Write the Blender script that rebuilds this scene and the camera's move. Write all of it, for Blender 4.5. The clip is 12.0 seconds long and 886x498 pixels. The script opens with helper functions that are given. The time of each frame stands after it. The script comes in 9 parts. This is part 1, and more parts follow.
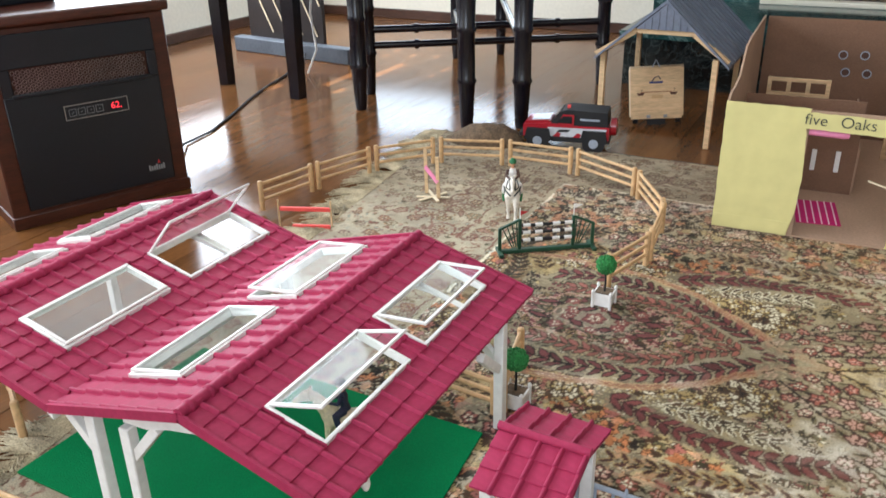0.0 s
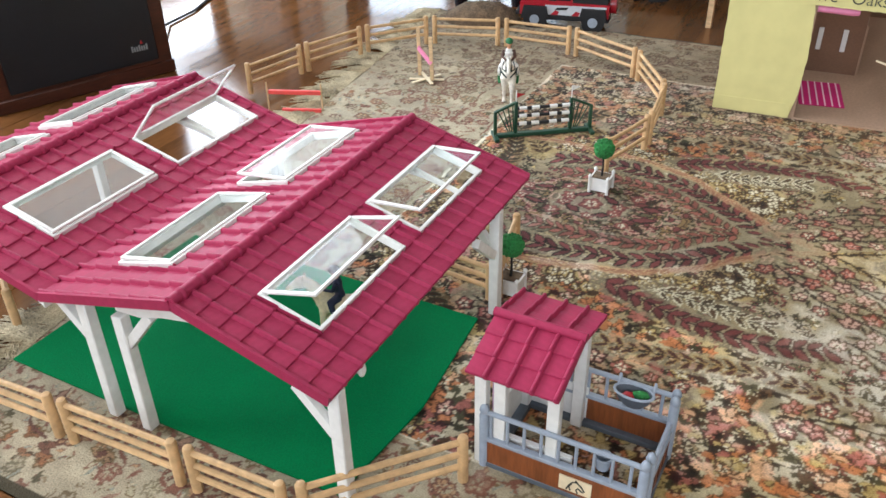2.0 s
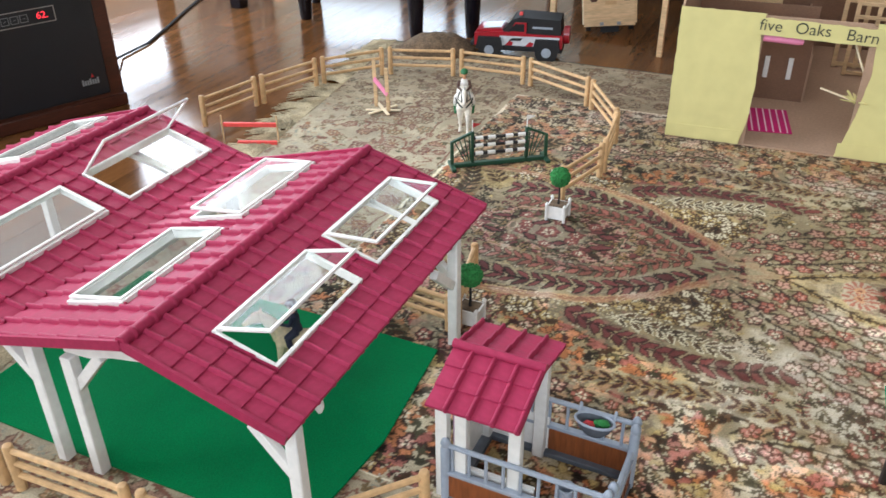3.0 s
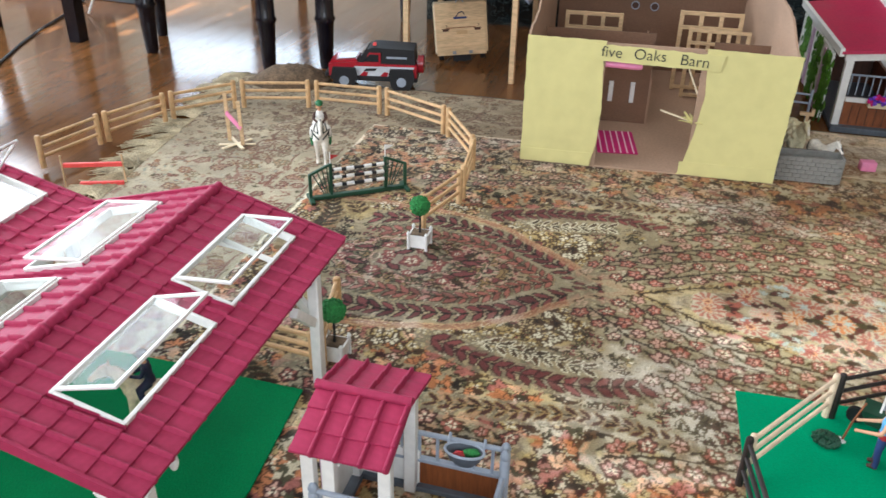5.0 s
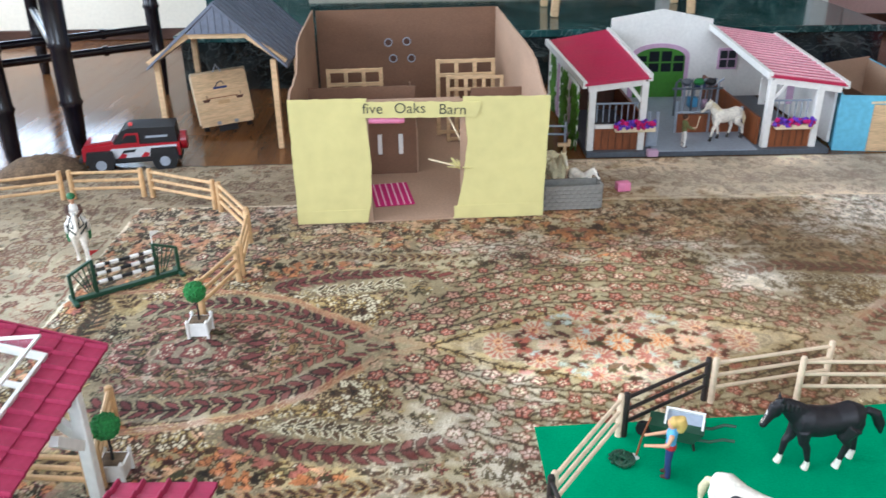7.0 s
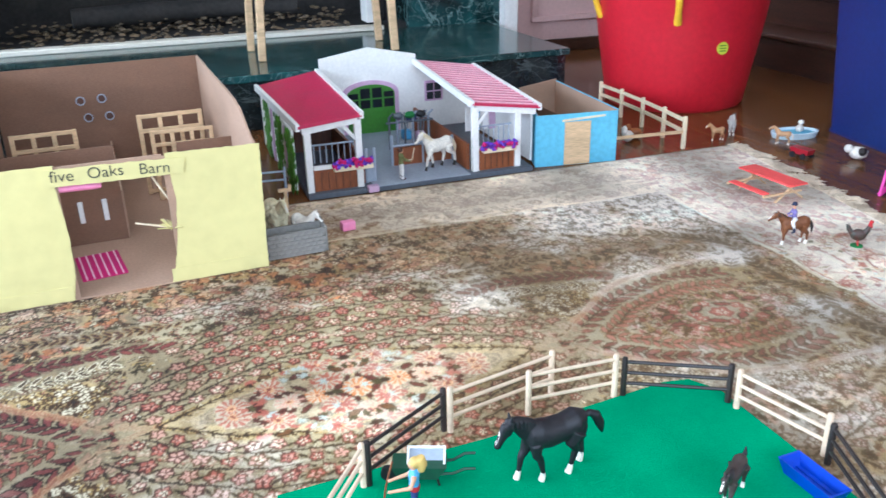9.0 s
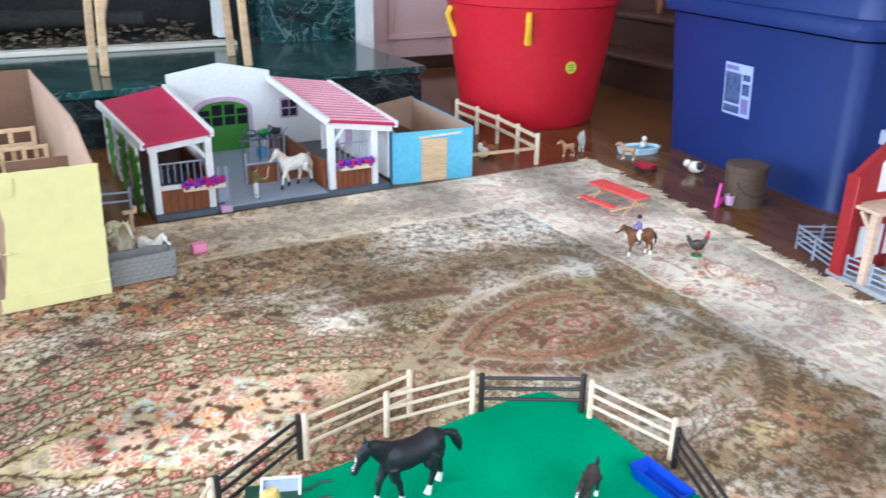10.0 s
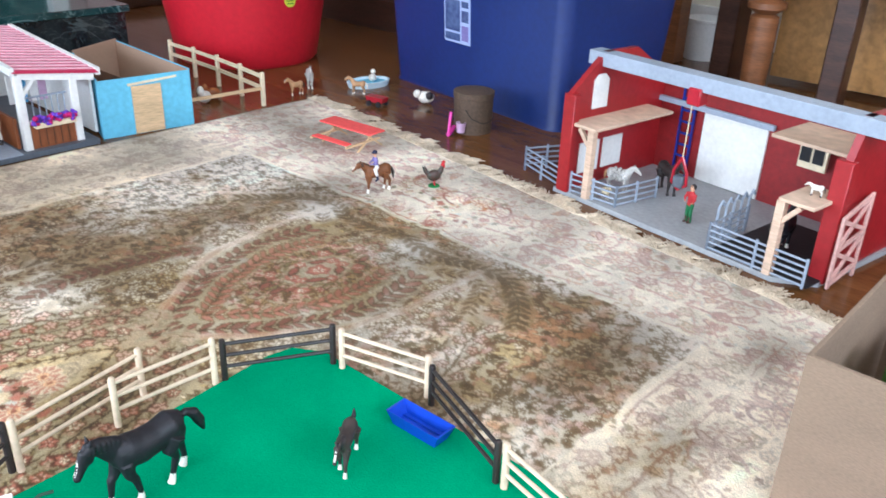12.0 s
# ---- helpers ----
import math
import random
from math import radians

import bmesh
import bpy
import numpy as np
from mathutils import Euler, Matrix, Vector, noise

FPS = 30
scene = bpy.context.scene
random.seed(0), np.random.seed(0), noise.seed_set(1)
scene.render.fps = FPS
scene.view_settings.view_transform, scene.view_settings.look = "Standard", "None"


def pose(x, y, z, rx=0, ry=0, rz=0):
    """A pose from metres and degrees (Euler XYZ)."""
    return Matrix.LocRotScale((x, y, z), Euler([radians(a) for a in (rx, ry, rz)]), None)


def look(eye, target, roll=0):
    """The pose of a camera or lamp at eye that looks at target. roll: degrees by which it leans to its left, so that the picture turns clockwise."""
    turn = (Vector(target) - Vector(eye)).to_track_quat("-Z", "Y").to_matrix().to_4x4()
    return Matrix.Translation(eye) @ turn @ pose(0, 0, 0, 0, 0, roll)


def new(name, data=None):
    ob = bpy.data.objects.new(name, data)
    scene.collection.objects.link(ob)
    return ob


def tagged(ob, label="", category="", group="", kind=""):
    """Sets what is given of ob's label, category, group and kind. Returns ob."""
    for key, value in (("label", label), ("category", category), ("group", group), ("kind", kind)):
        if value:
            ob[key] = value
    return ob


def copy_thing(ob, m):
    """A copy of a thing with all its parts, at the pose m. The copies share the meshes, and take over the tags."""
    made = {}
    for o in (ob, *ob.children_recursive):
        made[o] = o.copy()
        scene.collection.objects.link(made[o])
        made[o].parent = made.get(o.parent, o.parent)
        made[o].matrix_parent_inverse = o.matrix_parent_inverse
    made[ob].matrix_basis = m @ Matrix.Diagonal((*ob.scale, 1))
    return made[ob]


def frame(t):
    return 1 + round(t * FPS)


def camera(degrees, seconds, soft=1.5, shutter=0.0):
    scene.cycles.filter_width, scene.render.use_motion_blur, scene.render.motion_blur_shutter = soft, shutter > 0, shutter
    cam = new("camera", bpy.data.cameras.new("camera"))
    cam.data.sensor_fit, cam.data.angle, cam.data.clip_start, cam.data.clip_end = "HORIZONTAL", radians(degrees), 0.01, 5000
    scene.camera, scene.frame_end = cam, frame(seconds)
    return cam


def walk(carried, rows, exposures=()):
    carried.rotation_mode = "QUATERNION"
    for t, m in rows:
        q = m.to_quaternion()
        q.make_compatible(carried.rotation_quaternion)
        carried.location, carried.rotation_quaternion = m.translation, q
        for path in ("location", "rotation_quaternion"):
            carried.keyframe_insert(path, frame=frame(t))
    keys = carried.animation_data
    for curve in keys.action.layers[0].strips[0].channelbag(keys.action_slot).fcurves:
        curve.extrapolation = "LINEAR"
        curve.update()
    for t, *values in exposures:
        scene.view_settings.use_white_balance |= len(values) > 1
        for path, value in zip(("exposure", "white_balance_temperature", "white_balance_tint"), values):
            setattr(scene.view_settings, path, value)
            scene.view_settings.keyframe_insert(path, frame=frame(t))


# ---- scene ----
cam = camera(56.5, 12.0, shutter=0.35)
PATH = [
    (0, (0.079, -0.016, 0.805), (-0.772, 1.589, -0.031), -1.1),
    (0.5, (0.074, -0.008, 0.8), (-0.755, 1.554, -0.135), -1.2),
    (1, (0.065, 0.007, 0.79), (-0.739, 1.515, -0.249), -1.2),
    (1.5, (0.064, 0.006, 0.79), (-0.725, 1.489, -0.294), -1.2),
    (2, (0.067, 0.004, 0.792), (-0.714, 1.496, -0.287), -1.2),
    (2.5, (0.067, 0.007, 0.793), (-0.686, 1.531, -0.26), -1.0),
    (3, (0.068, 0.012, 0.793), (-0.642, 1.577, -0.229), -0.6),
    (5, (0.076, 0.034, 0.79), (-0.351, 1.735, -0.172), 1.3),
    (5.5, (0.08, 0.051, 0.791), (-0.26, 1.771, -0.173), 1.2),
    (6, (0.089, 0.053, 0.796), (-0.148, 1.804, -0.14), 0.7),
    (6.5, (0.107, 0.058, 0.802), (0.008, 1.852, -0.076), 0.1),
    (6.7, (0.11, 0.069, 0.801), (0.062, 1.871, -0.065), -0.3),
    (8.3, (0.159, 0.097, 0.806), (0.558, 1.887, 0.009), -1.7),
    (8.5, (0.164, 0.104, 0.805), (0.636, 1.88, 0.016), -1.7),
    (9, (0.18, 0.117, 0.801), (0.795, 1.853, 0.022), -1.3),
    (9.5, (0.191, 0.122, 0.799), (0.928, 1.814, 0.029), -0.7),
    (10, (0.207, 0.127, 0.799), (1.122, 1.742, 0.055), 1.0),
    (10.5, (0.227, 0.151, 0.787), (1.313, 1.663, 0.057), 2.6),
    (11, (0.239, 0.158, 0.784), (1.456, 1.553, 0.027), 3.0),
    (11.5, (0.26, 0.169, 0.778), (1.558, 1.463, -0.022), 2.5),
    (12, (0.28, 0.181, 0.772), (1.631, 1.378, -0.089), 2.2),
]
EXPOSURES = [(0.0, 1.59, 6200, 10), (3.0, 1.61, 6150, 10), (6.0, 1.66, 6070, 10), (8.5, 2.2, 5300, 10), (10.0, 2.22, 5380, 10), (12.0, 2.2, 5580, 10)]
walk(cam, [(t, look(eye, target, roll)) for t, eye, target, roll in PATH], EXPOSURES)

# ---- daylight ----
world = bpy.data.worlds.new("world")
scene.world = world
world.use_nodes = True
wn = world.node_tree.nodes
sky = wn.new("ShaderNodeTexSky")
sky.sky_type = "NISHITA"
sky.sun_disc = False
sky.sun_elevation, sky.sun_rotation = radians(46), radians(-2)
world.node_tree.links.new(sky.outputs[0], wn["Background"].inputs[0])
wn["Background"].inputs[1].default_value = 0.05

SUN = bpy.data.lights.new("sun", "SUN")
SUN.energy, SUN.angle, SUN.color = 5.0, radians(0.5), (1.0, 0.93, 0.82)
new("sun", SUN).matrix_world = look((-2.2, 7.0, 4.5), (-2.05, 2.75, 0.0))


def window_light(name, x, y, z, w, h, aim, power, color=(0.88, 0.94, 1.0)):
    """Daylight that enters through a window's opening; also used for the added fill."""
    lamp = bpy.data.lights.new(name, "AREA")
    lamp.shape, lamp.size, lamp.size_y, lamp.energy, lamp.color = "RECTANGLE", w, h, power, color
    new(name, lamp).matrix_world = look((x, y, z), (x + aim[0], y + aim[1], z + aim[2]))


window_light("daylight_back", -2.09, 4.33, 1.25, 1.26, 1.58, (0, -1, 0), 11.3, (0.68, 0.84, 1.0))
window_light("daylight_left", -3.17, 2.825, 1.2, 1.53, 1.48, (1, 0, 0), 34)
window_light("daylight_side", -3.16, 0.0, 1.45, 2.4, 1.3, (1, 0.25, -0.3), 42)
# fill lamp added on the near side to brighten rug and right end
window_light("near_fill", 0.6, -1.96, 1.55, 2.3, 1.2, (0.3, 1, -0.2), 20)

# ---- kit ----
from mathutils.bvhtree import BVHTree

INV = {}


def C(code):
    """Linear colour from a display colour."""
    v = [int(code[i : i + 2], 16) / 255 for i in (0, 2, 4)]
    return tuple(c / 12.92 if c <= 0.04045 else ((c + 0.055) / 1.055) ** 2.4 for c in v)


def finish(name, bm, mats, smooth=40):
    bmesh.ops.recalc_face_normals(bm, faces=bm.faces)
    me = bpy.data.meshes.new(name)
    bm.to_mesh(me)
    bm.free()
    for m in mats if isinstance(mats, (list, tuple)) else [mats]:
        me.materials.append(m)
    if smooth:
        me.shade_smooth()
        me.set_sharp_from_angle(angle=radians(smooth))
    return me


def thing(name, loc=(0, 0, 0), rz=0, label="", category="", group="", kind="", local=True):
    """An empty at a thing's base. local: its parts are made round its own origin; else in the room's coordinates."""
    ob = new(name)
    ob.empty_display_size = 0.02
    ob.matrix_basis = pose(*loc, 0, 0, rz)
    INV[ob] = Matrix() if local else pose(*loc, 0, 0, rz).inverted()
    return tagged(ob, label, category, group, kind)


def part(name, bm, mats, parent, label="", smooth=40):
    ob = new(name, finish(name, bm, mats, smooth))
    ob.parent = parent
    ob.matrix_parent_inverse = INV.get(parent, Matrix())
    return tagged(ob, label) if label else ob


def piece(name, mesh, parent, m):
    """One of many alike pieces that share a mesh."""
    ob = new(name, mesh)
    ob.parent = parent
    ob.matrix_parent_inverse = INV.get(parent, Matrix())
    ob.matrix_basis = m
    return ob


def solo(name, bm, mats, label, category, group="", kind="", loc=(0, 0, 0), rz=0, smooth=40):
    """A thing that is one mesh."""
    ob = new(name, finish(name, bm, mats, smooth))
    ob.matrix_basis = pose(*loc, 0, 0, rz)
    return tagged(ob, label, category, group, kind)


def B(*boxes, bevel=0.0, mi=0, bm=None, m=None, seg=1):
    """Boxes (x0, x1, y0, y1, z0, z1) in one bmesh."""
    bm = bm or bmesh.new()
    for x0, x1, y0, y1, z0, z1 in boxes:
        vs = [bm.verts.new((x, y, z)) for x in (x0, x1) for y in (y0, y1) for z in (z0, z1)]
        fs = [bm.faces.new([vs[i] for i in q]) for q in ((0, 1, 3, 2), (4, 6, 7, 5), (0, 4, 5, 1), (2, 3, 7, 6), (0, 2, 6, 4), (1, 5, 7, 3))]
        for f in fs:
            f.material_index = mi
        if bevel:
            es = list({e for f in fs for e in f.edges})
            out = bmesh.ops.bevel(bm, geom=es, offset=bevel, segments=seg, affect="EDGES", profile=0.5)
            vs = list({v for f in out["faces"] for v in f.verts} | {v for v in vs if v.is_valid})
        if m:
            for v in vs:
                v.co = m @ v.co
    return bm


def beam(p0, p1, w, h, bm=None, bevel=0.0, mi=0, up=(0, 0, 1)):
    """A bar from p0 to p1, w wide and h high."""
    p0, p1 = Vector(p0), Vector(p1)
    d = p1 - p0
    z = Vector(up)
    if abs(d.normalized().dot(z)) > 0.98:
        z = Vector((0, 1, 0))
    x = d.cross(z).normalized()
    z = x.cross(d).normalized()
    m = Matrix((x, d.normalized(), z)).transposed().to_4x4()
    m.translation = p0
    return B((-w / 2, w / 2, 0, d.length, -h / 2, h / 2), bevel=bevel, mi=mi, bm=bm, m=m)


def tube(pts, radii, n=8, bm=None, mi=0, caps=True, up=(0, 0, 1)):
    """A round or flattened tube through points; a radius or (sideways, upright) radii for each."""
    bm = bm or bmesh.new()
    pts = [Vector(p) for p in pts]
    if not isinstance(radii, (list, tuple)):
        radii = [radii] * len(pts)
    rings = []
    side = None
    for i, p in enumerate(pts):
        d = (pts[min(i + 1, len(pts) - 1)] - pts[max(i - 1, 0)]).normalized()
        ref = Vector(up) if side is None else side.cross(d) * -1
        if side is None:
            if abs(d.dot(ref)) > 0.97:
                ref = Vector((0, 1, 0)) if abs(d.y) < 0.9 else Vector((1, 0, 0))
            s = d.cross(ref).normalized()
        else:
            s = (side - d * side.dot(d)).normalized()
        side = s
        u = s.cross(d).normalized()
        r = radii[i]
        a, b = r if isinstance(r, (tuple, list)) else (r, r)
        rings.append([bm.verts.new(p + s * a * math.cos(2 * math.pi * k / n) + u * b * math.sin(2 * math.pi * k / n)) for k in range(n)])
    for r0, r1 in zip(rings, rings[1:]):
        for k in range(n):
            bm.faces.new((r0[k], r0[(k + 1) % n], r1[(k + 1) % n], r1[k])).material_index = mi
    if caps:
        bm.faces.new(rings[0][::-1]).material_index = mi
        bm.faces.new(rings[-1]).material_index = mi
    return bm


def lathe(profile, n=20, bm=None, mi=0, at=(0, 0, 0), close=False):
    """A turned body from (radius, height) pairs."""
    bm = bm or bmesh.new()
    at = Vector(at)
    rings = [[bm.verts.new(at + Vector((max(r, 1e-5) * math.cos(2 * math.pi * k / n), max(r, 1e-5) * math.sin(2 * math.pi * k / n), z))) for k in range(n)] for r, z in profile]
    pairs = list(zip(rings, rings[1:])) + ([(rings[-1], rings[0])] if close else [])
    for r0, r1 in pairs:
        for k in range(n):
            bm.faces.new((r0[k], r0[(k + 1) % n], r1[(k + 1) % n], r1[k])).material_index = mi
    if not close:
        if profile[0][0] > 1e-4:
            bm.faces.new(rings[0][::-1]).material_index = mi
        if profile[-1][0] > 1e-4:
            bm.faces.new(rings[-1]).material_index = mi
    return bm


def prism(poly, a, b, axis="y", bm=None, mi=0, holes=()):
    """A polygon drawn in the plane across an axis, extruded from a to b along it."""
    bm = bm or bmesh.new()

    def put(p, q):
        return {"y": (p[0], q, p[1]), "x": (q, p[0], p[1]), "z": (p[0], p[1], q)}[axis]

    r0, r1 = [bm.verts.new(put(p, a)) for p in poly], [bm.verts.new(put(p, b)) for p in poly]
    k = len(poly)
    fs = [bm.faces.new(r0[::-1]), bm.faces.new(r1)] + [bm.faces.new((r0[i], r0[(i + 1) % k], r1[(i + 1) % k], r1[i])) for i in range(k)]
    for f in fs:
        f.material_index = mi
    return bm


def ball(c, r, bm=None, mi=0, n=10, squash=(1, 1, 1), rough=0.0):
    bm = bm or bmesh.new()
    out = bmesh.ops.create_uvsphere(bm, u_segments=n, v_segments=max(6, n * 2 // 3), radius=1)
    for v in out["verts"]:
        k = 1 + rough * noise.noise(v.co * 6 + Vector(c) * 31)
        v.co = Vector(c) + Vector((v.co.x * r * squash[0] * k, v.co.y * r * squash[1] * k, v.co.z * r * squash[2] * k))
    for v in out["verts"]:
        for f in v.link_faces:
            f.material_index = mi
    return bm


def words(text, size, depth=0.0006, thin=0.0):
    """Raised letters of the built-in font as a mesh, centred on the origin in the XZ plane."""
    cu = bpy.data.curves.new("letters", "FONT")
    cu.body, cu.size, cu.extrude, cu.align_x, cu.align_y = text, size, depth, "CENTER", "CENTER"
    cu.offset = -thin
    ob = new("letters", cu)
    me = bpy.data.meshes.new_from_object(ob.evaluated_get(bpy.context.evaluated_depsgraph_get()))
    bpy.data.objects.remove(ob)
    me.transform(pose(0, 0, 0, 90, 0, 0))
    return me


# ---- materials ----
def shader(name):
    m = bpy.data.materials.new(name)
    m.use_nodes = True
    t = m.node_tree
    return m, t.nodes, t.links, t.nodes["Principled BSDF"]


def surface(name, col, rough=0.5, var=0.12, fine=60.0, coarse=6.0, bump=0.15, metal=0.0, tint=None, spec=0.5, stretch=(1, 1, 1), pieces=0.0, coat=0.0, sheen=0.0):
    """A material with grain and stains: col varies towards tint at two scales."""
    m, n, l, bsdf = shader(name)
    co = n.new("ShaderNodeTexCoord")
    mp = n.new("ShaderNodeMapping")
    mp.inputs["Scale"].default_value = stretch
    l.new(co.outputs["Object"], mp.inputs[0])
    a, b = n.new("ShaderNodeTexNoise"), n.new("ShaderNodeTexNoise")
    for t, s, d in ((a, coarse, 4), (b, fine, 6)):
        t.inputs["Scale"].default_value, t.inputs["Detail"].default_value = s, d
        l.new(mp.outputs[0], t.inputs["Vector"])
    add = n.new("ShaderNodeMath")
    add.operation = "ADD"
    l.new(a.outputs[0], add.inputs[0])
    l.new(b.outputs[0], add.inputs[1])
    src = add.outputs[0]
    if pieces:
        inf = n.new("ShaderNodeObjectInfo")
        ma = n.new("ShaderNodeMath")
        ma.operation = "MULTIPLY_ADD"
        ma.inputs[1].default_value = pieces
        l.new(inf.outputs["Random"], ma.inputs[0])
        l.new(src, ma.inputs[2])
        src = ma.outputs[0]
    ramp = n.new("ShaderNodeMapRange")
    ramp.inputs[1].default_value, ramp.inputs[2].default_value = 0.7, 1.3 + pieces
    l.new(src, ramp.inputs[0])
    mix = n.new("ShaderNodeMix")
    mix.data_type = "RGBA"
    dark = tint or tuple(c * (1 - 2.2 * var) for c in col)
    lite = tuple(min(1, c * (1 + var)) for c in col)
    mix.inputs[6].default_value, mix.inputs[7].default_value = (*dark, 1), (*lite, 1)
    l.new(ramp.outputs[0], mix.inputs[0])
    l.new(mix.outputs[2], bsdf.inputs["Base Color"])
    rr = n.new("ShaderNodeMapRange")
    rr.inputs[3].default_value, rr.inputs[4].default_value = max(0.03, rough - 0.08), min(1, rough + 0.1)
    l.new(a.outputs[0], rr.inputs[0])
    l.new(rr.outputs[0], bsdf.inputs["Roughness"])
    bsdf.inputs["Metallic"].default_value = metal
    bsdf.inputs["Specular IOR Level"].default_value = spec
    bsdf.inputs["Coat Weight"].default_value = coat
    bsdf.inputs["Sheen Weight"].default_value = sheen
    if bump:
        bp = n.new("ShaderNodeBump")
        bp.inputs["Strength"].default_value, bp.inputs["Distance"].default_value = bump, 0.002
        l.new(b.outputs[0], bp.inputs["Height"])
        l.new(bp.outputs[0], bsdf.inputs["Normal"])
    return m


def glass(name, tint=(1, 1, 1), rough=0.05, haze=0.0):
    """Clear plastic; haze: the share of diffuse white that stands in for reflected window light."""
    m, n, l, bsdf = shader(name)
    bsdf.inputs["Base Color"].default_value = (*tint, 1)
    bsdf.inputs["Transmission Weight"].default_value = 1
    bsdf.inputs["IOR"].default_value = 1.06
    bsdf.inputs["Specular IOR Level"].default_value = 0.15
    no = n.new("ShaderNodeTexNoise")
    no.inputs["Scale"].default_value, no.inputs["Detail"].default_value = 25, 5
    mr = n.new("ShaderNodeMapRange")
    mr.inputs[3].default_value, mr.inputs[4].default_value = rough * 0.4, rough * 2.5
    l.new(no.outputs[0], mr.inputs[0])
    l.new(mr.outputs[0], bsdf.inputs["Roughness"])
    if haze:
        df, mx, hz = n.new("ShaderNodeBsdfDiffuse"), n.new("ShaderNodeMixShader"), n.new("ShaderNodeMapRange")
        df.inputs[0].default_value = (0.85, 0.87, 0.86, 1)
        hz.inputs[1].default_value, hz.inputs[2].default_value = 0.3, 0.7
        hz.inputs[3].default_value, hz.inputs[4].default_value = haze * 0.5, haze * 1.4
        l.new(no.outputs[0], hz.inputs[0])
        l.new(hz.outputs[0], mx.inputs[0])
        l.new(bsdf.outputs[0], mx.inputs[1])
        l.new(df.outputs[0], mx.inputs[2])
        l.new(mx.outputs[0], n["Material Output"].inputs[0])
    return m


def veined(name, base, vein, rough=0.12, scale=3.0):
    """Polished marble: clouded ground, pale mottling and thin wandering veins."""
    m, n, l, bsdf = shader(name)
    co, mp = n.new("ShaderNodeTexCoord"), n.new("ShaderNodeMapping")
    mp.inputs["Scale"].default_value, mp.inputs["Rotation"].default_value = (1.0, 1.9, 1.3), (0, 0, 0.5)
    l.new(co.outputs["Object"], mp.inputs[0])

    def field(sc, detail, dist):
        t = n.new("ShaderNodeTexNoise")
        t.inputs["Scale"].default_value, t.inputs["Detail"].default_value, t.inputs["Distortion"].default_value = sc, detail, dist
        l.new(mp.outputs[0], t.inputs["Vector"])
        return t.outputs[0]

    def span(src, a, b, c, d):
        r = n.new("ShaderNodeMapRange")
        for k, v in enumerate((a, b, c, d)):
            r.inputs[k + 1].default_value = v
        l.new(src, r.inputs[0])
        return r.outputs[0]

    def ridge(src, width, amount):
        s, ab = n.new("ShaderNodeMath"), n.new("ShaderNodeMath")
        s.operation, ab.operation = "SUBTRACT", "ABSOLUTE"
        s.inputs[1].default_value = 0.5
        l.new(src, s.inputs[0])
        l.new(s.outputs[0], ab.inputs[0])
        return span(ab.outputs[0], 0.0, width, amount, 0.0)

    def over(fac, low, col):
        x = n.new("ShaderNodeMix")
        x.data_type = "RGBA"
        l.new(fac, x.inputs[0])
        if isinstance(low, tuple):
            x.inputs[6].default_value = (*low, 1)
        else:
            l.new(low, x.inputs[6])
        x.inputs[7].default_value = (*col, 1)
        return x.outputs[2]

    c = over(span(field(scale * 1.4, 8, 1.2), 0.35, 0.7, 0, 1), tuple(v * 0.3 for v in base), tuple(v * 1.5 for v in base))
    c = over(span(field(scale * 4, 10, 2.5), 0.56, 0.72, 0, 0.6), c, tuple(v * 0.5 for v in vein))
    c = over(ridge(field(scale * 0.7, 10, 2.2), 0.014, 0.7), c, vein)
    c = over(ridge(field(scale * 2.3, 8, 1.6), 0.012, 0.5), c, vein)
    l.new(c, bsdf.inputs["Base Color"])
    bsdf.inputs["Roughness"].default_value = rough
    return m


ROOF = surface("raspberry_plastic", C("a33353"), 0.5, 0.10, 160, 9, 0.06, pieces=0.16, spec=0.15)
ROOF_LIT = surface("bright_pink_plastic", C("bb2850"), 0.45, 0.08, 120, 9, 0.08)
ROOF_STRIPE = surface("pale_pink_plastic", C("f0b8c4"), 0.45, 0.08, 120, 9, 0.05)
WHITE = surface("white_plastic", C("e9e7e2"), 0.42, 0.05, 90, 8, 0.08)
PANE = glass("clear_plastic", (0.95, 0.97, 0.96), 0.03, 0.015)
# milky white mixed in paints the window's reflection on two panes
PANE_GLARE = glass("glare_plastic", (0.95, 0.97, 0.96), 0.05, 0.12)
FELT = surface("green_felt", C("0a7a45"), 0.95, 0.10, 420, 7, 0.5, spec=0.1)
FELT_LIT = surface("emerald_felt", C("089163"), 0.95, 0.10, 420, 7, 0.5, spec=0.1)
TAN = surface("pale_wood_plastic", C("cfa878"), 0.55, 0.14, 90, 12, 0.2, stretch=(1, 1, 1))
CREAM = surface("cream_plastic", C("e8d6b4"), 0.5, 0.08, 90, 10, 0.12)
BLACKBROWN = surface("dark_brown_plastic", C("2c2422"), 0.45, 0.2, 90, 10, 0.15)
GREYPL = surface("grey_blue_plastic", C("9aa3b0"), 0.42, 0.08, 90, 9, 0.1)
GREYDK = surface("slate_grey_plastic", C("5b6169"), 0.55, 0.12, 90, 9, 0.15)
PLANKPL = surface("brown_plank_plastic", C("8a4d28"), 0.5, 0.18, 50, 8, 0.25, stretch=(6, 6, 0.7))
PLANKDK = surface("dark_plank_plastic", C("53301e"), 0.55, 0.2, 50, 8, 0.25, stretch=(6, 6, 0.7))
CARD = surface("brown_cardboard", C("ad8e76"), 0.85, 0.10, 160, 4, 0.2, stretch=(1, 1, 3))
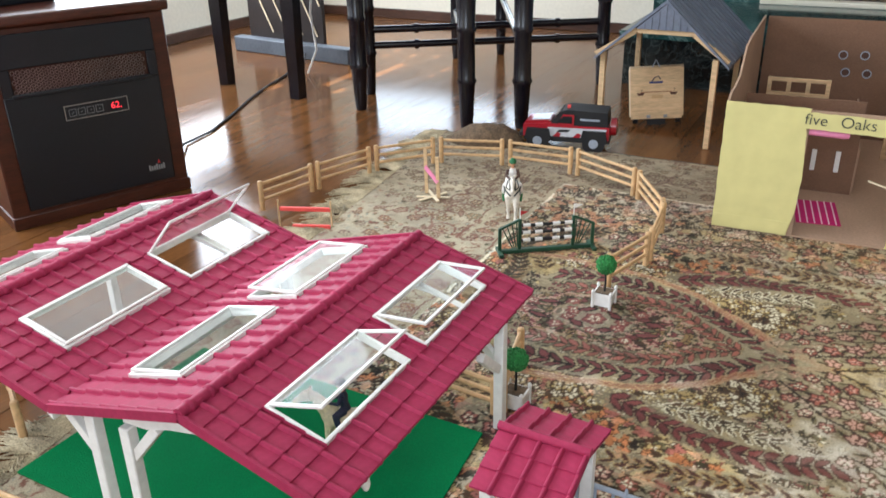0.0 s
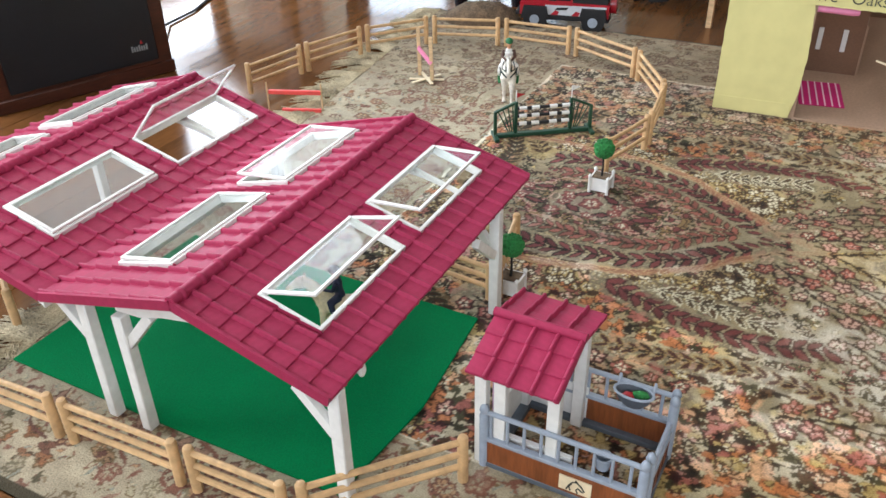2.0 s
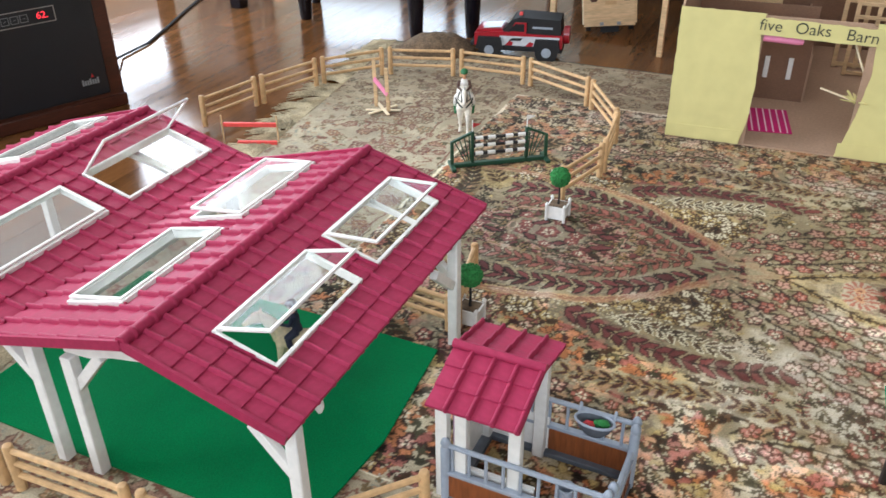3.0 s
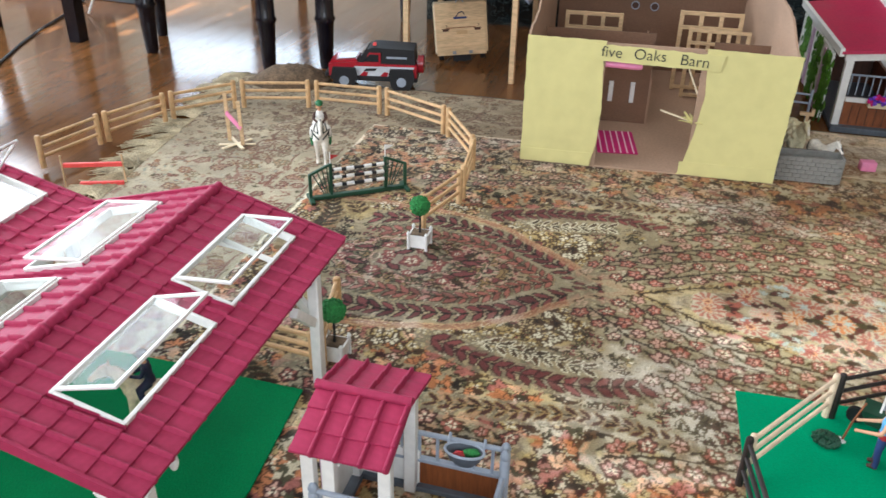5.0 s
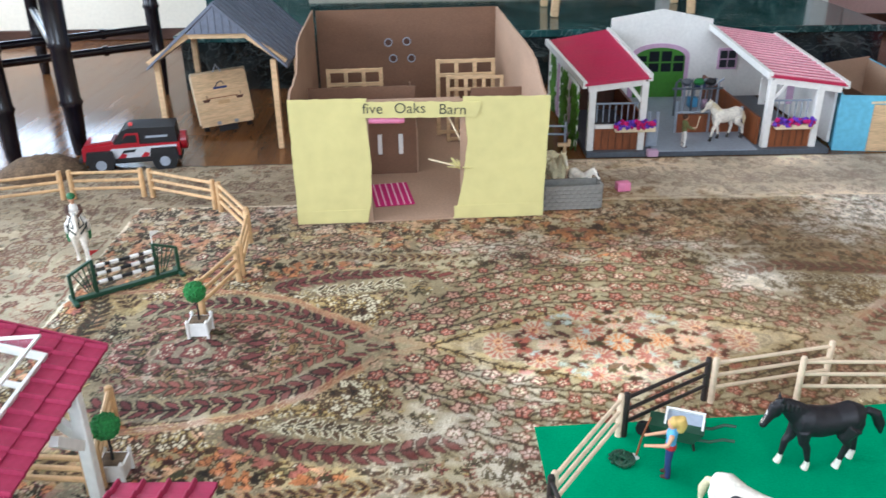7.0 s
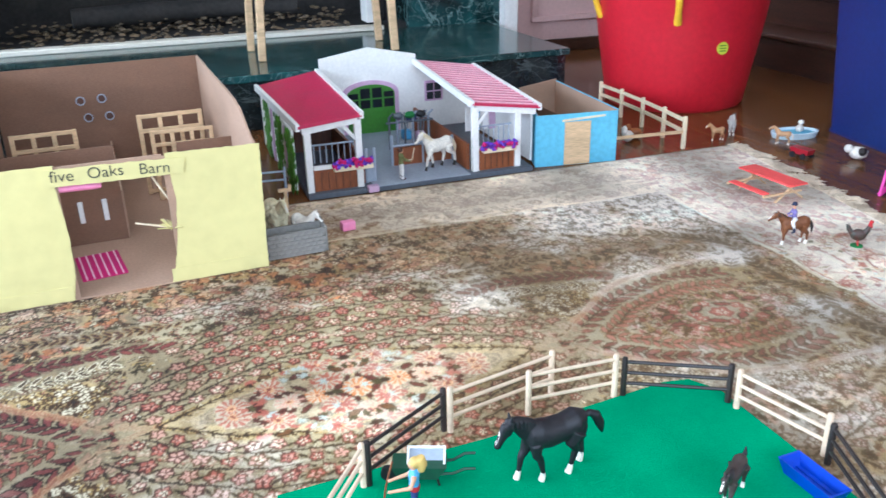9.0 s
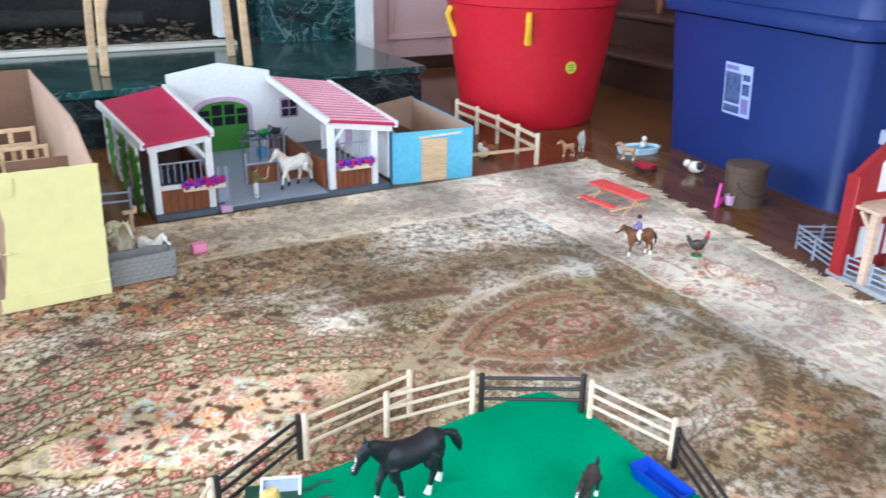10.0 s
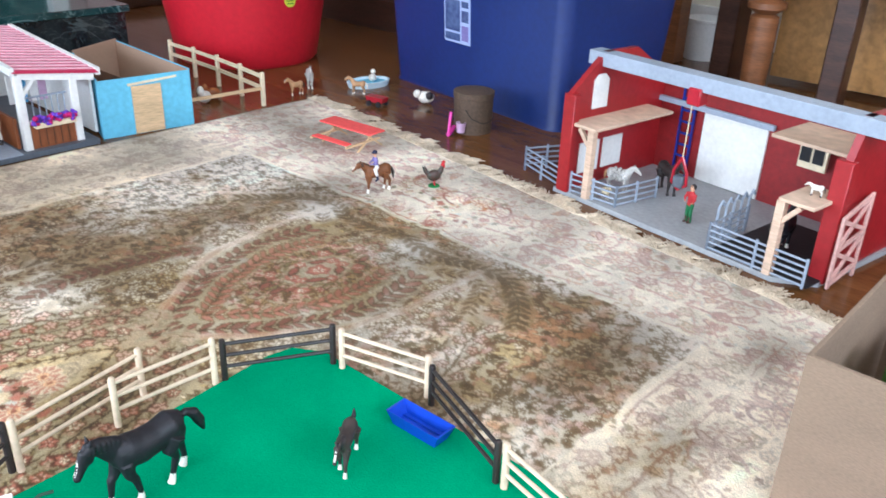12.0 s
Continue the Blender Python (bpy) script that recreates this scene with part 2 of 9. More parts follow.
# darker tone of CARD for back, inner walls and bottom of the boxes
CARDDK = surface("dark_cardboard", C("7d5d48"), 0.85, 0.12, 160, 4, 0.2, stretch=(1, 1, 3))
YELLOW = surface("yellow_paper", C("d8ce8c"), 0.7, 0.04, 26, 3, 0.35)
INK = surface("ink", C("42423a"), 0.7, 0.1, 60, 6, 0)
MAGENTA = surface("magenta_cloth", C("c4176a"), 0.9, 0.12, 300, 8, 0.4)
PINK = surface("pink_plastic", C("ef8fb4"), 0.5, 0.06, 80, 8, 0.05)
STRIPE = surface("pale_stripe_cloth", C("f2c6d6"), 0.9, 0.06, 200, 8, 0.2)
SKYBLUE = surface("sky_blue_paint", C("6cb9d4"), 0.6, 0.10, 70, 5, 0.25)
PALEWOOD = surface("pale_craft_wood", C("d8b78c"), 0.65, 0.14, 40, 5, 0.25, stretch=(1, 1, 8))
WALNUT = surface("walnut_veneer", C("4a2418"), 0.35, 0.25, 40, 4, 0.1, stretch=(1, 1, 9))
BLACKP = surface("black_satin_plastic", C("151a22"), 0.38, 0.12, 200, 6, 0.06)
BLACKW = surface("black_lacquered_wood", C("15131a"), 0.22, 0.15, 40, 6, 0.08)
CHROME = surface("brushed_metal", C("b8b8bc"), 0.3, 0.06, 90, 8, 0.05, metal=1.0)
REDP = surface("red_plastic_tub", C("c21c2b"), 0.4, 0.07, 50, 3, 0.06)
BLUEP = surface("blue_plastic_tote", C("0b2766"), 0.5, 0.10, 60, 3, 0.08)
GREYH = surface("grey_handle_plastic", C("8d9092"), 0.5, 0.08, 80, 6, 0.08)
YROPE = surface("yellow_rope", C("e9b81a"), 0.8, 0.12, 300, 20, 0.5)
BARNRED = surface("barn_red_plastic", C("9b1c20"), 0.42, 0.10, 80, 6, 0.1)
BARNRED2 = surface("deep_barn_red_plastic", C("8a1b1c"), 0.5, 0.12, 80, 6, 0.15)
BLUERAIL = surface("navy_plastic", C("1d2f86"), 0.4, 0.1, 80, 8, 0.05)
ROYAL = surface("royal_blue_plastic", C("1d44b8"), 0.35, 0.08, 80, 8, 0.05)
LEAF = surface("moss_green_foam", C("2f7d3d"), 0.95, 0.25, 260, 25, 1.0)
LEAF2 = surface("vine_green_plastic", C("568c24"), 0.6, 0.3, 120, 14, 0.6)
DOORGREEN = surface("green_door_plastic", C("3f7d1e"), 0.45, 0.10, 80, 8, 0.1)
LILAC = surface("lilac_plastic", C("c9a6c2"), 0.45, 0.06, 80, 8, 0.05)
PURPLE = surface("purple_flowers", C("6f3fc0"), 0.7, 0.2, 200, 40, 0.8)
DARKGLASS = surface("dark_window", C("20242a"), 0.15, 0.1, 40, 4, 0.0)
ROOFGREY = surface("slate_grey_paint", C("6d7484"), 0.6, 0.12, 90, 6, 0.25, stretch=(1, 8, 1))
JEEPRED = surface("toy_car_red", C("a61428"), 0.3, 0.08, 80, 8, 0.03, coat=0.4)
RUBBER = surface("black_rubber", C("17171a"), 0.7, 0.15, 120, 10, 0.3)
SILVER = surface("silver_paint", C("c5c9cf"), 0.3, 0.06, 80, 8, 0.03)
WALL = surface("white_wall_paint", C("e4ddcc"), 0.8, 0.04, 60, 1.2, 0.12)
PINKWALL = surface("pink_panelling_paint", C("d9b7b4"), 0.6, 0.05, 60, 2, 0.1)
CEIL = surface("ceiling_paint", C("eeeae2"), 0.9, 0.03, 60, 1.5, 0.1)
STONEMAT = surface("grey_brown_heap", C("6f5b46"), 0.95, 0.3, 180, 30, 1.0)
MARBLE = veined("green_marble", C("234a4a"), C("7d9a96"))
BLACKM = veined("black_marble", C("20282a"), C("56605f"), 0.1, 4)
ASH = surface("ash_and_embers", C("6e5c44"), 0.95, 0.4, 90, 14, 1.0, tint=C("3c3830"))
SOOT = surface("sooty_brick", C("2a2724"), 0.9, 0.3, 50, 8, 0.6)
DARKWOOD = surface("dark_stained_wood", C("4b2f22"), 0.4, 0.25, 40, 4, 0.2, stretch=(1, 1, 8))
MIDWOOD = surface("brown_stained_wood", C("875634"), 0.4, 0.2, 40, 4, 0.2, stretch=(1, 1, 8))
OAK = surface("golden_oak", C("b5854c"), 0.45, 0.2, 40, 4, 0.2, stretch=(8, 1, 1))
BRICKWOOD = surface("grey_stone_plastic", C("8a8780"), 0.8, 0.12, 90, 10, 0.4)
BRONZE = surface("brown_felt_bucket", C("5d4a3a"), 0.75, 0.2, 120, 9, 0.4)
FUR = {k: surface(k + "_toy_coat", C(c), 0.55, 0.15, 160, 14, 0.3) for k, c in dict(black="17141a", white="eee6d8", cream="e3d3ae", brown="9a5a2c", bay="744421", grey="b9b4ac", foal="3b302c", tan="b98d62", dark="2b2320", pink="e0b0a4").items()}
SKIN = surface("figure_skin", C("d39e7c"), 0.6, 0.05, 90, 8, 0.05)
CLOTH = {k: surface(k + "_figure_paint", C(c), 0.6, 0.1, 120, 10, 0.1) for k, c in dict(dark_green="24302c", green="1f6b3c", blue="5aa2cf", jeans="2c3a6e", red="b3252a", white="e6e2dc", brown="4a2d20", violet="7b6fa6", blonde="cba95e", olive="6f7040", navy="1c2340", yellow="e3dd8a").items()}

# ---- room ----
FLOORWOOD = surface("varnished_oak_floor", C("724a29"), 0.13, 0.25, 46, 3, 0.05, stretch=(9, 0.8, 1), pieces=0.35, spec=0.2)
solo("floor", B((-3.3, 4.3, -2.0, 4.75, -0.12, -0.012)), DARKWOOD, "dark wooden subfloor under varnished planks", "floor", kind="structure")
FLOOR = bpy.data.objects["floor"]


def wall(name, boxes, mat, label):
    return solo(name, B(*boxes), mat, label, "wall", kind="structure", smooth=0)


wall("wall_back", [(-3.3, -2.73, 4.35, 4.5, 0, 2.5), (-1.45, -0.95, 4.35, 4.5, 0, 2.5), (-2.73, -1.45, 4.35, 4.5, 0, 0.45), (-2.73, -1.45, 4.35, 4.5, 2.05, 2.5)], WALL, "off-white painted wall with a window opening")
wall("wall_left", [(-3.35, -3.2, -2, -1.2, 0, 2.5), (-3.35, -3.2, 1.2, 2.05, 0, 2.5), (-3.35, -3.2, 3.6, 4.35, 0, 2.5), (-3.35, -3.2, -1.2, 1.2, 0, 0.8), (-3.35, -3.2, -1.2, 1.2, 2.1, 2.5), (-3.35, -3.2, 2.05, 3.6, 0, 0.45), (-3.35, -3.2, 2.05, 3.6, 1.95, 2.5)], WALL, "off-white painted wall with two window openings")
wall("wall_right", [(4.2, 4.35, -2, 4.5, 0, 2.5)], WALL, "off-white painted wall behind the staircase")
wall("wall_near", [(-3.3, -0.6, -2.12, -2.0, 0, 2.5), (1.8, 4.3, -2.12, -2.0, 0, 2.5), (-0.6, 1.8, -2.12, -2.0, 0, 0.9), (-0.6, 1.8, -2.12, -2.0, 2.2, 2.5)], WALL, "unseen off-white painted wall with an added wide window opening")
wall("wall_alcove", [(2.05, 4.2, 4.35, 4.5, 0, 2.5)], PINKWALL, "pale pink painted panelled wall beside the fireplace")
solo("ceiling", B((-3.35, 4.35, -2.1, 4.75, 2.5, 2.6)), CEIL, "plain white ceiling", "ceiling", kind="structure")
for nm, b in (("baseboard_back", (-3.2, -0.95, 4.335, 4.352, 0, 0.055)), ("baseboard_left", (-3.202, -3.185, -2, 4.35, 0, 0.055)), ("baseboard_right", (4.17, 4.202, -2, 2.2, 0, 0.16)), ("baseboard_alcove", (2.05, 3.3, 4.335, 4.352, 0, 0.07))):
    solo(nm, B(b, bevel=0.004), DARKWOOD if nm in ("baseboard_back", "baseboard_left", "baseboard_alcove") else WHITE, "painted wooden baseboard along the wall", "baseboard", kind="structure")
# panels of the pink wall
for i, (x0, z0, z1) in enumerate(((2.22, 0.17, 0.9), (2.75, 0.17, 0.9))):
    bm = B((x0, x0 + 0.42, 4.325, 4.353, z0, z0 + 0.03), (x0, x0 + 0.42, 4.325, 4.353, z1 - 0.03, z1), (x0, x0 + 0.03, 4.325, 4.353, z0 + 0.03, z1 - 0.03), (x0 + 0.39, x0 + 0.42, 4.325, 4.353, z0 + 0.03, z1 - 0.03), bevel=0.004)
    solo("trim", bm, PINKWALL, "pink moulded panel frame on the wall", "trim", kind="structure")


def window(name, along, a0, a1, z0, z1, at):
    """A window: frame, sill and mullion in an opening of a wall that runs along x or y."""
    w = thing(name, label="white painted window with a plain frame in the wall", category="window", kind="structure")
    t, d = 0.05, 0.06

    def bx(p0, p1, q0, q1):
        return (p0, p1, at - d, at, q0, q1) if along == "x" else (at - d, at, p0, p1, q0, q1)

    part("window_frame", B(bx(a0, a1, z0, z0 + t), bx(a0, a1, z1 - t, z1), bx(a0, a0 + t, z0 + t, z1 - t), bx(a1 - t, a1, z0 + t, z1 - t)), WHITE, w)
    part("mullion", B(bx((a0 + a1) / 2 - 0.02, (a0 + a1) / 2 + 0.02, z0 + t, z1 - t)), WHITE, w)
    if at < -1 and along == "x":
        part("window_sill", B((a0 - 0.04, a1 + 0.04, at + 0.061, at + 0.14, z0 - 0.04, z0), bevel=0.005), WHITE, w)
        return
    sill = (a0 - 0.04, a1 + 0.04, 4.27, 4.349, z0 - 0.04, z0) if along == "x" else (-3.199, -3.12, a0 - 0.04, a1 + 0.04, z0 - 0.04, z0)
    part("window_sill", B(sill, bevel=0.005), WHITE, w)


window("window_1", "x", -2.73, -1.45, 0.45, 2.05, 4.48)
window("window_2", "y", 2.05, 3.6, 0.45, 1.95, -3.22)
window("window_3", "y", -1.2, 1.2, 0.8, 2.1, -3.22)
# unseen window, added only to go with the near fill lamp
window("window_4", "x", -0.6, 1.8, 0.9, 2.2, -2.06)
# an unseen blind, added so that its gaps cut the sun into thin strips
blind = thing("window_blind", (-2.2, 4.4, 0.7), label="unseen white blind, added with narrow gaps that shape the sun strips", category="blind", local=False)
slits = ((-2.19, -2.15, (1.80, 2.0)), (-2.066, -2.036, (0.93, 0.99), (1.05, 1.11)), (-2.012, -1.972, (1.48, 1.74)), (-1.94, -1.912, (1.0, 1.07)), (-1.902, -1.862, (1.22, 1.51), (1.75, 1.84)), (-1.815, -1.79, (0.98, 1.05)), (-1.66, -1.64, (1.2, 1.5)), (-1.495, -1.472, (1.27, 1.63)))
x = -2.73
for x0, x1, *gaps in slits:
    part("blind_slat", B((x, x0, 4.40, 4.404, 0.45, 2.05)), WHITE, blind)
    z = 0.45
    for z0, z1 in gaps:
        part("blind_slat", B((x0, x1, 4.40, 4.404, z, z0)), WHITE, blind)
        z = z1
    part("blind_slat", B((x0, x1, 4.40, 4.404, z, 2.05)), WHITE, blind)
    x = x1
part("blind_slat", B((x, -1.45, 4.40, 4.404, 0.45, 2.05)), WHITE, blind)

# ---- fireplace ----
hearth = thing("hearth", (0.5, 3.7, 0), label="raised hearth of polished dark green marble on a black base", category="hearth", kind="structure", local=False)
part("hearth_slab", B((-0.85, 1.89, 3.27, 4.2, 0.185, 0.213), bevel=0.003), MARBLE, hearth, "polished dark green marble slab")
part("hearth_base", B((-0.83, 1.875, 3.285, 4.2, 0, 0.185)), BLACKM, hearth, "black marble facing")
fp = thing("fireplace", (0.5, 4.3, 0.213), label="open fireplace with green marble surround and sooty firebox", category="fireplace", kind="structure", local=False)
part("surround_panel", B((-0.95, -0.45, 4.2, 4.5, 0.0, 2.5)), MARBLE, fp)
part("surround_panel", B((1.47, 1.97, 4.2, 4.5, 0.0, 2.5)), MARBLE, fp)
part("surround_lintel", B((-0.45, 1.47, 4.2, 4.5, 0.95, 2.5)), MARBLE, fp)
part("sill", B((-0.45, 1.33, 4.16, 4.24, 0.213, 0.236), bevel=0.004), WALL, fp, "pale limestone sill")
part("pilaster", B((1.25, 1.31, 4.19, 4.3, 0.25, 0.95), bevel=0.004), WHITE, fp, "white painted strip")
part("pilaster", B((1.97, 2.05, 4.14, 4.4, 0.0, 2.5), bevel=0.006), WHITE, fp, "white painted pilaster")
part("firebox", B((-0.45, 1.47, 4.24, 4.7, 0.2, 0.235), (-0.45, 1.47, 4.68, 4.75, 0.235, 0.95), (-0.5, -0.45, 4.5, 4.75, 0, 0.95), (1.47, 1.52, 4.5, 4.75, 0, 0.95), (-0.5, 1.52, 4.5, 4.75, 0.95, 1.0)), SOOT, fp, "sooty firebox lining")
bm = bmesh.new()
rnd = random.Random(3)
for _ in range(420):
    x, y = rnd.uniform(-0.4, 1.22), rnd.uniform(4.225, 4.6)
    ball((x, y, 0.237 + 0.09 * max(0, 1 - abs(y - 4.45) / 0.2) * rnd.random()), rnd.uniform(0.005, 0.013), bm, n=5, squash=(1.4, 1, 0.6), rough=0.5)
tagged(part("ash", bm, ASH, fp, "heap of pale ash and embers"), kind="stuff")
for x0, y0, x1, y1, r in ((-0.1, 4.4, 0.7, 4.48, 0.045), (0.2, 4.5, 0.95, 4.4, 0.04)):
    part("log", tube([(x0, y0, 0.33), ((x0 + x1) / 2, (y0 + y1) / 2 + 0.02, 0.335), (x1, y1, 0.33)], [r, r * 1.08, r * 0.9], 10), SOOT, fp, "charred log")
bm = tube([(1.38, 4.26, 0.235), (1.38, 4.26, 0.6)], 0.02, 8)
ball((1.38, 4.26, 0.62), 0.03, bm)
B((1.32, 1.44, 4.24, 4.3, 0.235, 0.25), bm=bm)
part("andiron", bm, RUBBER, fp, "black iron fire dog")

stand = thing("wooden_stand", (0.92, 3.7, 0.213), label="tall pale wooden stand with thin square legs on the hearth", category="stand", local=False)
for x, y in ((0.629, 3.82), (0.637, 3.55), (1.217, 3.86), (1.206, 3.57)):
    part("leg", beam((x, y, 0.214), (x + (0.92 - x) * 0.1, y, 0.8), 0.03, 0.03, bevel=0.003), PALEWOOD, stand)
part("brace", beam((0.645, 3.56, 0.40), (0.75, 3.82, 0.62), 0.02, 0.02), PALEWOOD, stand)
part("top", B((0.6, 1.24, 3.5, 3.9, 0.8, 0.825), bevel=0.004), PALEWOOD, stand)

# ---- staircase and things beyond the rug ----
stairs = thing("staircase", (3.5, 3.2, 0), label="dark stained wooden steps with moulded nosings", category="stairs", kind="structure", local=False)
for i in range(4):
    x0 = 3.08 + 0.24 * i
    part("riser", B((x0, 4.2, 2.3, 4.35, 0.17 * i, 0.17 * i + 0.145)), DARKWOOD, stairs)
    part("tread", B((x0 - 0.025, 4.2, 2.3, 4.35, 0.17 * i + 0.145, 0.17 * i + 0.17), bevel=0.006), DARKWOOD, stairs)
for y in (3.0, 3.3, 3.6):
    part("baluster", tube([(3.5, y, 0.34), (3.5, y, 0.42), (3.5, y, 0.5), (3.5, y, 1.2)], [0.018, 0.026, 0.018, 0.015], 10), MIDWOOD, stairs)
rail = thing("stair_railing", (3.5, 1.7, 0), label="brown wooden railing posts standing on the floor", category="railing", local=False)
part("newel_post", B((3.56, 3.66, 1.82, 1.9, 0, 1.1), bevel=0.006), MIDWOOD, rail)
part("newel_post", B((3.38, 3.5, 1.49, 1.575, 0, 1.1), bevel=0.006), DARKWOOD, rail)
part("handrail", B((3.4, 3.68, 1.5, 1.92, 1.1, 1.16), bevel=0.01), MIDWOOD, rail)
wbx = thing("waste_bin", (3.78, 1.8, 0), label="white plastic bin on the floor between the stair posts", category="bin")
part("bin_body", lathe([(0.0, 0.0), (0.075, 0.0), (0.085, 0.17), (0.081, 0.17), (0.07, 0.01), (0.0, 0.01)], 24), WHITE, wbx)
part("bin_rim", lathe([(0.084, 0.16), (0.09, 0.163), (0.09, 0.174), (0.082, 0.174)], 24, close=True), WHITE, wbx)
desk = thing("desk", (3.5, 1.0, 0), label="golden oak desk with turned brown legs", category="desk", local=False)


def turned_leg(x, y, top, r, mat, parent):
    prof = [(r * 0.75, 0), (r * 0.9, 0.05), (r, 0.2), (r * 1.0, 0.3), (r * 0.7, 0.31), (r * 1.35, 0.33), (r * 1.35, 0.35), (r * 0.75, 0.37), (r * 0.9, 0.4), (r * 0.9, top)]
    part("leg", lathe(prof, 14, at=(x, y, 0)), mat, parent)


turned_leg(3.25, 1.34, 0.5, 0.05, MIDWOOD, desk)
turned_leg(3.25, 0.2, 0.5, 0.05, MIDWOOD, desk)
part("leg", B((3.34, 3.42, 1.06, 1.14, 0, 0.44), bevel=0.006), DARKWOOD, desk)
part("leg", B((4.04, 4.12, 0.16, 0.24, 0, 0.44), bevel=0.006), DARKWOOD, desk)
part("back_panel", B((3.62, 3.65, 0.2, 1.42, 0.02, 0.44)), OAK, desk)
part("apron", B((3.24, 4.12, 0.16, 1.38, 0.44, 0.5)), OAK, desk)
part("desktop", B((3.18, 4.15, 0.1, 1.44, 0.5, 0.54), bevel=0.008), OAK, desk)

# ---- rug ----
W, D, CELL = 3.0, 2.0, 0.0022
nu, nv = int(1.6 / CELL), int(1.12 / CELL)
U, V = np.meshgrid((np.arange(nu) + 0.5) * CELL, (np.arange(nv) + 0.5) * CELL)
rg = np.random.RandomState(7)


def clouds(shape, cells, seed):
    """Smooth random field of 0 to 1."""
    r = np.random.RandomState(seed).rand(cells + 3, cells + 3)
    y, x = np.linspace(0, cells, shape[0]), np.linspace(0, cells, shape[1])
    yi, xi = y.astype(int), x.astype(int)
    fy, fx = y - yi, x - xi
    fy, fx = (fy * fy * (3 - 2 * fy))[:, None], (fx * fx * (3 - 2 * fx))[None]
    a = r[yi][:, xi] * (1 - fx) + r[yi][:, xi + 1] * fx
    b = r[yi + 1][:, xi] * (1 - fx) + r[yi + 1][:, xi + 1] * fx
    return a * (1 - fy) + b * fy


PAL = {k: np.array(C(c)) for k, c in dict(sage="92866a", moss="5d573a", tan="846a42", ochre="a98f58", cream="dccfae", maroon="3f201d", wine="733936", pink="b98c78", rose="98584a", orange="b06c3e", peach="cb9a70", dark="241b13", green="3b3823", sky="a9aea2", blush="dacaae", brown="46301c").items()}
quad = np.empty((nv, nu, 3))
k1, k2, k5 = (clouds((nv, nu), c, s)[..., None] for c, s in ((6, 1), (13, 2), (60, 4)))
quad[:] = PAL["sage"] * (1 - k1) + PAL["tan"] * k1
quad[:] = quad * (1 - 0.6 * (k2 > 0.62)) + PAL["ochre"] * 0.6 * (k2 > 0.62)
hatch = np.repeat(rg.rand(nv, nu // 6 + 1), 6, axis=1)[:, :nu, None]


def blend_in(amount, colour):
    """Dyes the ground towards a colour by an amount given cell by cell."""
    quad[:] = quad * (1 - amount[..., None]) + colour * amount[..., None]


def oval(u, v, ru, rv, soft=0.25):
    return np.clip((1 - np.hypot((U - u) / ru, (V - v) / rv)) / soft, 0, 1)


def stamp(u, v, r, paint):
    """Colours the cells within r of (u, v): paint gets offsets and gives (mask, colour) pairs."""
    i0, i1 = max(0, int((u - r) / CELL)), min(nu, int((u + r) / CELL) + 2)
    j0, j1 = max(0, int((v - r) / CELL)), min(nv, int((v + r) / CELL) + 2)
    if i0 >= i1 or j0 >= j1:
        return
    du, dv = U[j0:j1, i0:i1] - u, V[j0:j1, i0:i1] - v
    for mask, col in paint(du, dv):
        quad[j0:j1, i0:i1][mask] = col


def flower(u, v, r, petal, heart, rim, n=5, turn=0.0):
    """A bloom: dark rim, parted petals that pale towards the middle, a dark eye."""
    def paint(du, dv):
        d, c = np.hypot(du, dv), np.cos(n * (np.arctan2(dv, du) + turn))
        return (d < r * (1.02 + 0.14 * c), rim), ((d < r * (0.72 + 0.16 * c)) & (c > -0.6), petal), ((d < r * 0.5) & (c > 0.0), heart), (d < r * 0.2, rim)
    stamp(u, v, r * 1.25, paint)


def daisy(u, v, r, petal, ground, n=12):
    """A wide bloom of many narrow petals round an ochre eye."""
    def paint(du, dv):
        d, c = np.hypot(du, dv), np.cos(n * np.arctan2(dv, du))
        return (d < r * 1.02, ground), ((d < r * (0.9 + 0.1 * c)) & (d > r * 0.3) & (c > -0.1), petal), ((d < r * 0.3), PAL["peach"]), (d < r * 0.15, PAL["wine"])
    stamp(u, v, r * 1.1, paint)


def leaf(u, v, ln, wd, ang, col, rim, edge=1.35):
    c, s = math.cos(ang), math.sin(ang)

    def paint(du, dv):
        p, q = (du * c + dv * s) / ln, (-du * s + dv * c) / wd
        d = np.abs(q) + p * p
        return (d < edge, rim), (d < 0.8, col)
    stamp(u, v, ln * 1.3, paint)


def along(pts, step):
    """Points and directions at even steps along a smooth line through pts."""
    pts = np.array(pts, float)
    for _ in range(3):
        pts = np.concatenate([pts[:1], np.stack([pts[:-1] * 0.75 + pts[1:] * 0.25, pts[:-1] * 0.25 + pts[1:] * 0.75], 1).reshape(-1, 2), pts[-1:]])
    d = np.r_[0, np.cumsum(np.hypot(*np.diff(pts, axis=0).T))]
    for s in np.arange(0, d[-1], step):
        i = min(len(pts) - 2, int(np.searchsorted(d, s, side="right")) - 1)
        w = (s - d[i]) / max(1e-9, d[i + 1] - d[i])
        p = pts[i] * (1 - w) + pts[i + 1] * w
        t = pts[i + 1] - pts[i]
        yield p[0], p[1], math.atan2(t[1], t[0])


def vine(pts, col, w=0.003):
    for u, v, _ in along(pts, 0.002):
        stamp(u, v, w, lambda du, dv: ((np.hypot(du, dv) < w, col),))


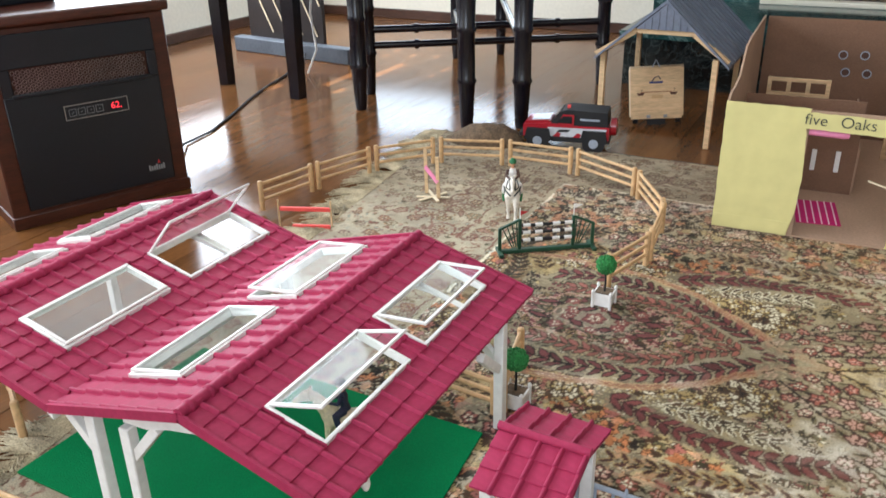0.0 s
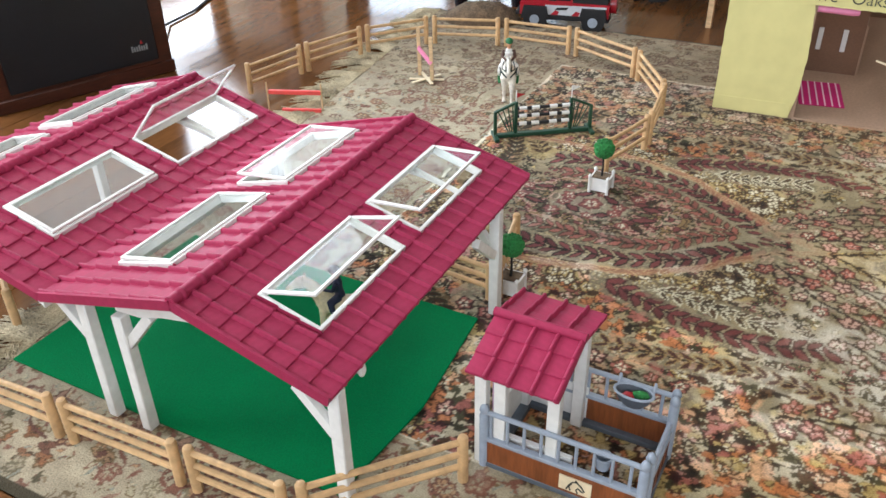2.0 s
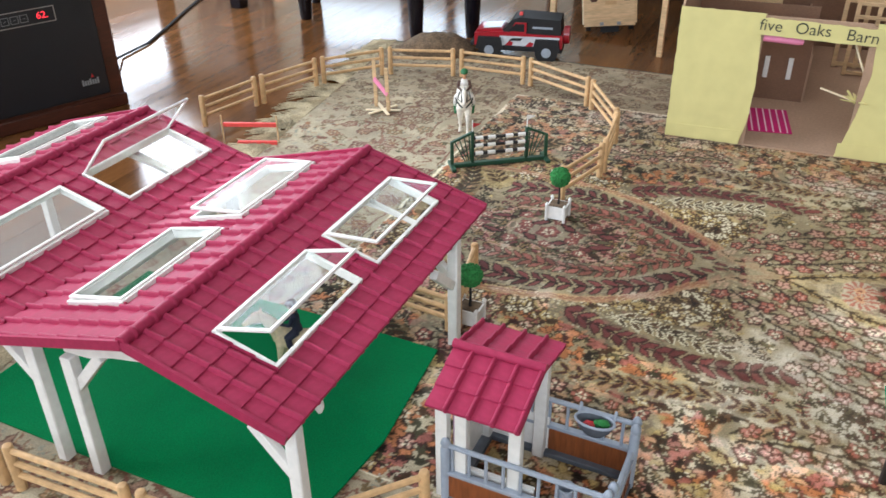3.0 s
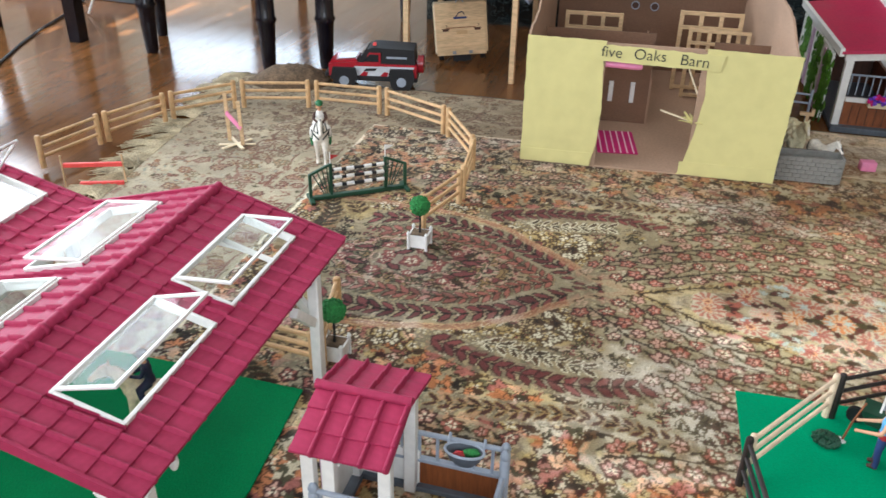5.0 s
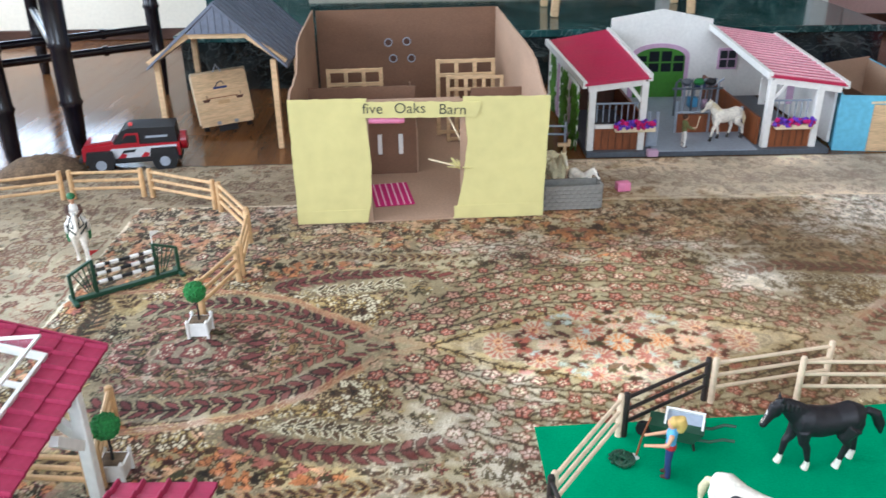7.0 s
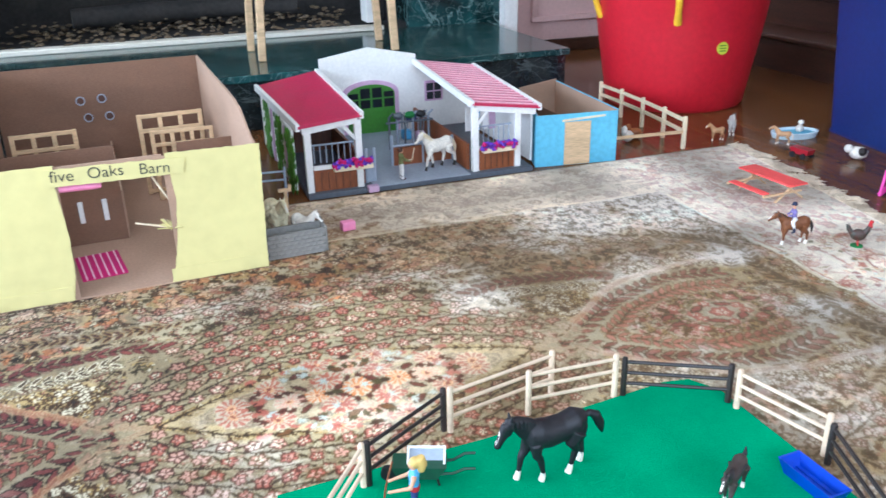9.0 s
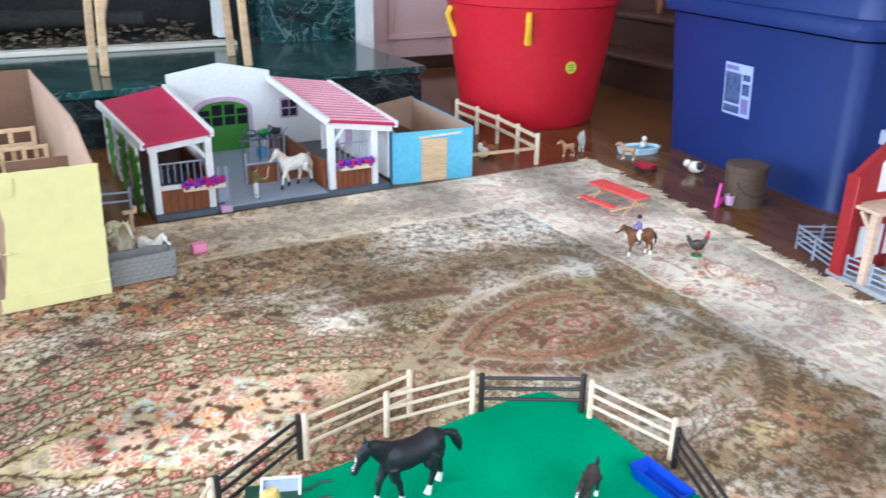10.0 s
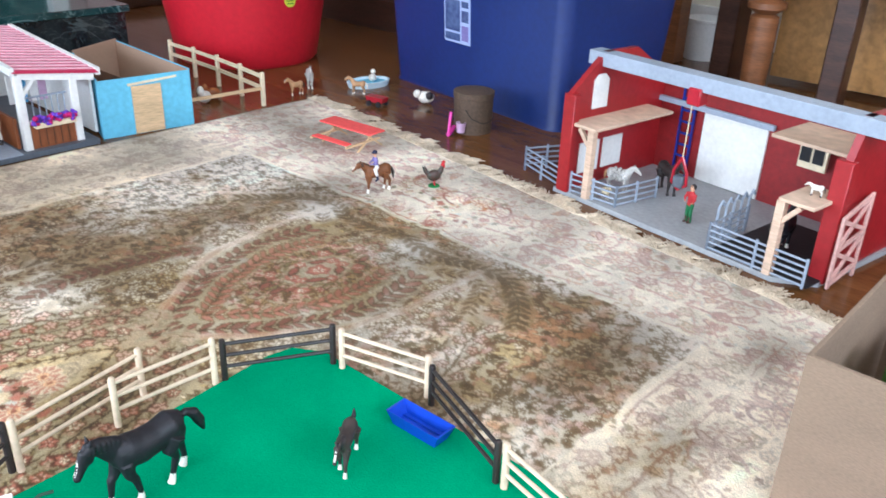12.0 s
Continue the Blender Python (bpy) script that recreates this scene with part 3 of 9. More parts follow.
def garland(pts, col, rim, ln=0.021, wd=0.0085, step=0.02, off=0.013, stem="dark", lean=0.72, edge=1.22):
    """Paired leaves that lean along a stem."""
    vine(pts, PAL[stem], 0.0018)
    for u, v, a in along(pts, step):
        for sgn in (1, -1):
            b = a + sgn * (lean + rg.uniform(-0.08, 0.08))
            k = rg.uniform(0.88, 1.12)
            leaf(u + math.cos(b) * off * 1.3, v + math.sin(b) * off * 1.3, ln * k, wd * k, b, PAL[col] * rg.uniform(0.6, 1.2), PAL[rim], edge)


def blossom(u, v, r, col):
    """A loose bloom of a few petals."""
    for _ in range(5):
        a = rg.rand() * 6.3
        leaf(u + math.cos(a) * r * 0.5, v + math.sin(a) * r * 0.5, r * 0.8, r * 0.42, a, col * rg.uniform(0.75, 1.25), PAL["brown"] if rg.rand() < 0.4 else col * 0.65, 1.1)


def tuft(u, v, r, col):
    b = rg.rand() * 6.3
    for k in (-0.7, 0, 0.7):
        leaf(u + math.cos(b + k) * r * 0.6, v + math.sin(b + k) * r * 0.6, r * 0.7, r * 0.25, b + k, col, col, 1.0)


def sprig(u, v, ln, ang, col, bend):
    """A thin curved stem with small paired leaves."""
    pts = [(u + ln * f * math.cos(ang + bend * f), v + ln * f * math.sin(ang + bend * f)) for f in (0, 0.33, 0.66, 1)]
    vine(pts, PAL["dark"] * 1.3, 0.0015)
    for x, y, a in along(pts, 0.0115):
        for s in (1, -1):
            leaf(x + math.cos(a + s) * 0.006, y + math.sin(a + s) * 0.006, 0.0065, 0.0027, a + s * 0.8, PAL[col] * rg.uniform(0.75, 1.3), PAL["dark"] * 1.2, 1.0)


FU, FV = 1.08, 0.69
quad[:] = quad * (0.72 + 0.4 * k5 + 0.3 * hatch)
LENSU = 0.75
blend_in(np.clip(0.7 * np.clip((V - 0.27) * 6, 0, 1) * (0.6 + 0.8 * clouds((nv, nu), 10, 71)), 0, 1), PAL["sage"] * 0.75 + PAL["cream"] * 0.35)
blend_in(0.5 * oval(0.72, 0.2, 0.24, 0.1) * (0.4 + clouds((nv, nu), 20, 72)), PAL["ochre"])
blend_in(0.45 * oval(LENSU, 0, 0.25, 0.14), PAL["tan"] * 0.85 + PAL["rose"] * 0.1)
blend_in(0.5 * oval(0.25, 0.14, 0.26, 0.16, 0.6), PAL["sage"] * 0.7 + PAL["cream"] * 0.25)

# thin leafy stems and small leaves over the whole field
for _ in range(1500):
    leaf(rg.rand() * FU, rg.rand() * FV, rg.uniform(0.006, 0.012), rg.uniform(0.002, 0.004), rg.rand() * 6.3, PAL[rg.choice(["sage", "moss", "cream", "ochre", "tan", "sage"])] * rg.uniform(0.8, 1.25), PAL[rg.choice(["dark", "green", "moss", "brown"])], 1.2)
for _ in range(720):
    sprig(rg.rand() * FU, rg.rand() * FV, rg.uniform(0.03, 0.075), rg.rand() * 6.3, rg.choice(["brown", "maroon", "green", "moss", "wine", "brown"]), rg.uniform(-1.4, 1.4))
# rust blossoms and dark tufts of the outer field
for _ in range(2300):
    u, v = rg.rand() * FU, rg.rand() * FV
    if v < 0.31 + 0.1 * math.sin(u * 6) and u < 0.97:
        continue
    k = rg.rand()
    if k < 0.58:
        blossom(u, v, rg.uniform(0.010, 0.015), PAL[rg.choice(["orange", "peach", "orange", "rose", "ochre"])] * 1.05)
    elif k < 0.9:
        tuft(u, v, rg.uniform(0.010, 0.016), PAL[rg.choice(["dark", "brown", "maroon", "green"])] * rg.uniform(0.8, 1.3))
    else:
        flower(u, v, rg.uniform(0.012, 0.017), PAL[rg.choice(["ochre", "peach", "pink"])], PAL["cream"], PAL[rg.choice(["brown", "maroon"])], 5, rg.rand() * 6)
# ochre florets with dark eyes in the band outside the lens
for _ in range(150):
    a = rg.uniform(0.1, 3.0)
    q = rg.uniform(0.225, 0.29)
    flower(LENSU - math.cos(a) * q * 1.35, math.sin(a) * q * 0.98, rg.uniform(0.010, 0.0145), PAL[rg.choice(["ochre", "cream", "ochre"])], PAL["cream"], PAL["brown"], 5, rg.rand() * 6)
# inside the lens: a rosette among russet leaves
for _ in range(230):
    a, q = rg.rand() * 6.3, math.sqrt(rg.rand())
    u, v = LENSU + 0.19 * q * math.cos(a), abs(0.1 * q * math.sin(a))
    leaf(u, v, rg.uniform(0.009, 0.016), rg.uniform(0.004, 0.006), rg.rand() * 6.3, PAL[rg.choice(["tan", "tan", "wine", "sage", "brown", "moss"])], PAL[rg.choice(["brown", "dark", "pink"])], 1.25)
blend_in(0.6 * oval(LENSU + 0.02, 0, 0.085, 0.06), PAL["sage"] * 0.6 + PAL["cream"] * 0.3)
for u, v, r in ((0.77, 0.0, 0.022), (0.715, 0.012, 0.014), (0.82, 0.014, 0.014), (0.76, 0.045, 0.013), (0.69, 0.05, 0.013), (0.83, 0.05, 0.014), (0.9, 0.02, 0.014)):
    flower(u, v, r, PAL["rose"], PAL["cream"], PAL["wine"], 6, u * 40)
for u, v, a in ((0.735, 0.03, 0.5), (0.795, 0.03, 2.6), (0.66, 0.02, 0.2), (0.87, 0.03, 2.9)):
    leaf(u, v, 0.02, 0.008, a, PAL["wine"], PAL["dark"])


def ground_strip(pts, w, col, amount, shade=1.0):
    """A quieter ground under a garland."""
    near = np.zeros((nv, nu), bool)
    for u, v, _ in along(pts, 0.006):
        i0, i1 = max(0, int((u - w) / CELL)), min(nu, int((u + w) / CELL) + 1)
        j0, j1 = max(0, int((v - w) / CELL)), min(nv, int((v + w) / CELL) + 1)
        if i1 > i0 and j1 > j0:
            near[j0:j1, i0:i1] |= np.hypot(U[j0:j1, i0:i1] - u, V[j0:j1, i0:i1] - v) < w
    quad[near] = quad[near] * (1 - amount) + PAL[col] * amount * shade


# leafy lens either side of the centre, and the garlands beside it
lens = [(0.405, 0.0), (0.46, 0.034), (0.52, 0.079), (0.58, 0.122), (0.65, 0.158), (0.73, 0.178), (0.81, 0.178), (0.885, 0.162)]
for pts, col, rim, ln, wd, step, off, ground, w, amount in (
    (lens, "wine", "dark", 0.0185, 0.0068, 0.026, 0.0145, "sage", 0.034, 0.55),
    ([(0.5, 0.0), (0.55, 0.036), (0.61, 0.082), (0.68, 0.112), (0.76, 0.12), (0.85, 0.11)], "rose", "brown", 0.0155, 0.006, 0.021, 0.012, "sage", 0.025, 0.35),
    ([(0.66, 0.235), (0.6, 0.258), (0.52, 0.288), (0.44, 0.3), (0.36, 0.288), (0.3, 0.27)], "wine", "maroon", 0.0165, 0.0064, 0.023, 0.013, "sage", 0.031, 0.5),
    ([(0.58, 0.222), (0.52, 0.228), (0.46, 0.244), (0.4, 0.25)], "brown", "cream", 0.0155, 0.0048, 0.021, 0.012, "sage", 0.028, 0.4),
    ([(1.02, 0.0), (0.985, 0.07), (0.99, 0.17), (1.03, 0.27), (0.97, 0.36), (0.88, 0.42)], "brown", "green", 0.018, 0.005, 0.021, 0.013, "tan", 0.03, 0.6),
    ([(0.93, 0.17), (0.97, 0.22), (0.95, 0.29), (0.86, 0.33)], "brown", "tan", 0.016, 0.005, 0.02, 0.012, "ochre", 0.028, 0.5),
    ([(0.2, 0.42), (0.3, 0.375), (0.42, 0.365), (0.52, 0.39), (0.62, 0.385)], "maroon", "tan", 0.014, 0.0048, 0.02, 0.011, "sage", 0.026, 0.5),
):
    ground_strip(pts, w, ground, amount)
    garland(pts, col, rim, ln, wd, step, off)
# rosy ribbon that winds past the lens to the centre
ribbon = [(1.0, 0.232), (0.86, 0.235), (0.74, 0.228), (0.64, 0.2), (0.55, 0.14), (0.46, 0.06), (0.4, 0.02), (0.33, 0.0)]
ground_strip(ribbon, 0.01, "peach", 0.45)
for s in (-0.005, 0.0, 0.005):
    vine([(u, v + s) for u, v in ribbon], PAL["rose"] * 0.55 + PAL["tan"] * (0.5 + 40 * s), 0.0014)

# pale centre piece with its ochre border
shape = 1 - U / 0.35 - V / 0.155 + 0.2 * (k2[..., 0] - 0.5)
blend_in(np.clip(shape * 5, 0, 0.3), PAL["cream"] * 0.75 + PAL["pink"] * 0.15)
for pts in ([(0.34, 0.0), (0.27, 0.04), (0.18, 0.082), (0.1, 0.105)],):
    ground_strip(pts, 0.022, "ochre", 0.3, 1.1)
    vine(pts, PAL["dark"], 0.0026)
    garland(pts, "dark", "brown", 0.009, 0.0022, 0.024, 0.007, edge=1.0)
for u, v, r, c in ((0.215, 0.012, 0.03, "rose"), (0.15, 0.05, 0.028, "rose"), (0.125, 0.0, 0.026, "pink"), (0.0, 0.0, 0.032, "orange"), (0.045, 0.042, 0.028, "rose"), (0.075, 0.0, 0.024, "orange"), (0.0, 0.075, 0.026, "pink"), (0.06, 0.1, 0.024, "rose"), (0.0, 0.135, 0.024, "pink")):
    daisy(u, v, r, PAL[c] * 1.1, PAL["cream"] * 0.6 + PAL["pink"] * 0.15)
for u, v, a, c in ((0.175, 0.0, 0.3, "green"), (0.1, 0.035, 0.8, "maroon"), (0.03, 0.015, 2.3, "maroon"), (0.03, 0.075, 0.4, "brown"), (0.09, 0.072, 2.6, "maroon"), (0.15, 0.09, 0.2, "brown"), (0.045, 0.0, 0.1, "dark"), (0.0, 0.108, 0.5, "dark")):
    leaf(u, v, 0.017, 0.0065, a, PAL[c] * 1.6, PAL["dark"], 1.15)
for k in range(34):
    tuft(abs(rg.uniform(-0.2, 0.2)), abs(rg.uniform(-0.11, 0.11)), rg.uniform(0.009, 0.014), PAL[rg.choice(["green", "rose", "maroon", "sky", "rose"])])
# flowering boughs round the centre
for pts, both in (
    ([(0.43, 0.045), (0.37, 0.09), (0.29, 0.135), (0.2, 0.168), (0.1, 0.185), (0, 0.19)], 1),
    ([(0.42, 0.075), (0.36, 0.135), (0.27, 0.19), (0.17, 0.225), (0.08, 0.24), (0, 0.24)], 1),
    ([(0.37, 0.03), (0.3, 0.075), (0.21, 0.125), (0.11, 0.15), (0, 0.155)], 0),
    ([(0.3, 0.24), (0.22, 0.28), (0.12, 0.31), (0, 0.32)], 1),
    ([(0.36, 0.44), (0.26, 0.41), (0.14, 0.43), (0.05, 0.4), (0, 0.4)], 1),
    ([(0.5, 0.46), (0.62, 0.45), (0.74, 0.41), (0.84, 0.37)], 1),
):
    ground_strip(pts, 0.036, "sage", 0.55, 1.05)
    vine(pts, PAL["dark"], 0.0024)
    for k, (u, v, a) in enumerate(along(pts, 0.0205)):
        s = 1 if k % 2 else -1
        o = rg.uniform(0.016, 0.024)
        fu, fv = u - math.sin(a) * o * s, v + math.cos(a) * o * s
        vine([(u - math.cos(a) * 0.012, v - math.sin(a) * 0.012), (fu, fv)], PAL["dark"], 0.0014)
        flower(fu, fv, rg.uniform(0.0125, 0.0165), PAL[rg.choice(["rose", "pink", "rose"])], PAL["cream" if rg.rand() < 0.5 else "pink"], PAL[rg.choice(["maroon", "maroon", "brown"])], 5, rg.rand() * 6)
        leaf(u + math.sin(a) * 0.017 * s, v - math.cos(a) * 0.017 * s, 0.011, 0.003, a - 0.7 * s, PAL["dark"], PAL["moss"], 1.1)
# border
ragged = (clouds((nv, nu), 16, 51) - 0.5) * 0.03
inb = (U + ragged > FU) | (V + ragged > FV)
k3, k4 = clouds((nv, nu), 12, 5)[..., None], clouds((nv, nu), 70, 8)[..., None]
quad[inb] = (PAL["blush"] * (0.66 + 0.4 * k3 + 0.4 * k4))[inb]
for _ in range(5200):
    u, v = rg.rand() * 1.6, rg.rand() * 1.1
    if u > FU or v > FV:
        leaf(u, v, rg.uniform(0.005, 0.012), rg.uniform(0.002, 0.004), rg.rand() * 6.3, PAL[rg.choice(["pink", "rose", "peach", "sky", "blush", "cream", "tan"])] * rg.uniform(0.9, 1.3), PAL[rg.choice(["rose", "blush", "pink", "tan", "sky"])], 1.2)
for k in range(1300):
    u, v = rg.rand() * 1.6, rg.rand() * 1.1
    if u > FU + 0.02 or v > FV + 0.02:
        if rg.rand() < 0.6:
            flower(u, v, rg.uniform(0.011, 0.02), PAL[rg.choice(["pink", "peach", "blush"])], PAL["cream"], PAL[rg.choice(["rose", "rose", "wine", "tan", "sage"])], rg.choice([5, 6, 8]), rg.rand() * 6)
        elif rg.rand() < 0.5:
            blossom(u, v, 0.012, PAL[rg.choice(["rose", "orange", "peach", "pink"])])
        else:
            tuft(u, v, 0.012, PAL[rg.choice(["rose", "wine", "moss", "tan"])])
for pts in ([(1.3, 0.0), (1.24, 0.08), (1.32, 0.16), (1.24, 0.24), (1.32, 0.34), (1.24, 0.44), (1.32, 0.54), (1.25, 0.66), (1.3, 0.76)], [(0.0, 0.86), (0.1, 0.82), (0.2, 0.88), (0.32, 0.82), (0.44, 0.88), (0.56, 0.82), (0.7, 0.88), (0.84, 0.82), (0.98, 0.88), (1.12, 0.82), (1.25, 0.86)]):
    vine(pts, PAL["rose"], 0.0024)
    for k, (u, v, a) in enumerate(along(pts, 0.075)):
        s = 1 if k % 2 else -1
        curl = [(u + s * (0.05 - 0.042 * f) * math.cos(a + s * (1.6 - 6.5 * f)) + 0.02 * s * math.sin(a), v + (0.05 - 0.042 * f) * math.sin(a + s * (1.6 - 6.5 * f))) for f in (0, 0.12, 0.24, 0.36, 0.48, 0.6, 0.72, 0.84, 1)]
        vine(curl, PAL[rg.choice(["rose", "rose", "wine"])], 0.0028)
        daisy(curl[-1][0], curl[-1][1], 0.022, PAL["rose"], PAL["cream"], 8)
        leaf(u + s * 0.03, v - 0.02, 0.022, 0.007, a + s * 1.2, PAL["pink"], PAL["wine"], 1.2)
wornline = clouds((nv, nu), 40, 6) > 0.36
inner = np.minimum(np.abs(U - FU) + 9 * (V > FV), np.abs(V - FV) + 9 * (U > FU))
quad[(inner < 0.004) & wornline] = PAL["cream"] * 1.1
for o, w, c in ((0.014, 0.002, "rose"), (0.088, 0.004, "cream"), (0.105, 0.0025, "rose")):
    quad[(np.minimum(np.abs(U - FU - o) + 9 * (V > FV + o), np.abs(V - FV - o) + 9 * (U > FU + o)) < w) & wornline] = PAL[c]
band2 = np.minimum(np.abs(U - FU - 0.053) + 9 * (V > FV + 0.053), np.abs(V - FV - 0.053) + 9 * (U > FU + 0.053))
zig = np.where(V > FV + 0.02, U, V)
zz = np.abs(((zig / 0.045) % 1) - 0.5) * 2
sgn = np.where(V > FV + 0.02, V - FV - 0.053, U - FU - 0.053)
quad[(band2 < 0.026) & (np.abs(sgn / 0.022 - (zz * 2 - 1)) < 0.15) & wornline] = PAL["rose"]

# the knotted sheet: rows lie closer together where the rug is seen from near by
nx = 1364
rows = [0.0]
while rows[-1] < D:
    rows.append(rows[-1] + 0.0021 + 0.0011 * rows[-1])
rows[-1] = D
ny = len(rows)
SS, TT = np.meshgrid(np.linspace(0, W, nx), np.array(rows))


def rug_place(s, t):
    """From the rug's own coordinates to the floor: it lies a little out of square."""
    f = t / D
    xl, xr = -0.92 - 0.245 * f, 1.745 + 0.285 * f
    return xl + (xr - xl) * s / W, 0.37 + 2.0 * f


X, Y = rug_place(SS, TT)
# hand-knotted unevenness
wy = (clouds((ny, nx), 34, 31) - 0.5) * 0.014 + (clouds((ny, nx), 210, 33) - 0.5) * 0.004
wx = (clouds((ny, nx), 34, 32) - 0.5) * 0.014 + (clouds((ny, nx), 210, 34) - 0.5) * 0.004
full = quad[np.clip((np.abs(Y - 1.352 + wy) / CELL).astype(int), 0, nv - 1), np.clip((np.abs(X - 0.452 + wx) / CELL).astype(int), 0, nu - 1)]
ed = np.minimum(np.minimum(SS, W - SS), np.minimum(TT, D - TT))
full[np.minimum(TT, D - TT) < 0.013] = PAL["green"]
# years of wear have evened the dyes a little
full *= np.clip((0.13 / (full.mean(-1, keepdims=True) + 0.02)) ** 0.22, 0.7, 1.35)
# brushed nap all over; the pile is bleached in large patches towards one end
nap = clouds((ny, nx), 9, 11) * 0.4 + clouds((ny, nx), 30, 12) * 0.3 + clouds((ny, nx), 110, 13) * 0.3
full = full * (0.74 + 0.66 * nap)[..., None]


def patch(x, y, rx, ry):
    return np.exp(-(((X - x) / rx) ** 2) - (((Y - y) / ry) ** 2))


# bleached patches; those at (0.25, 1.28) and (0.45, 0.95) paint the pile's sheen
faded_sheen = 0.9 * patch(1.09, 1.88, 0.16, 0.12) + 0.7 * patch(1.55, 1.95, 0.3, 0.2) + 1.3 * patch(1.42, 1.575, 0.07, 0.05) + 1.2 * patch(1.437, 1.297, 0.05, 0.05) + 0.2 * patch(0.75, 1.65, 0.2, 0.12) + 0.9 * patch(1.62, 1.15, 0.12, 0.14) + 0.2 * patch(0.3, 0.75, 0.4, 0.25) + 0.5 * patch(1.25, 2.2, 0.6, 0.12) + 1.1 * patch(1.58, 0.62, 0.22, 0.28) + 0.2 * patch(0.25, 1.28, 0.25, 0.1) + 0.5 * patch(0.45, 0.95, 0.2, 0.12)
faded_sheen += np.clip((X - (1.38 + 0.16 * (Y - 0.4))) * 4.5, 0, 0.6) + 0.7 * np.clip((Y - 2.02) * 8, 0, 1) * np.clip((X - 0.4) * 2, 0, 1)
kept = 0.5 * patch(0.78, 1.9, 0.16, 0.1) + 0.7 * patch(1.22, 1.73, 0.12, 0.08) + 0.6 * patch(1.1, 1.37, 0.26, 0.16) + 0.6 * patch(-0.21, 1.37, 0.35, 0.25) + 0.8 * patch(1.30, 1.5, 0.12, 0.08) + 0.9 * patch(1.46, 1.42, 0.11, 0.08) + 0.3 * patch(1.3, 0.95, 0.2, 0.14) + 0.7 * patch(1.34, 0.75, 0.1, 0.1) + 0.6 * patch(1.73, 1.35, 0.07, 0.08) + 0.6 * patch(1.27, 2.12, 0.12, 0.06) + 0.5 * patch(1.23, 1.26, 0.12, 0.1) + 0.5 * patch(0.6, 1.4, 0.25, 0.25) + 0.4 * patch(0.8, 1.2, 0.25, 0.2)
clump = clouds((ny, nx), 13, 16) * 0.42 + clouds((ny, nx), 38, 17) * 0.33 + clouds((ny, nx), 120, 18) * 0.25
worn = np.clip(0.8 * (faded_sheen - kept) + 0.36 * np.clip(X + 0.1, 0, 1.2) - 0.15 + 2.6 * (clump - 0.5), 0, 1) * (0.45 + 0.45 * np.clip(faded_sheen, 0, 1))
tone = np.clip(full.mean(-1) / 0.2, 0, 1)
# towards that end the dyes have run to brown, with rosy outlines left in the border
run = (np.clip((X - 0.45) * 1.3, 0, 0.6) * np.where(X > 0.452 + FU, 0.3, 1.0) * (1 - 0.8 * patch(1.15, 1.35, 0.34, 0.24)) * (0.6 + 0.8 * clouds((ny, nx), 17, 41)))[..., None]
run = np.clip(run + 0.5 * np.clip((Y - 1.62) * 3, 0, 1)[..., None] * np.clip((1.6 - X) * 3, 0, 1)[..., None], 0, 0.7)
grey = full.mean(-1, keepdims=True)
full = full * (1 - run) + (grey * 0.85 + 0.035) * np.array((1.36, 1.0, 0.62)) * run
outer = (np.abs(X - 0.452) > FU) | (np.abs(Y - 1.352) > FV)
soft = np.clip(worn * (0.75 + 0.5 * clouds((ny, nx), 260, 15)) * (0.12 + 1.1 * tone ** 1.6), 0, np.where(outer, 0.25, 0.66))[..., None]
full = full * (1 - soft) + np.array(C("ecdfd0")) * soft
stain_dark = np.clip(kept - 0.75 * patch(1.06, 1.37, 0.3, 0.2) + 0.2 * patch(1.6, 0.8, 0.1, 0.1), 0, 1) * np.clip(0.3 + 2.2 * (clump - 0.4), 0, 1)
# besides the stains: darker at the left and near sides
stain_dark += 0.35 * np.clip((-0.4 - X) * 4, 0, 1) * (0.45 + clump) + 0.4 * np.clip((0.66 - Y) * 6, 0, 1) * np.clip((0.4 - X) * 3, 0, 1) * (0.4 + 1.2 * clump)
stain_dark = np.clip(stain_dark, 0, 1.3) * 0.72
full *= (1 + (clouds((ny, nx), 15, 61) - 0.5) * np.clip(0.5 + X, 0.3, 1.1))[..., None]
full *= 1 - stain_dark[..., None] * np.array((0.36, 0.42, 0.5))
strong = np.clip(0.95 + 0.2 * (X + 0.1), 0.86, 1.05)[..., None]
full = np.clip(full.mean(-1, keepdims=True) * (1 - strong) + full * strong, 0.004, 0.9)
# darks sit deep in the pile where it is least faded
depth = np.clip(full.mean(-1, keepdims=True) / 0.145, 0.05, 4) ** np.clip(0.3 - 0.2 * X, 0, 0.3)[..., None]
full *= np.clip(depth, 0.5, 1.2)
# darker in the far field, for X from -0.55 to 0.45
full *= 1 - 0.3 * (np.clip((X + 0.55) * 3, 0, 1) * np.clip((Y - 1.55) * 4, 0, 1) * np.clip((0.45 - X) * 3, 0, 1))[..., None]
# felted pile: the drawing has blurred, most at the pale end
blur = full.copy()
for axis in (0, 1, 0, 1):
    blur = (np.roll(blur, 1, axis) + blur + np.roll(blur, -1, axis)) / 3
felted = np.clip(0.18 + 0.3 * (X + 0.2), 0.08, 0.5)[..., None]
full = full * (1 - felted) + blur * felted
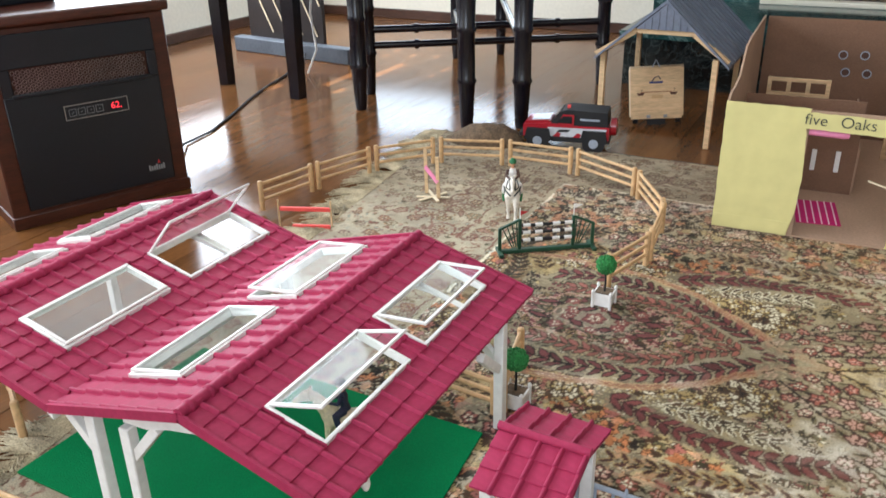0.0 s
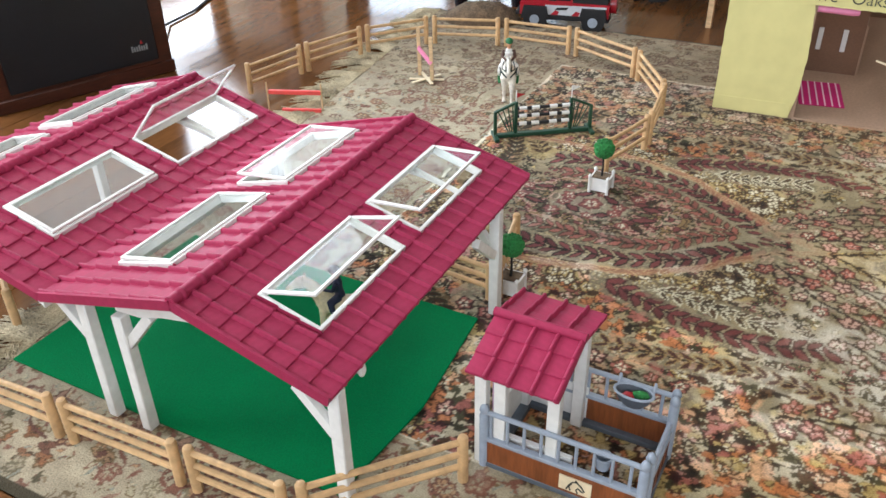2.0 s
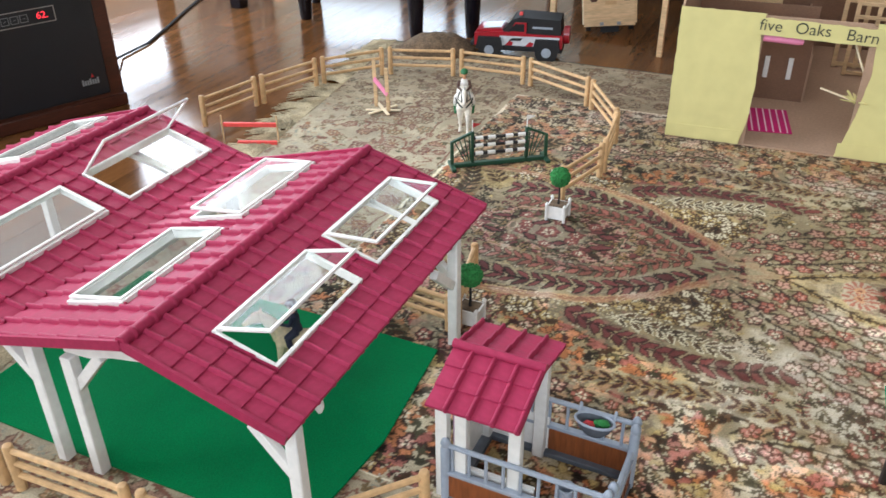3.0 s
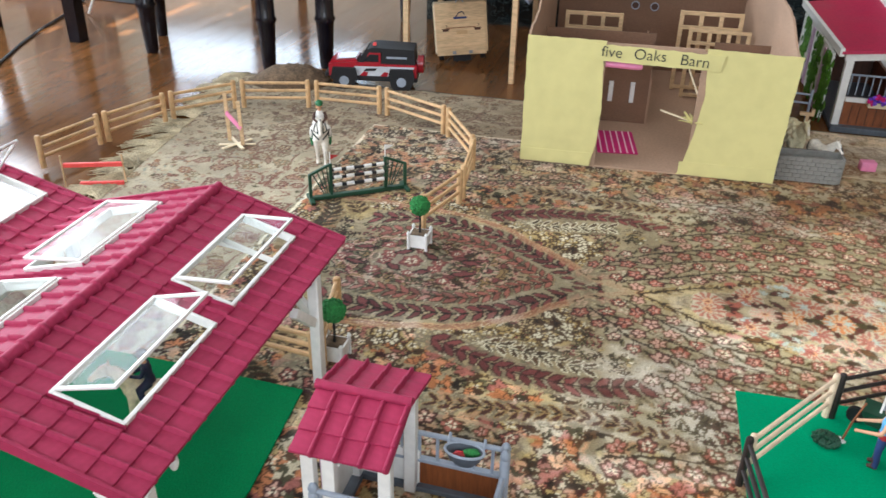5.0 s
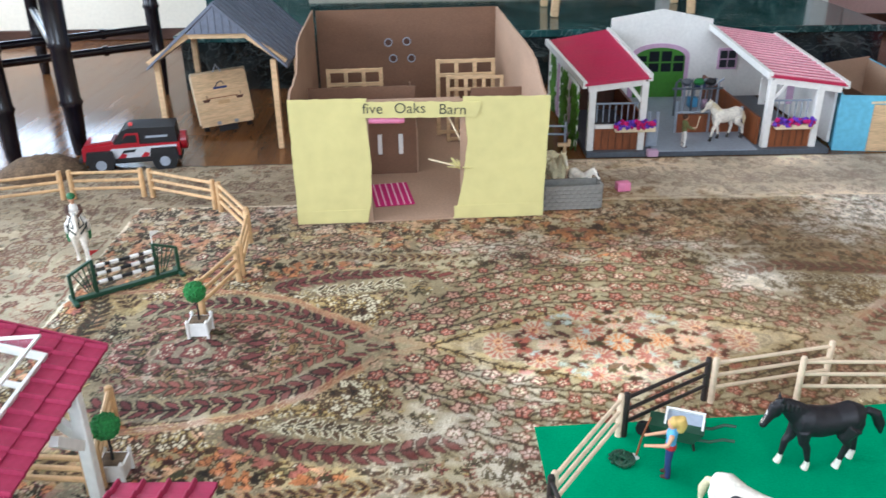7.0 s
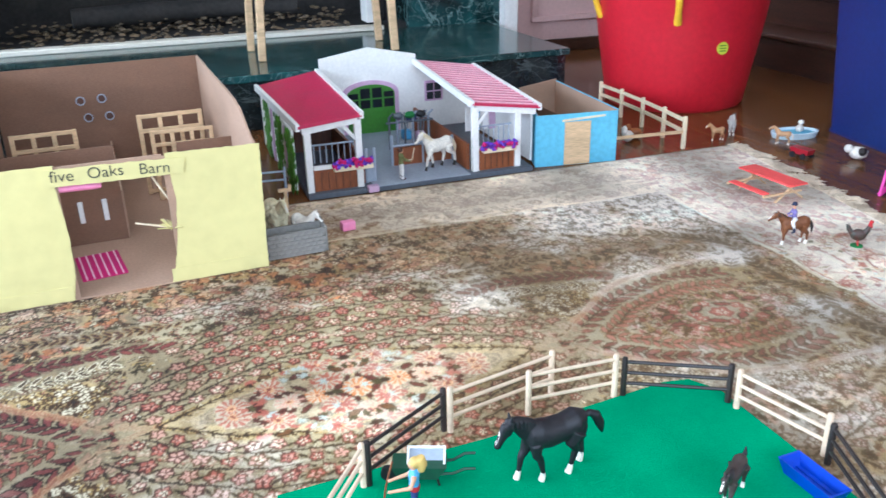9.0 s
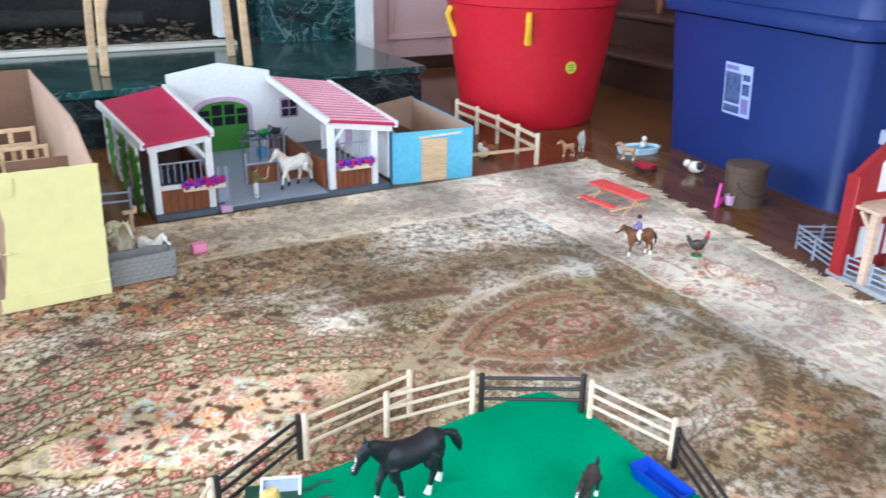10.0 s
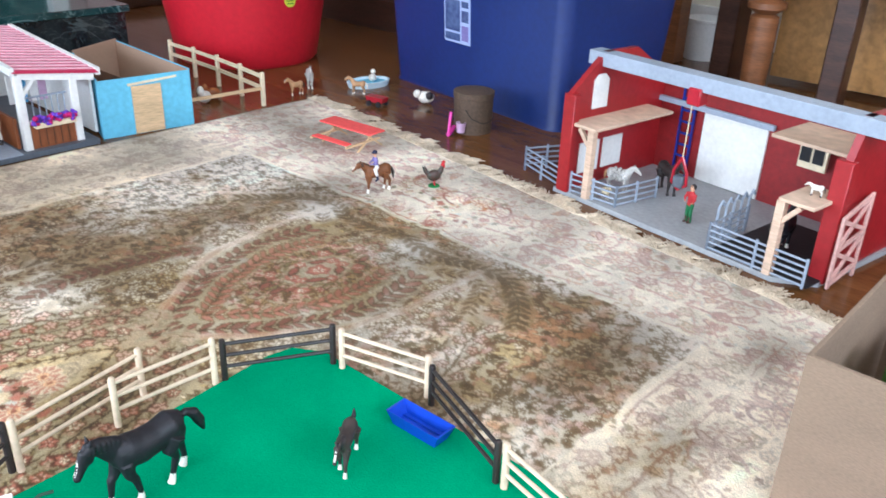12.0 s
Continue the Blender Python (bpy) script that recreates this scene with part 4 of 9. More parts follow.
# borders darker and tanner to the left, lighter at the right; old brown dye under the pale end
border_tone = (outer * (np.clip((0.75 - X) * 1.6, 0, 1) - 0.75 * np.clip((X - 1.1) * 3, 0, 1)))[..., None]
full *= 1 - border_tone * np.array((0.34, 0.36, 0.42))
tan_mix = 0.26 * np.clip(border_tone, 0, 1)
full = full * (1 - tan_mix) + np.array((0.14, 0.102, 0.058)) * tan_mix
# far border darker again for X below 0.7
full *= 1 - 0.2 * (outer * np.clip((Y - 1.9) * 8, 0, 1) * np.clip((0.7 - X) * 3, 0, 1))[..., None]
full = full * (1 - 0.15 * np.clip(2 * (X - 0.6), 0, 1))[..., None] + np.clip(2 * (X - 0.6), 0, 1)[..., None] * np.array((0.042, 0.03, 0.016))
deep = (np.clip(1 - full.mean(-1) / 0.26, 0, 1) * np.clip((X + 0.3) * 1.5, 0, 1))[..., None]
full *= 1 + deep * np.array((0.22, 0.0, -0.32))
# browner through the middle of the field, lighter for X below 0.9
brown = np.clip((X + 0.45) * 2, 0, 1) * np.clip((1.3 - X) * 2, 0, 1)
full *= (1 + brown[..., None] * np.array((0.03, 0.0, -0.05)))
full *= (1 + 0.13 * np.clip((0.9 - X) * 2, 0, 1))[..., None]
full *= (0.94 + 0.12 * rg.rand(ny, nx))[..., None] * np.array((1.03, 1.08, 1.13))

RUG, rn, rl, rb = shader("rug_pile")
at = rn.new("ShaderNodeAttribute")
at.attribute_name = "pile_colour"
no = rn.new("ShaderNodeTexNoise")
no.inputs["Scale"].default_value, no.inputs["Detail"].default_value = 420, 3
tc = rn.new("ShaderNodeTexCoord")
rl.new(tc.outputs["Object"], no.inputs["Vector"])
mr = rn.new("ShaderNodeMapRange")
mr.inputs[1].default_value, mr.inputs[2].default_value, mr.inputs[3].default_value, mr.inputs[4].default_value = 0.3, 0.7, 0.82, 1.16
rl.new(no.outputs[0], mr.inputs[0])
mu = rn.new("ShaderNodeVectorMath")
mu.operation = "SCALE"
rl.new(at.outputs["Color"], mu.inputs[0])
rl.new(mr.outputs[0], mu.inputs["Scale"])
rl.new(mu.outputs[0], rb.inputs["Base Color"])
rb.inputs["Roughness"].default_value = 0.92
rb.inputs["Specular IOR Level"].default_value = 0.2
rb.inputs["Sheen Weight"].default_value = 0.04
bp = rn.new("ShaderNodeBump")
bp.inputs["Strength"].default_value, bp.inputs["Distance"].default_value = 0.6, 0.003
rl.new(no.outputs[0], bp.inputs["Height"])
rl.new(bp.outputs[0], rb.inputs["Normal"])


Z = 0.0085 + 0.0022 * (clouds((ny, nx), 60, 21) - 0.5) + 0.0009 * rg.rand(ny, nx)
Z = np.where(ed < 0.004, 0.0, Z)
rug = thing("rug", (0.4, 1.37, 0), label="worn floral wool rug in olive, maroon and cream with fringed ends", category="rug", local=False)
me = bpy.data.meshes.new("wool_surface")
me.vertices.add(nx * ny)
me.vertices.foreach_set("co", np.stack([X, Y, Z], -1).astype(np.float32).ravel())
idx = np.arange(nx * ny).reshape(ny, nx)
quads = np.stack([idx[:-1, :-1], idx[:-1, 1:], idx[1:, 1:], idx[1:, :-1]], -1).reshape(-1, 4)
me.loops.add(quads.size)
me.loops.foreach_set("vertex_index", quads.ravel().astype(np.int32))
me.polygons.add(len(quads))
me.polygons.foreach_set("loop_start", (np.arange(len(quads)) * 4).astype(np.int32))
me.update(calc_edges=True)
att = me.attributes.new("pile_colour", "FLOAT_COLOR", "POINT")
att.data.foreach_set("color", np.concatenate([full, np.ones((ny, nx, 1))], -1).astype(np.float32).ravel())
me.materials.append(RUG)
me.shade_smooth()
pile = new("wool_surface", me)
pile.parent, pile.matrix_parent_inverse = rug, INV[rug]
FRINGE = surface("cotton_fringe", C("b8aa8c"), 0.95, 0.3, 300, 20, 0.6)
FRINGE_PALE = surface("bleached_cotton_fringe", C("d6c3a8"), 0.95, 0.2, 300, 20, 0.6)
for side in (0, 1):
    bm = bmesh.new()
    rr = random.Random(5 + side)
    s = 1 if side else -1
    bunches = 92
    for b in range(bunches):
        tc = D * (b + 0.5 + rr.uniform(-0.2, 0.2)) / bunches
        lean, reach = rr.gauss(-0.2, 0.5) if side == 0 else rr.gauss(0.1, 0.2), rr.uniform(0.07, 0.115) if side == 0 else rr.uniform(0.05, 0.08)
        sway = rr.uniform(-0.02, 0.02)
        for k in range(19):
            tb = min(D, max(0, tc + (k - 9) / 9 * D / bunches * 0.62))
            x, y = rug_place(W * side, tb)
            x2, y2 = rug_place(W * side, tc)
            fan = rr.gauss(0, 0.0075)
            ln = reach * rr.uniform(0.75, 1.1)
            stray = lean + rr.gauss(0, 0.16)
            pts = []
            for i in range(5):
                f = i / 4
                yy = (y * (1 - f) ** 1.5 + (y2 + fan) * (1 - (1 - f) ** 1.5)) + ln * f * math.sin(stray) + sway * math.sin(f * 3.1)
                pts.append((x - s * 0.006 + s * ln * f * math.cos(stray), yy, 0.0075 + 0.006 * math.sin(f * 3.1) * rr.random() - 0.004 * f))
            tube(pts, [0.0026, 0.0026, 0.0023, 0.002, 0.001], 4, bm)
    tagged(part("fringe", bm, FRINGE_PALE if side else FRINGE, rug, "matted cotton fringe in knotted bunches"), kind="stuff")
    band = [rug_place(W * side, D * k / 120) for k in range(121)]
    rim = [(x + s * ((0.03 if side else 0.006) + (0.012 if side else 0.004) * noise.noise(Vector((k * 0.31, 5.0 * side, 0))) + rr.uniform(-0.004, 0.004)), y) for k, (x, y) in enumerate(band)]
    part("woven_band", prism([(x - s * 0.01, y) for x, y in band] + rim[::-1], 0.001, 0.005, "z"), FRINGE_PALE if side else FRINGE, rug, "matted woven end band")

# ---- toy barn with the double roof ----
solo("felt_mat", prism([(-0.932, 0.543), (-0.64, 0.539), (-0.362, 0.541), (-0.342, 0.72), (-0.358, 0.927), (-0.6, 0.935), (-0.925, 0.93)], 0.0105, 0.0135, "z"), FELT, "dark green felt sheet lying on the rug under the barn", "mat")
barn = thing("toy_barn", (-0.76, 0.78, 0.0), label="white toy barn with two raspberry tiled gable roofs and open skylights", category="toy barn", local=False)
RX = (-0.335, -0.535, -0.765, -0.98, -1.2)
RZ = (0.2, 0.26, 0.2, 0.26, 0.2)
Y0, Y1 = 0.512, 1.058
for x, y in ((-0.342, 0.532), (-0.65, 0.53), (-0.71, 0.53), (-1.04, 0.53), (-0.342, 0.955), (-0.735, 0.955), (-0.79, 0.955), (-1.17, 0.955)):
    part("post", B((x - 0.008, x + 0.008, y - 0.008, y + 0.008, 0.0105 if x > -0.9 else 0.009, 0.1975), bevel=0.0015), WHITE, barn)
for y in (0.532, 0.955):
    for a, b, pk in ((-0.342, -0.65, -0.535), (-0.785, -1.17, -0.98)):
        top = [(a - 0.0, 0.193), (pk, 0.25), (b, 0.193 if b < -1 else 0.222)]
        arch = [(b + 0.0, 0.165 if b < -1 else 0.205)] + [(b + (a - b) * k / 8, 0.17 + 0.058 * math.sin(math.pi * (0.12 + 0.8 * k / 8))) for k in range(1, 8)] + [(a, 0.165)]
        part("gable_beam", prism(top + arch, y - 0.006, y + 0.006, "y"), WHITE, barn)
for x, y, s, zt in ((-0.342, 0.532, -1, 0.185), (-0.65, 0.532, 1, 0.21), (-0.71, 0.532, -1, 0.192), (-0.342, 0.955, -1, 0.185)):
    part("brace", beam((x, y, zt - 0.062), (x + s * 0.052, y, zt), 0.011, 0.013, bevel=0.001), WHITE, barn)
for x in (-0.75,):
    part("eave_beam", B((x - 0.008, x + 0.008, 0.544, 0.943, 0.172, 0.19)), WHITE, barn)
part("brace", beam((-0.342, 0.943, 0.125), (-0.342, 0.885, 0.178), 0.011, 0.013), WHITE, barn)

NC, NR = 17, 7
WINDOWS = {0: ((0.581, 0.775), (0.815, 1.01)), 1: ((0.585, 0.78), (0.818, 1.012)), 2: ((0.594, 0.79), (0.833, 1.032)), 3: ((0.6, 0.79), (0.835, 1.032))}
HOLE = (0.31, 0.70)
SLOPES = [(1, 0), (1, 2), (3, 2), (3, 4)]


def slope_frame(hi, lo):
    """Matrix whose x runs down the slope, y along the ridge, z out of the roof."""
    a, b = Vector((RX[hi], 0, RZ[hi])), Vector((RX[lo], 0, RZ[lo]))
    d = (b - a).normalized()
    n = Vector((0, 1, 0)).cross(d) * (-1)
    if n.z < 0:
        n = -n
    y = n.cross(d)
    m = Matrix((d, y, n)).transposed().to_4x4()
    m.translation = a
    return m, (b - a).length, (1 if y.y > 0 else -1)


def tile_mesh(ln, wd):
    """A roof tile: a flat pan with a raised rib down one side and a thick lower lip."""
    bm = bmesh.new()
    prof = [(0.0, 0.0), (wd * 0.2, 0.0003), (wd * 0.5, 0.0005), (wd * 0.77, 0.0004), (wd * 0.8, 0.0026), (wd * 0.84, 0.0046), (wd * 0.89, 0.0052), (wd * 0.94, 0.0046), (wd * 0.98, 0.0024), (wd, 0.0)]
    rows = [(-0.0004, -0.002), (0.0, 0.0003), (ln * 0.5, 0.0016), (ln * 0.95, 0.003), (ln * 1.01, 0.0029), (ln * 1.035, 0.002), (ln * 1.04, -0.0005)]
    g = [[bm.verts.new((x + (0.0012 * h / 0.005 if x > ln * 0.9 else 0), y - wd / 2, z + (h if 0 <= x < ln * 1.02 else h * 0.75 if 0 < x < ln * 1.037 else 0))) for y, h in prof] for x, z in rows]
    for r0, r1 in zip(g, g[1:]):
        for k in range(len(prof) - 1):
            bm.faces.new((r0[k], r0[k + 1], r1[k + 1], r1[k]))
    return finish("tile", bm, ROOF, 35)


tile_row = (Y1 - Y0) / NC
for si, (hi, lo) in enumerate(SLOPES):
    m, L, ys = slope_frame(hi, lo)
    u0, u1 = HOLE[0] * L, HOLE[1] * L
    WIN = WINDOWS[si]
    sheet = []
    for ya, yb, wins in ((Y0, WIN[0][0], 0), (WIN[0][0], WIN[0][1], 1), (WIN[0][1], WIN[1][0], 0), (WIN[1][0], WIN[1][1], 1), (WIN[1][1], Y1, 0)):
        p, q = sorted((ya * ys, yb * ys))
        if wins:
            sheet += [(0, u0, p, q, -0.004, 0), (u1, L, p, q, -0.004, 0)]
        else:
            sheet += [(0, L, p, q, -0.004, 0)]
    bm = B(*sheet, m=m)
    bmesh.ops.remove_doubles(bm, verts=bm.verts, dist=1e-5)
    slope = part("roof_slope", bm, ROOF, barn)
    tl = L / NR
    tm = tile_mesh(tl, tile_row)
    # whole tiles, and trimmed ones beside the skylights
    for r in range(NR):
        for c in range(NC):
            ua, ub = r * tl, (r + 1) * tl
            ya, yb = Y0 + c * tile_row, Y0 + (c + 1) * tile_row
            cells = [(ua, ub, ya, yb)]
            for w0, w1 in WIN:
                if ya < w1 and yb > w0 and ua < u1 and ub > u0:
                    cells = [(ua, ub, ya, w0), (ua, ub, w1, yb), (ua, u0, max(ya, w0), min(yb, w1)), (u1, ub, max(ya, w0), min(yb, w1))]
            for a, b, p, q in cells:
                if b - a > 0.004 and q - p > 0.004:
                    piece("tile", tm, slope, m @ Matrix.Translation((a, (p + q) / 2 * ys, 0)) @ Matrix.Diagonal(((b - a) / tl, (q - p) / tile_row, 1, 1)))
    for wi, (w0, w1) in enumerate(WIN):
        fa, fb = sorted((w0 * ys, w1 * ys))
        fh = 0.0078
        sky_w = part("skylight", B((u0 - 0.003, u0 + 0.002, fa, fb, -0.004, fh), (u1 - 0.002, u1 + 0.003, fa, fb, -0.004, fh), (u0 + 0.002, u1 - 0.002, fa, fa + 0.005, -0.004, fh), (u0 + 0.002, u1 - 0.002, fb - 0.005, fb, -0.004, fh), bevel=0.0008, m=m), WHITE, barn, "white skylight frame")
        # how far each hinged sash stands open, in degrees
        tilt = {(0, 0): 31, (0, 1): 20, (1, 0): 2, (1, 1): 8, (2, 0): 1, (2, 1): 64, (3, 0): 0, (3, 1): 0}[(si, wi)]
        hinge = m @ Matrix.Translation((u0 + 0.001, 0, 0.0064)) @ Matrix.Rotation(radians(-tilt), 4, "Y")
        ww, a, b = u1 - u0 - 0.002, fa + 0.003, fb - 0.003
        part("sash", B((0, 0.005, a, b, 0, 0.004), (ww - 0.005, ww, a, b, 0, 0.004), (0.005, ww - 0.005, a, a + 0.005, 0, 0.004), (0.005, ww - 0.005, b - 0.005, b, 0, 0.004), bevel=0.0008, m=hinge), WHITE, sky_w, "hinged white sash")
        pn = part("pane", B((0.004, ww - 0.004, a + 0.004, b - 0.004, 0.0012, 0.002), m=hinge), PANE_GLARE if (si, wi) in ((2, 0), (1, 1)) else PANE, sky_w, "clear plastic pane")
        pn.visible_shadow = False
for hi in (1, 3):
    part("ridge_cap", tube([(RX[hi], Y0 - 0.002, RZ[hi] + 0.004), (RX[hi], Y1 + 0.002, RZ[hi] + 0.004)], 0.0072, 10), ROOF, barn)
    for k in range(NC):
        y = Y0 + (k + 0.5) * tile_row
        part("ridge_collar", tube([(RX[hi], y - 0.0035, RZ[hi] + 0.004), (RX[hi], y - 0.002, RZ[hi] + 0.004), (RX[hi], y + 0.002, RZ[hi] + 0.004), (RX[hi], y + 0.0035, RZ[hi] + 0.004)], [0.0075, 0.0088, 0.0088, 0.0075], 10), ROOF, barn)
part("finial", tube([(-0.342, 0.583, 0.176), (-0.342, 0.583, 0.182), (-0.342, 0.583, 0.186), (-0.342, 0.583, 0.2)], [0.003, 0.0055, 0.0055, 0.004], 8), WHITE, barn)
for x0, x1, z0, z1 in zip(RX, RX[1:], RZ, RZ[1:]):
    part("barge_board", beam((x0, Y0 - 0.002, z0), (x1, Y0 - 0.002, z1), 0.004, 0.013), ROOF, barn)
    part("barge_board", beam((x0, Y1 + 0.002, z0), (x1, Y1 + 0.002, z1), 0.004, 0.013), ROOF, barn)

# ---- small stall with its pen ----
stall = thing("toy_stall", (-0.14, 0.74, 0), label="small toy stall with raspberry tiled roof and grey railed pen", category="toy stall", local=False)
SM = pose(-0.1267, 0.7278, 0.0095, 0, 0, -1.2)
PW, PD = 0.204, 0.136


def sp(name, bm, mat, label="", parent=None):
    for v in bm.verts:
        v.co = SM @ v.co
    return part(name, bm, mat, parent or stall, label)


hw, hd = PW / 2, PD / 2
sp("base", B((-hw, hw, -hd, -hd + 0.016, 0, 0.008), (-hw, hw, hd - 0.016, hd, 0, 0.008), (-hw, -hw + 0.016, -hd + 0.016, hd - 0.016, 0, 0.008), (hw - 0.016, hw, -hd + 0.016, hd - 0.016, 0, 0.008), bevel=0.001), GREYDK, "dark grey plinth frame")


def pen_side(p0, p1, n, z0=0.008, zp=0.046, zr=0.088, slot=PLANKDK):
    """A side of the pen: plank panel below, rail with bars above."""
    p0, p1 = Vector((*p0, 0)), Vector((*p1, 0))
    d = (p1 - p0).normalized()
    e = Vector((0, 0, 1))
    s = sp("pen_panel", beam(p0 + e * (z0 + zp) / 2, p1 + e * (z0 + zp) / 2, 0.006, zp - z0), PLANKPL, "brown plank panel")
    L = (p1 - p0).length
    for k in range(1, int(L / 0.018)):
        q = p0 + d * k * 0.018
        sp("plank_slot", beam(q + e * 0.016, q + e * 0.034, 0.0075, 0.0014), slot, "", s)
    sp("rail", tube([p0 + e * zr, p1 + e * zr], 0.0034, 8), GREYPL)
    sp("sill_rail", beam(p0 + e * zp, p1 + e * zp, 0.009, 0.006, bevel=0.001), GREYPL)
    for k in range(n):
        q = p0 + d * L * (k + 0.5) / n
        sp("bar", tube([q + e * zp, q + e * zr], 0.0022, 6), GREYPL)


pen_side((-hw, -hd + 0.004), (hw - 0.01, -hd + 0.004), 9)
pen_side((-hw + 0.03, hd - 0.004), (hw - 0.01, hd - 0.004), 7, slot=CREAM)
pen_side((hw - 0.005, -hd + 0.012), (hw - 0.005, hd - 0.012), 2, zr=0.06)
for x, y in ((-hw + 0.002, -hd + 0.004), (hw - 0.006, -hd + 0.004), (hw - 0.006, hd - 0.004), (hw - 0.004, -hd + 0.018), (hw - 0.004, hd - 0.018)):
    sp("pen_post", lathe([(0.0062, 0), (0.0062, 0.083), (0.0045, 0.086), (0.0065, 0.091), (0.0045, 0.097), (0.0015, 0.1)], 10, at=(x, y, 0)), GREYPL)
# white stall frame and walls
for x, y, h in ((-hw - 0.004, -hd + 0.01, 0.158), (-hw + 0.02, -hd + 0.012, 0.158), (-0.016, -hd + 0.014, 0.16), (-0.0217, hd - 0.014, 0.17), (-hw + 0.006, hd - 0.014, 0.17)):
    sp("post", B((x - 0.0075, x + 0.0075, y - 0.0065, y + 0.0065, 0, h), bevel=0.001), WHITE)
sp("side_wall", B((-hw - 0.001, -hw + 0.004, -hd + 0.024, hd - 0.008, 0.012, 0.062)), WHITE)
sp("back_wall", B((-hw + 0.012, -0.012, hd - 0.008, hd - 0.003, 0.008, 0.06)), WHITE)
sp("floor_strip", B((-hw + 0.004, 0.008, -hd + 0.014, -hd + 0.02, 0.036, 0.05)), WHITE)
sp("window_pane", B((-hw + 0.0, -hw + 0.002, -hd + 0.03, hd - 0.022, 0.066, 0.15)), LILAC, "lilac tinted window pane")
rz0, rz1, ry = 0.159, 0.187, -0.003
for sgn in (-1, 1):
    ye = -0.083 if sgn < 0 else 0.074
    zl = rz0 if sgn < 0 else rz0 + 0.01
    a, b = Vector((0, ry, rz1)), Vector((0, ye, zl))
    d = (b - a).normalized()
    x = Vector((-1, 0, 0)) if sgn < 0 else Vector((1, 0, 0))
    nrm = d.cross(x)
    if nrm.z < 0:
        x = -x
        nrm = d.cross(x)
    m = Matrix((d, x, nrm)).transposed().to_4x4()
    m.translation = a
    L = (b - a).length
    xa, xb = sorted((x.x * -0.116, x.x * -0.0025))
    sl = sp("roof_slope", B((0, L, xa, xb, -0.003, 0.0), m=m), ROOF)
    nc, nr = 4, 3
    tw, tl = (xb - xa) / nc, L / nr
    tm = tile_mesh(tl, tw)
    for r in range(nr):
        for c in range(nc):
            piece("tile", tm, sl, SM @ m @ Matrix.Translation((r * tl, xa + (c + 0.5) * tw, 0)))
sp("ridge_cap", tube([(-0.117, ry, rz1 + 0.004), (-0.0015, ry, rz1 + 0.004)], 0.0058, 10), ROOF)
bk = sp("hanging_bucket", lathe([(0.0, 0.0), (0.008, 0.0), (0.0105, 0.018), (0.009, 0.018), (0.007, 0.002), (0, 0.002)], 14, at=(0.045, -hd + 0.018, 0.052)), GREYPL, "grey plastic bucket")
bm = lathe([(0.0, -0.022), (0.012, -0.021), (0.02, -0.012), (0.0235, 0.0), (0.0222, 0.0), (0.018, -0.011), (0.01, -0.017), (0.0, -0.018)], 20)
for v in bm.verts:
    v.co = Vector((v.co.x + 0.048, v.co.y * 0.55 + hd - 0.019, v.co.z + 0.088))
bk2 = sp("feed_bowl", bm, GREYDK, "dark grey hanging feed bowl")
sp("bowl_rim", tube([(0.048 + 0.0245 * math.cos(k * 0.3307), hd - 0.019 + 0.0138 * math.sin(k * 0.3307), 0.088) for k in range(20)], 0.0018, 6), GREYPL, "", bk2)
for x in (0.026, 0.07):
    sp("hook", tube([(x, hd - 0.012, 0.086), (x, hd - 0.004, 0.098), (x, hd - 0.001, 0.088)], 0.0018, 6), GREYPL, "", bk2)
sp("greenery", ball((0.056, hd - 0.018, 0.085), 0.0085, squash=(1.3, 0.8, 0.7), rough=0.5), LEAF, "green fodder", bk2)
sp("red_feed", ball((0.042, hd - 0.022, 0.083), 0.007, squash=(1.2, 0.8, 0.7), rough=0.5), CLOTH["red"], "red fodder", bk2)
sg = sp("name_plate", B((-0.0, 0.04, -hd - 0.001, -hd + 0.0005, 0.014, 0.036)), CREAM, "cream plate with a dark horse-head drawing")
for pts in (((0.01, 0.017), (0.013, 0.025), (0.017, 0.031), (0.022, 0.033)), ((0.022, 0.033), (0.028, 0.028), (0.032, 0.022), (0.03, 0.02), (0.024, 0.024)), ((0.024, 0.024), (0.022, 0.02), (0.024, 0.016)), ((0.016, 0.028), (0.013, 0.022), (0.015, 0.017)), ((0.021, 0.033), (0.0205, 0.0355), (0.0235, 0.032))):
    sp("drawing", tube([(x, -hd - 0.0018, z) for x, z in pts], 0.0009, 5), INK, "", sg)


# ---- fences ----
def fence_panel(name, L, h, mat, label, group, rails=3, r=0.0053, zs=None):
    """A toy fence panel along x from the origin: two round-topped posts and rails."""
    f = thing(name, label=label, category="toy fence", group=group)
    for x in (0.0, L):
        part("post", lathe([(r * 1.3, 0), (r * 1.3, h - 0.004), (r * 1.05, h - 0.001), (r * 0.5, h)], 9, at=(x, 0, 0)), mat, f)
    for z in zs or [h * (0.34 + 0.27 * k) for k in range(rails)]:
        part("rail", tube([(0, 0, z), (L / 2, 0.0006, z - 0.0004), (L, 0, z)], r * 0.8, 7), mat, f)
    return f


def run_fence(name, pts, h, mat, label, group, gap=0.026, z=0.0095):
    """Panels from point to point, each with posts of its own."""
    for p0, p1 in zip(pts, pts[1:]):
        a, b = Vector(p0), Vector(p1)
        d = (b - a).normalized()
        a2, b2 = a + d * gap / 2, b - d * gap / 2
        f = fence_panel(name, (b2 - a2).length, h, mat, label, group)
        f.matrix_basis = pose(a2.x, a2.y, z, 0, 0, math.degrees(math.atan2(d.y, d.x)))


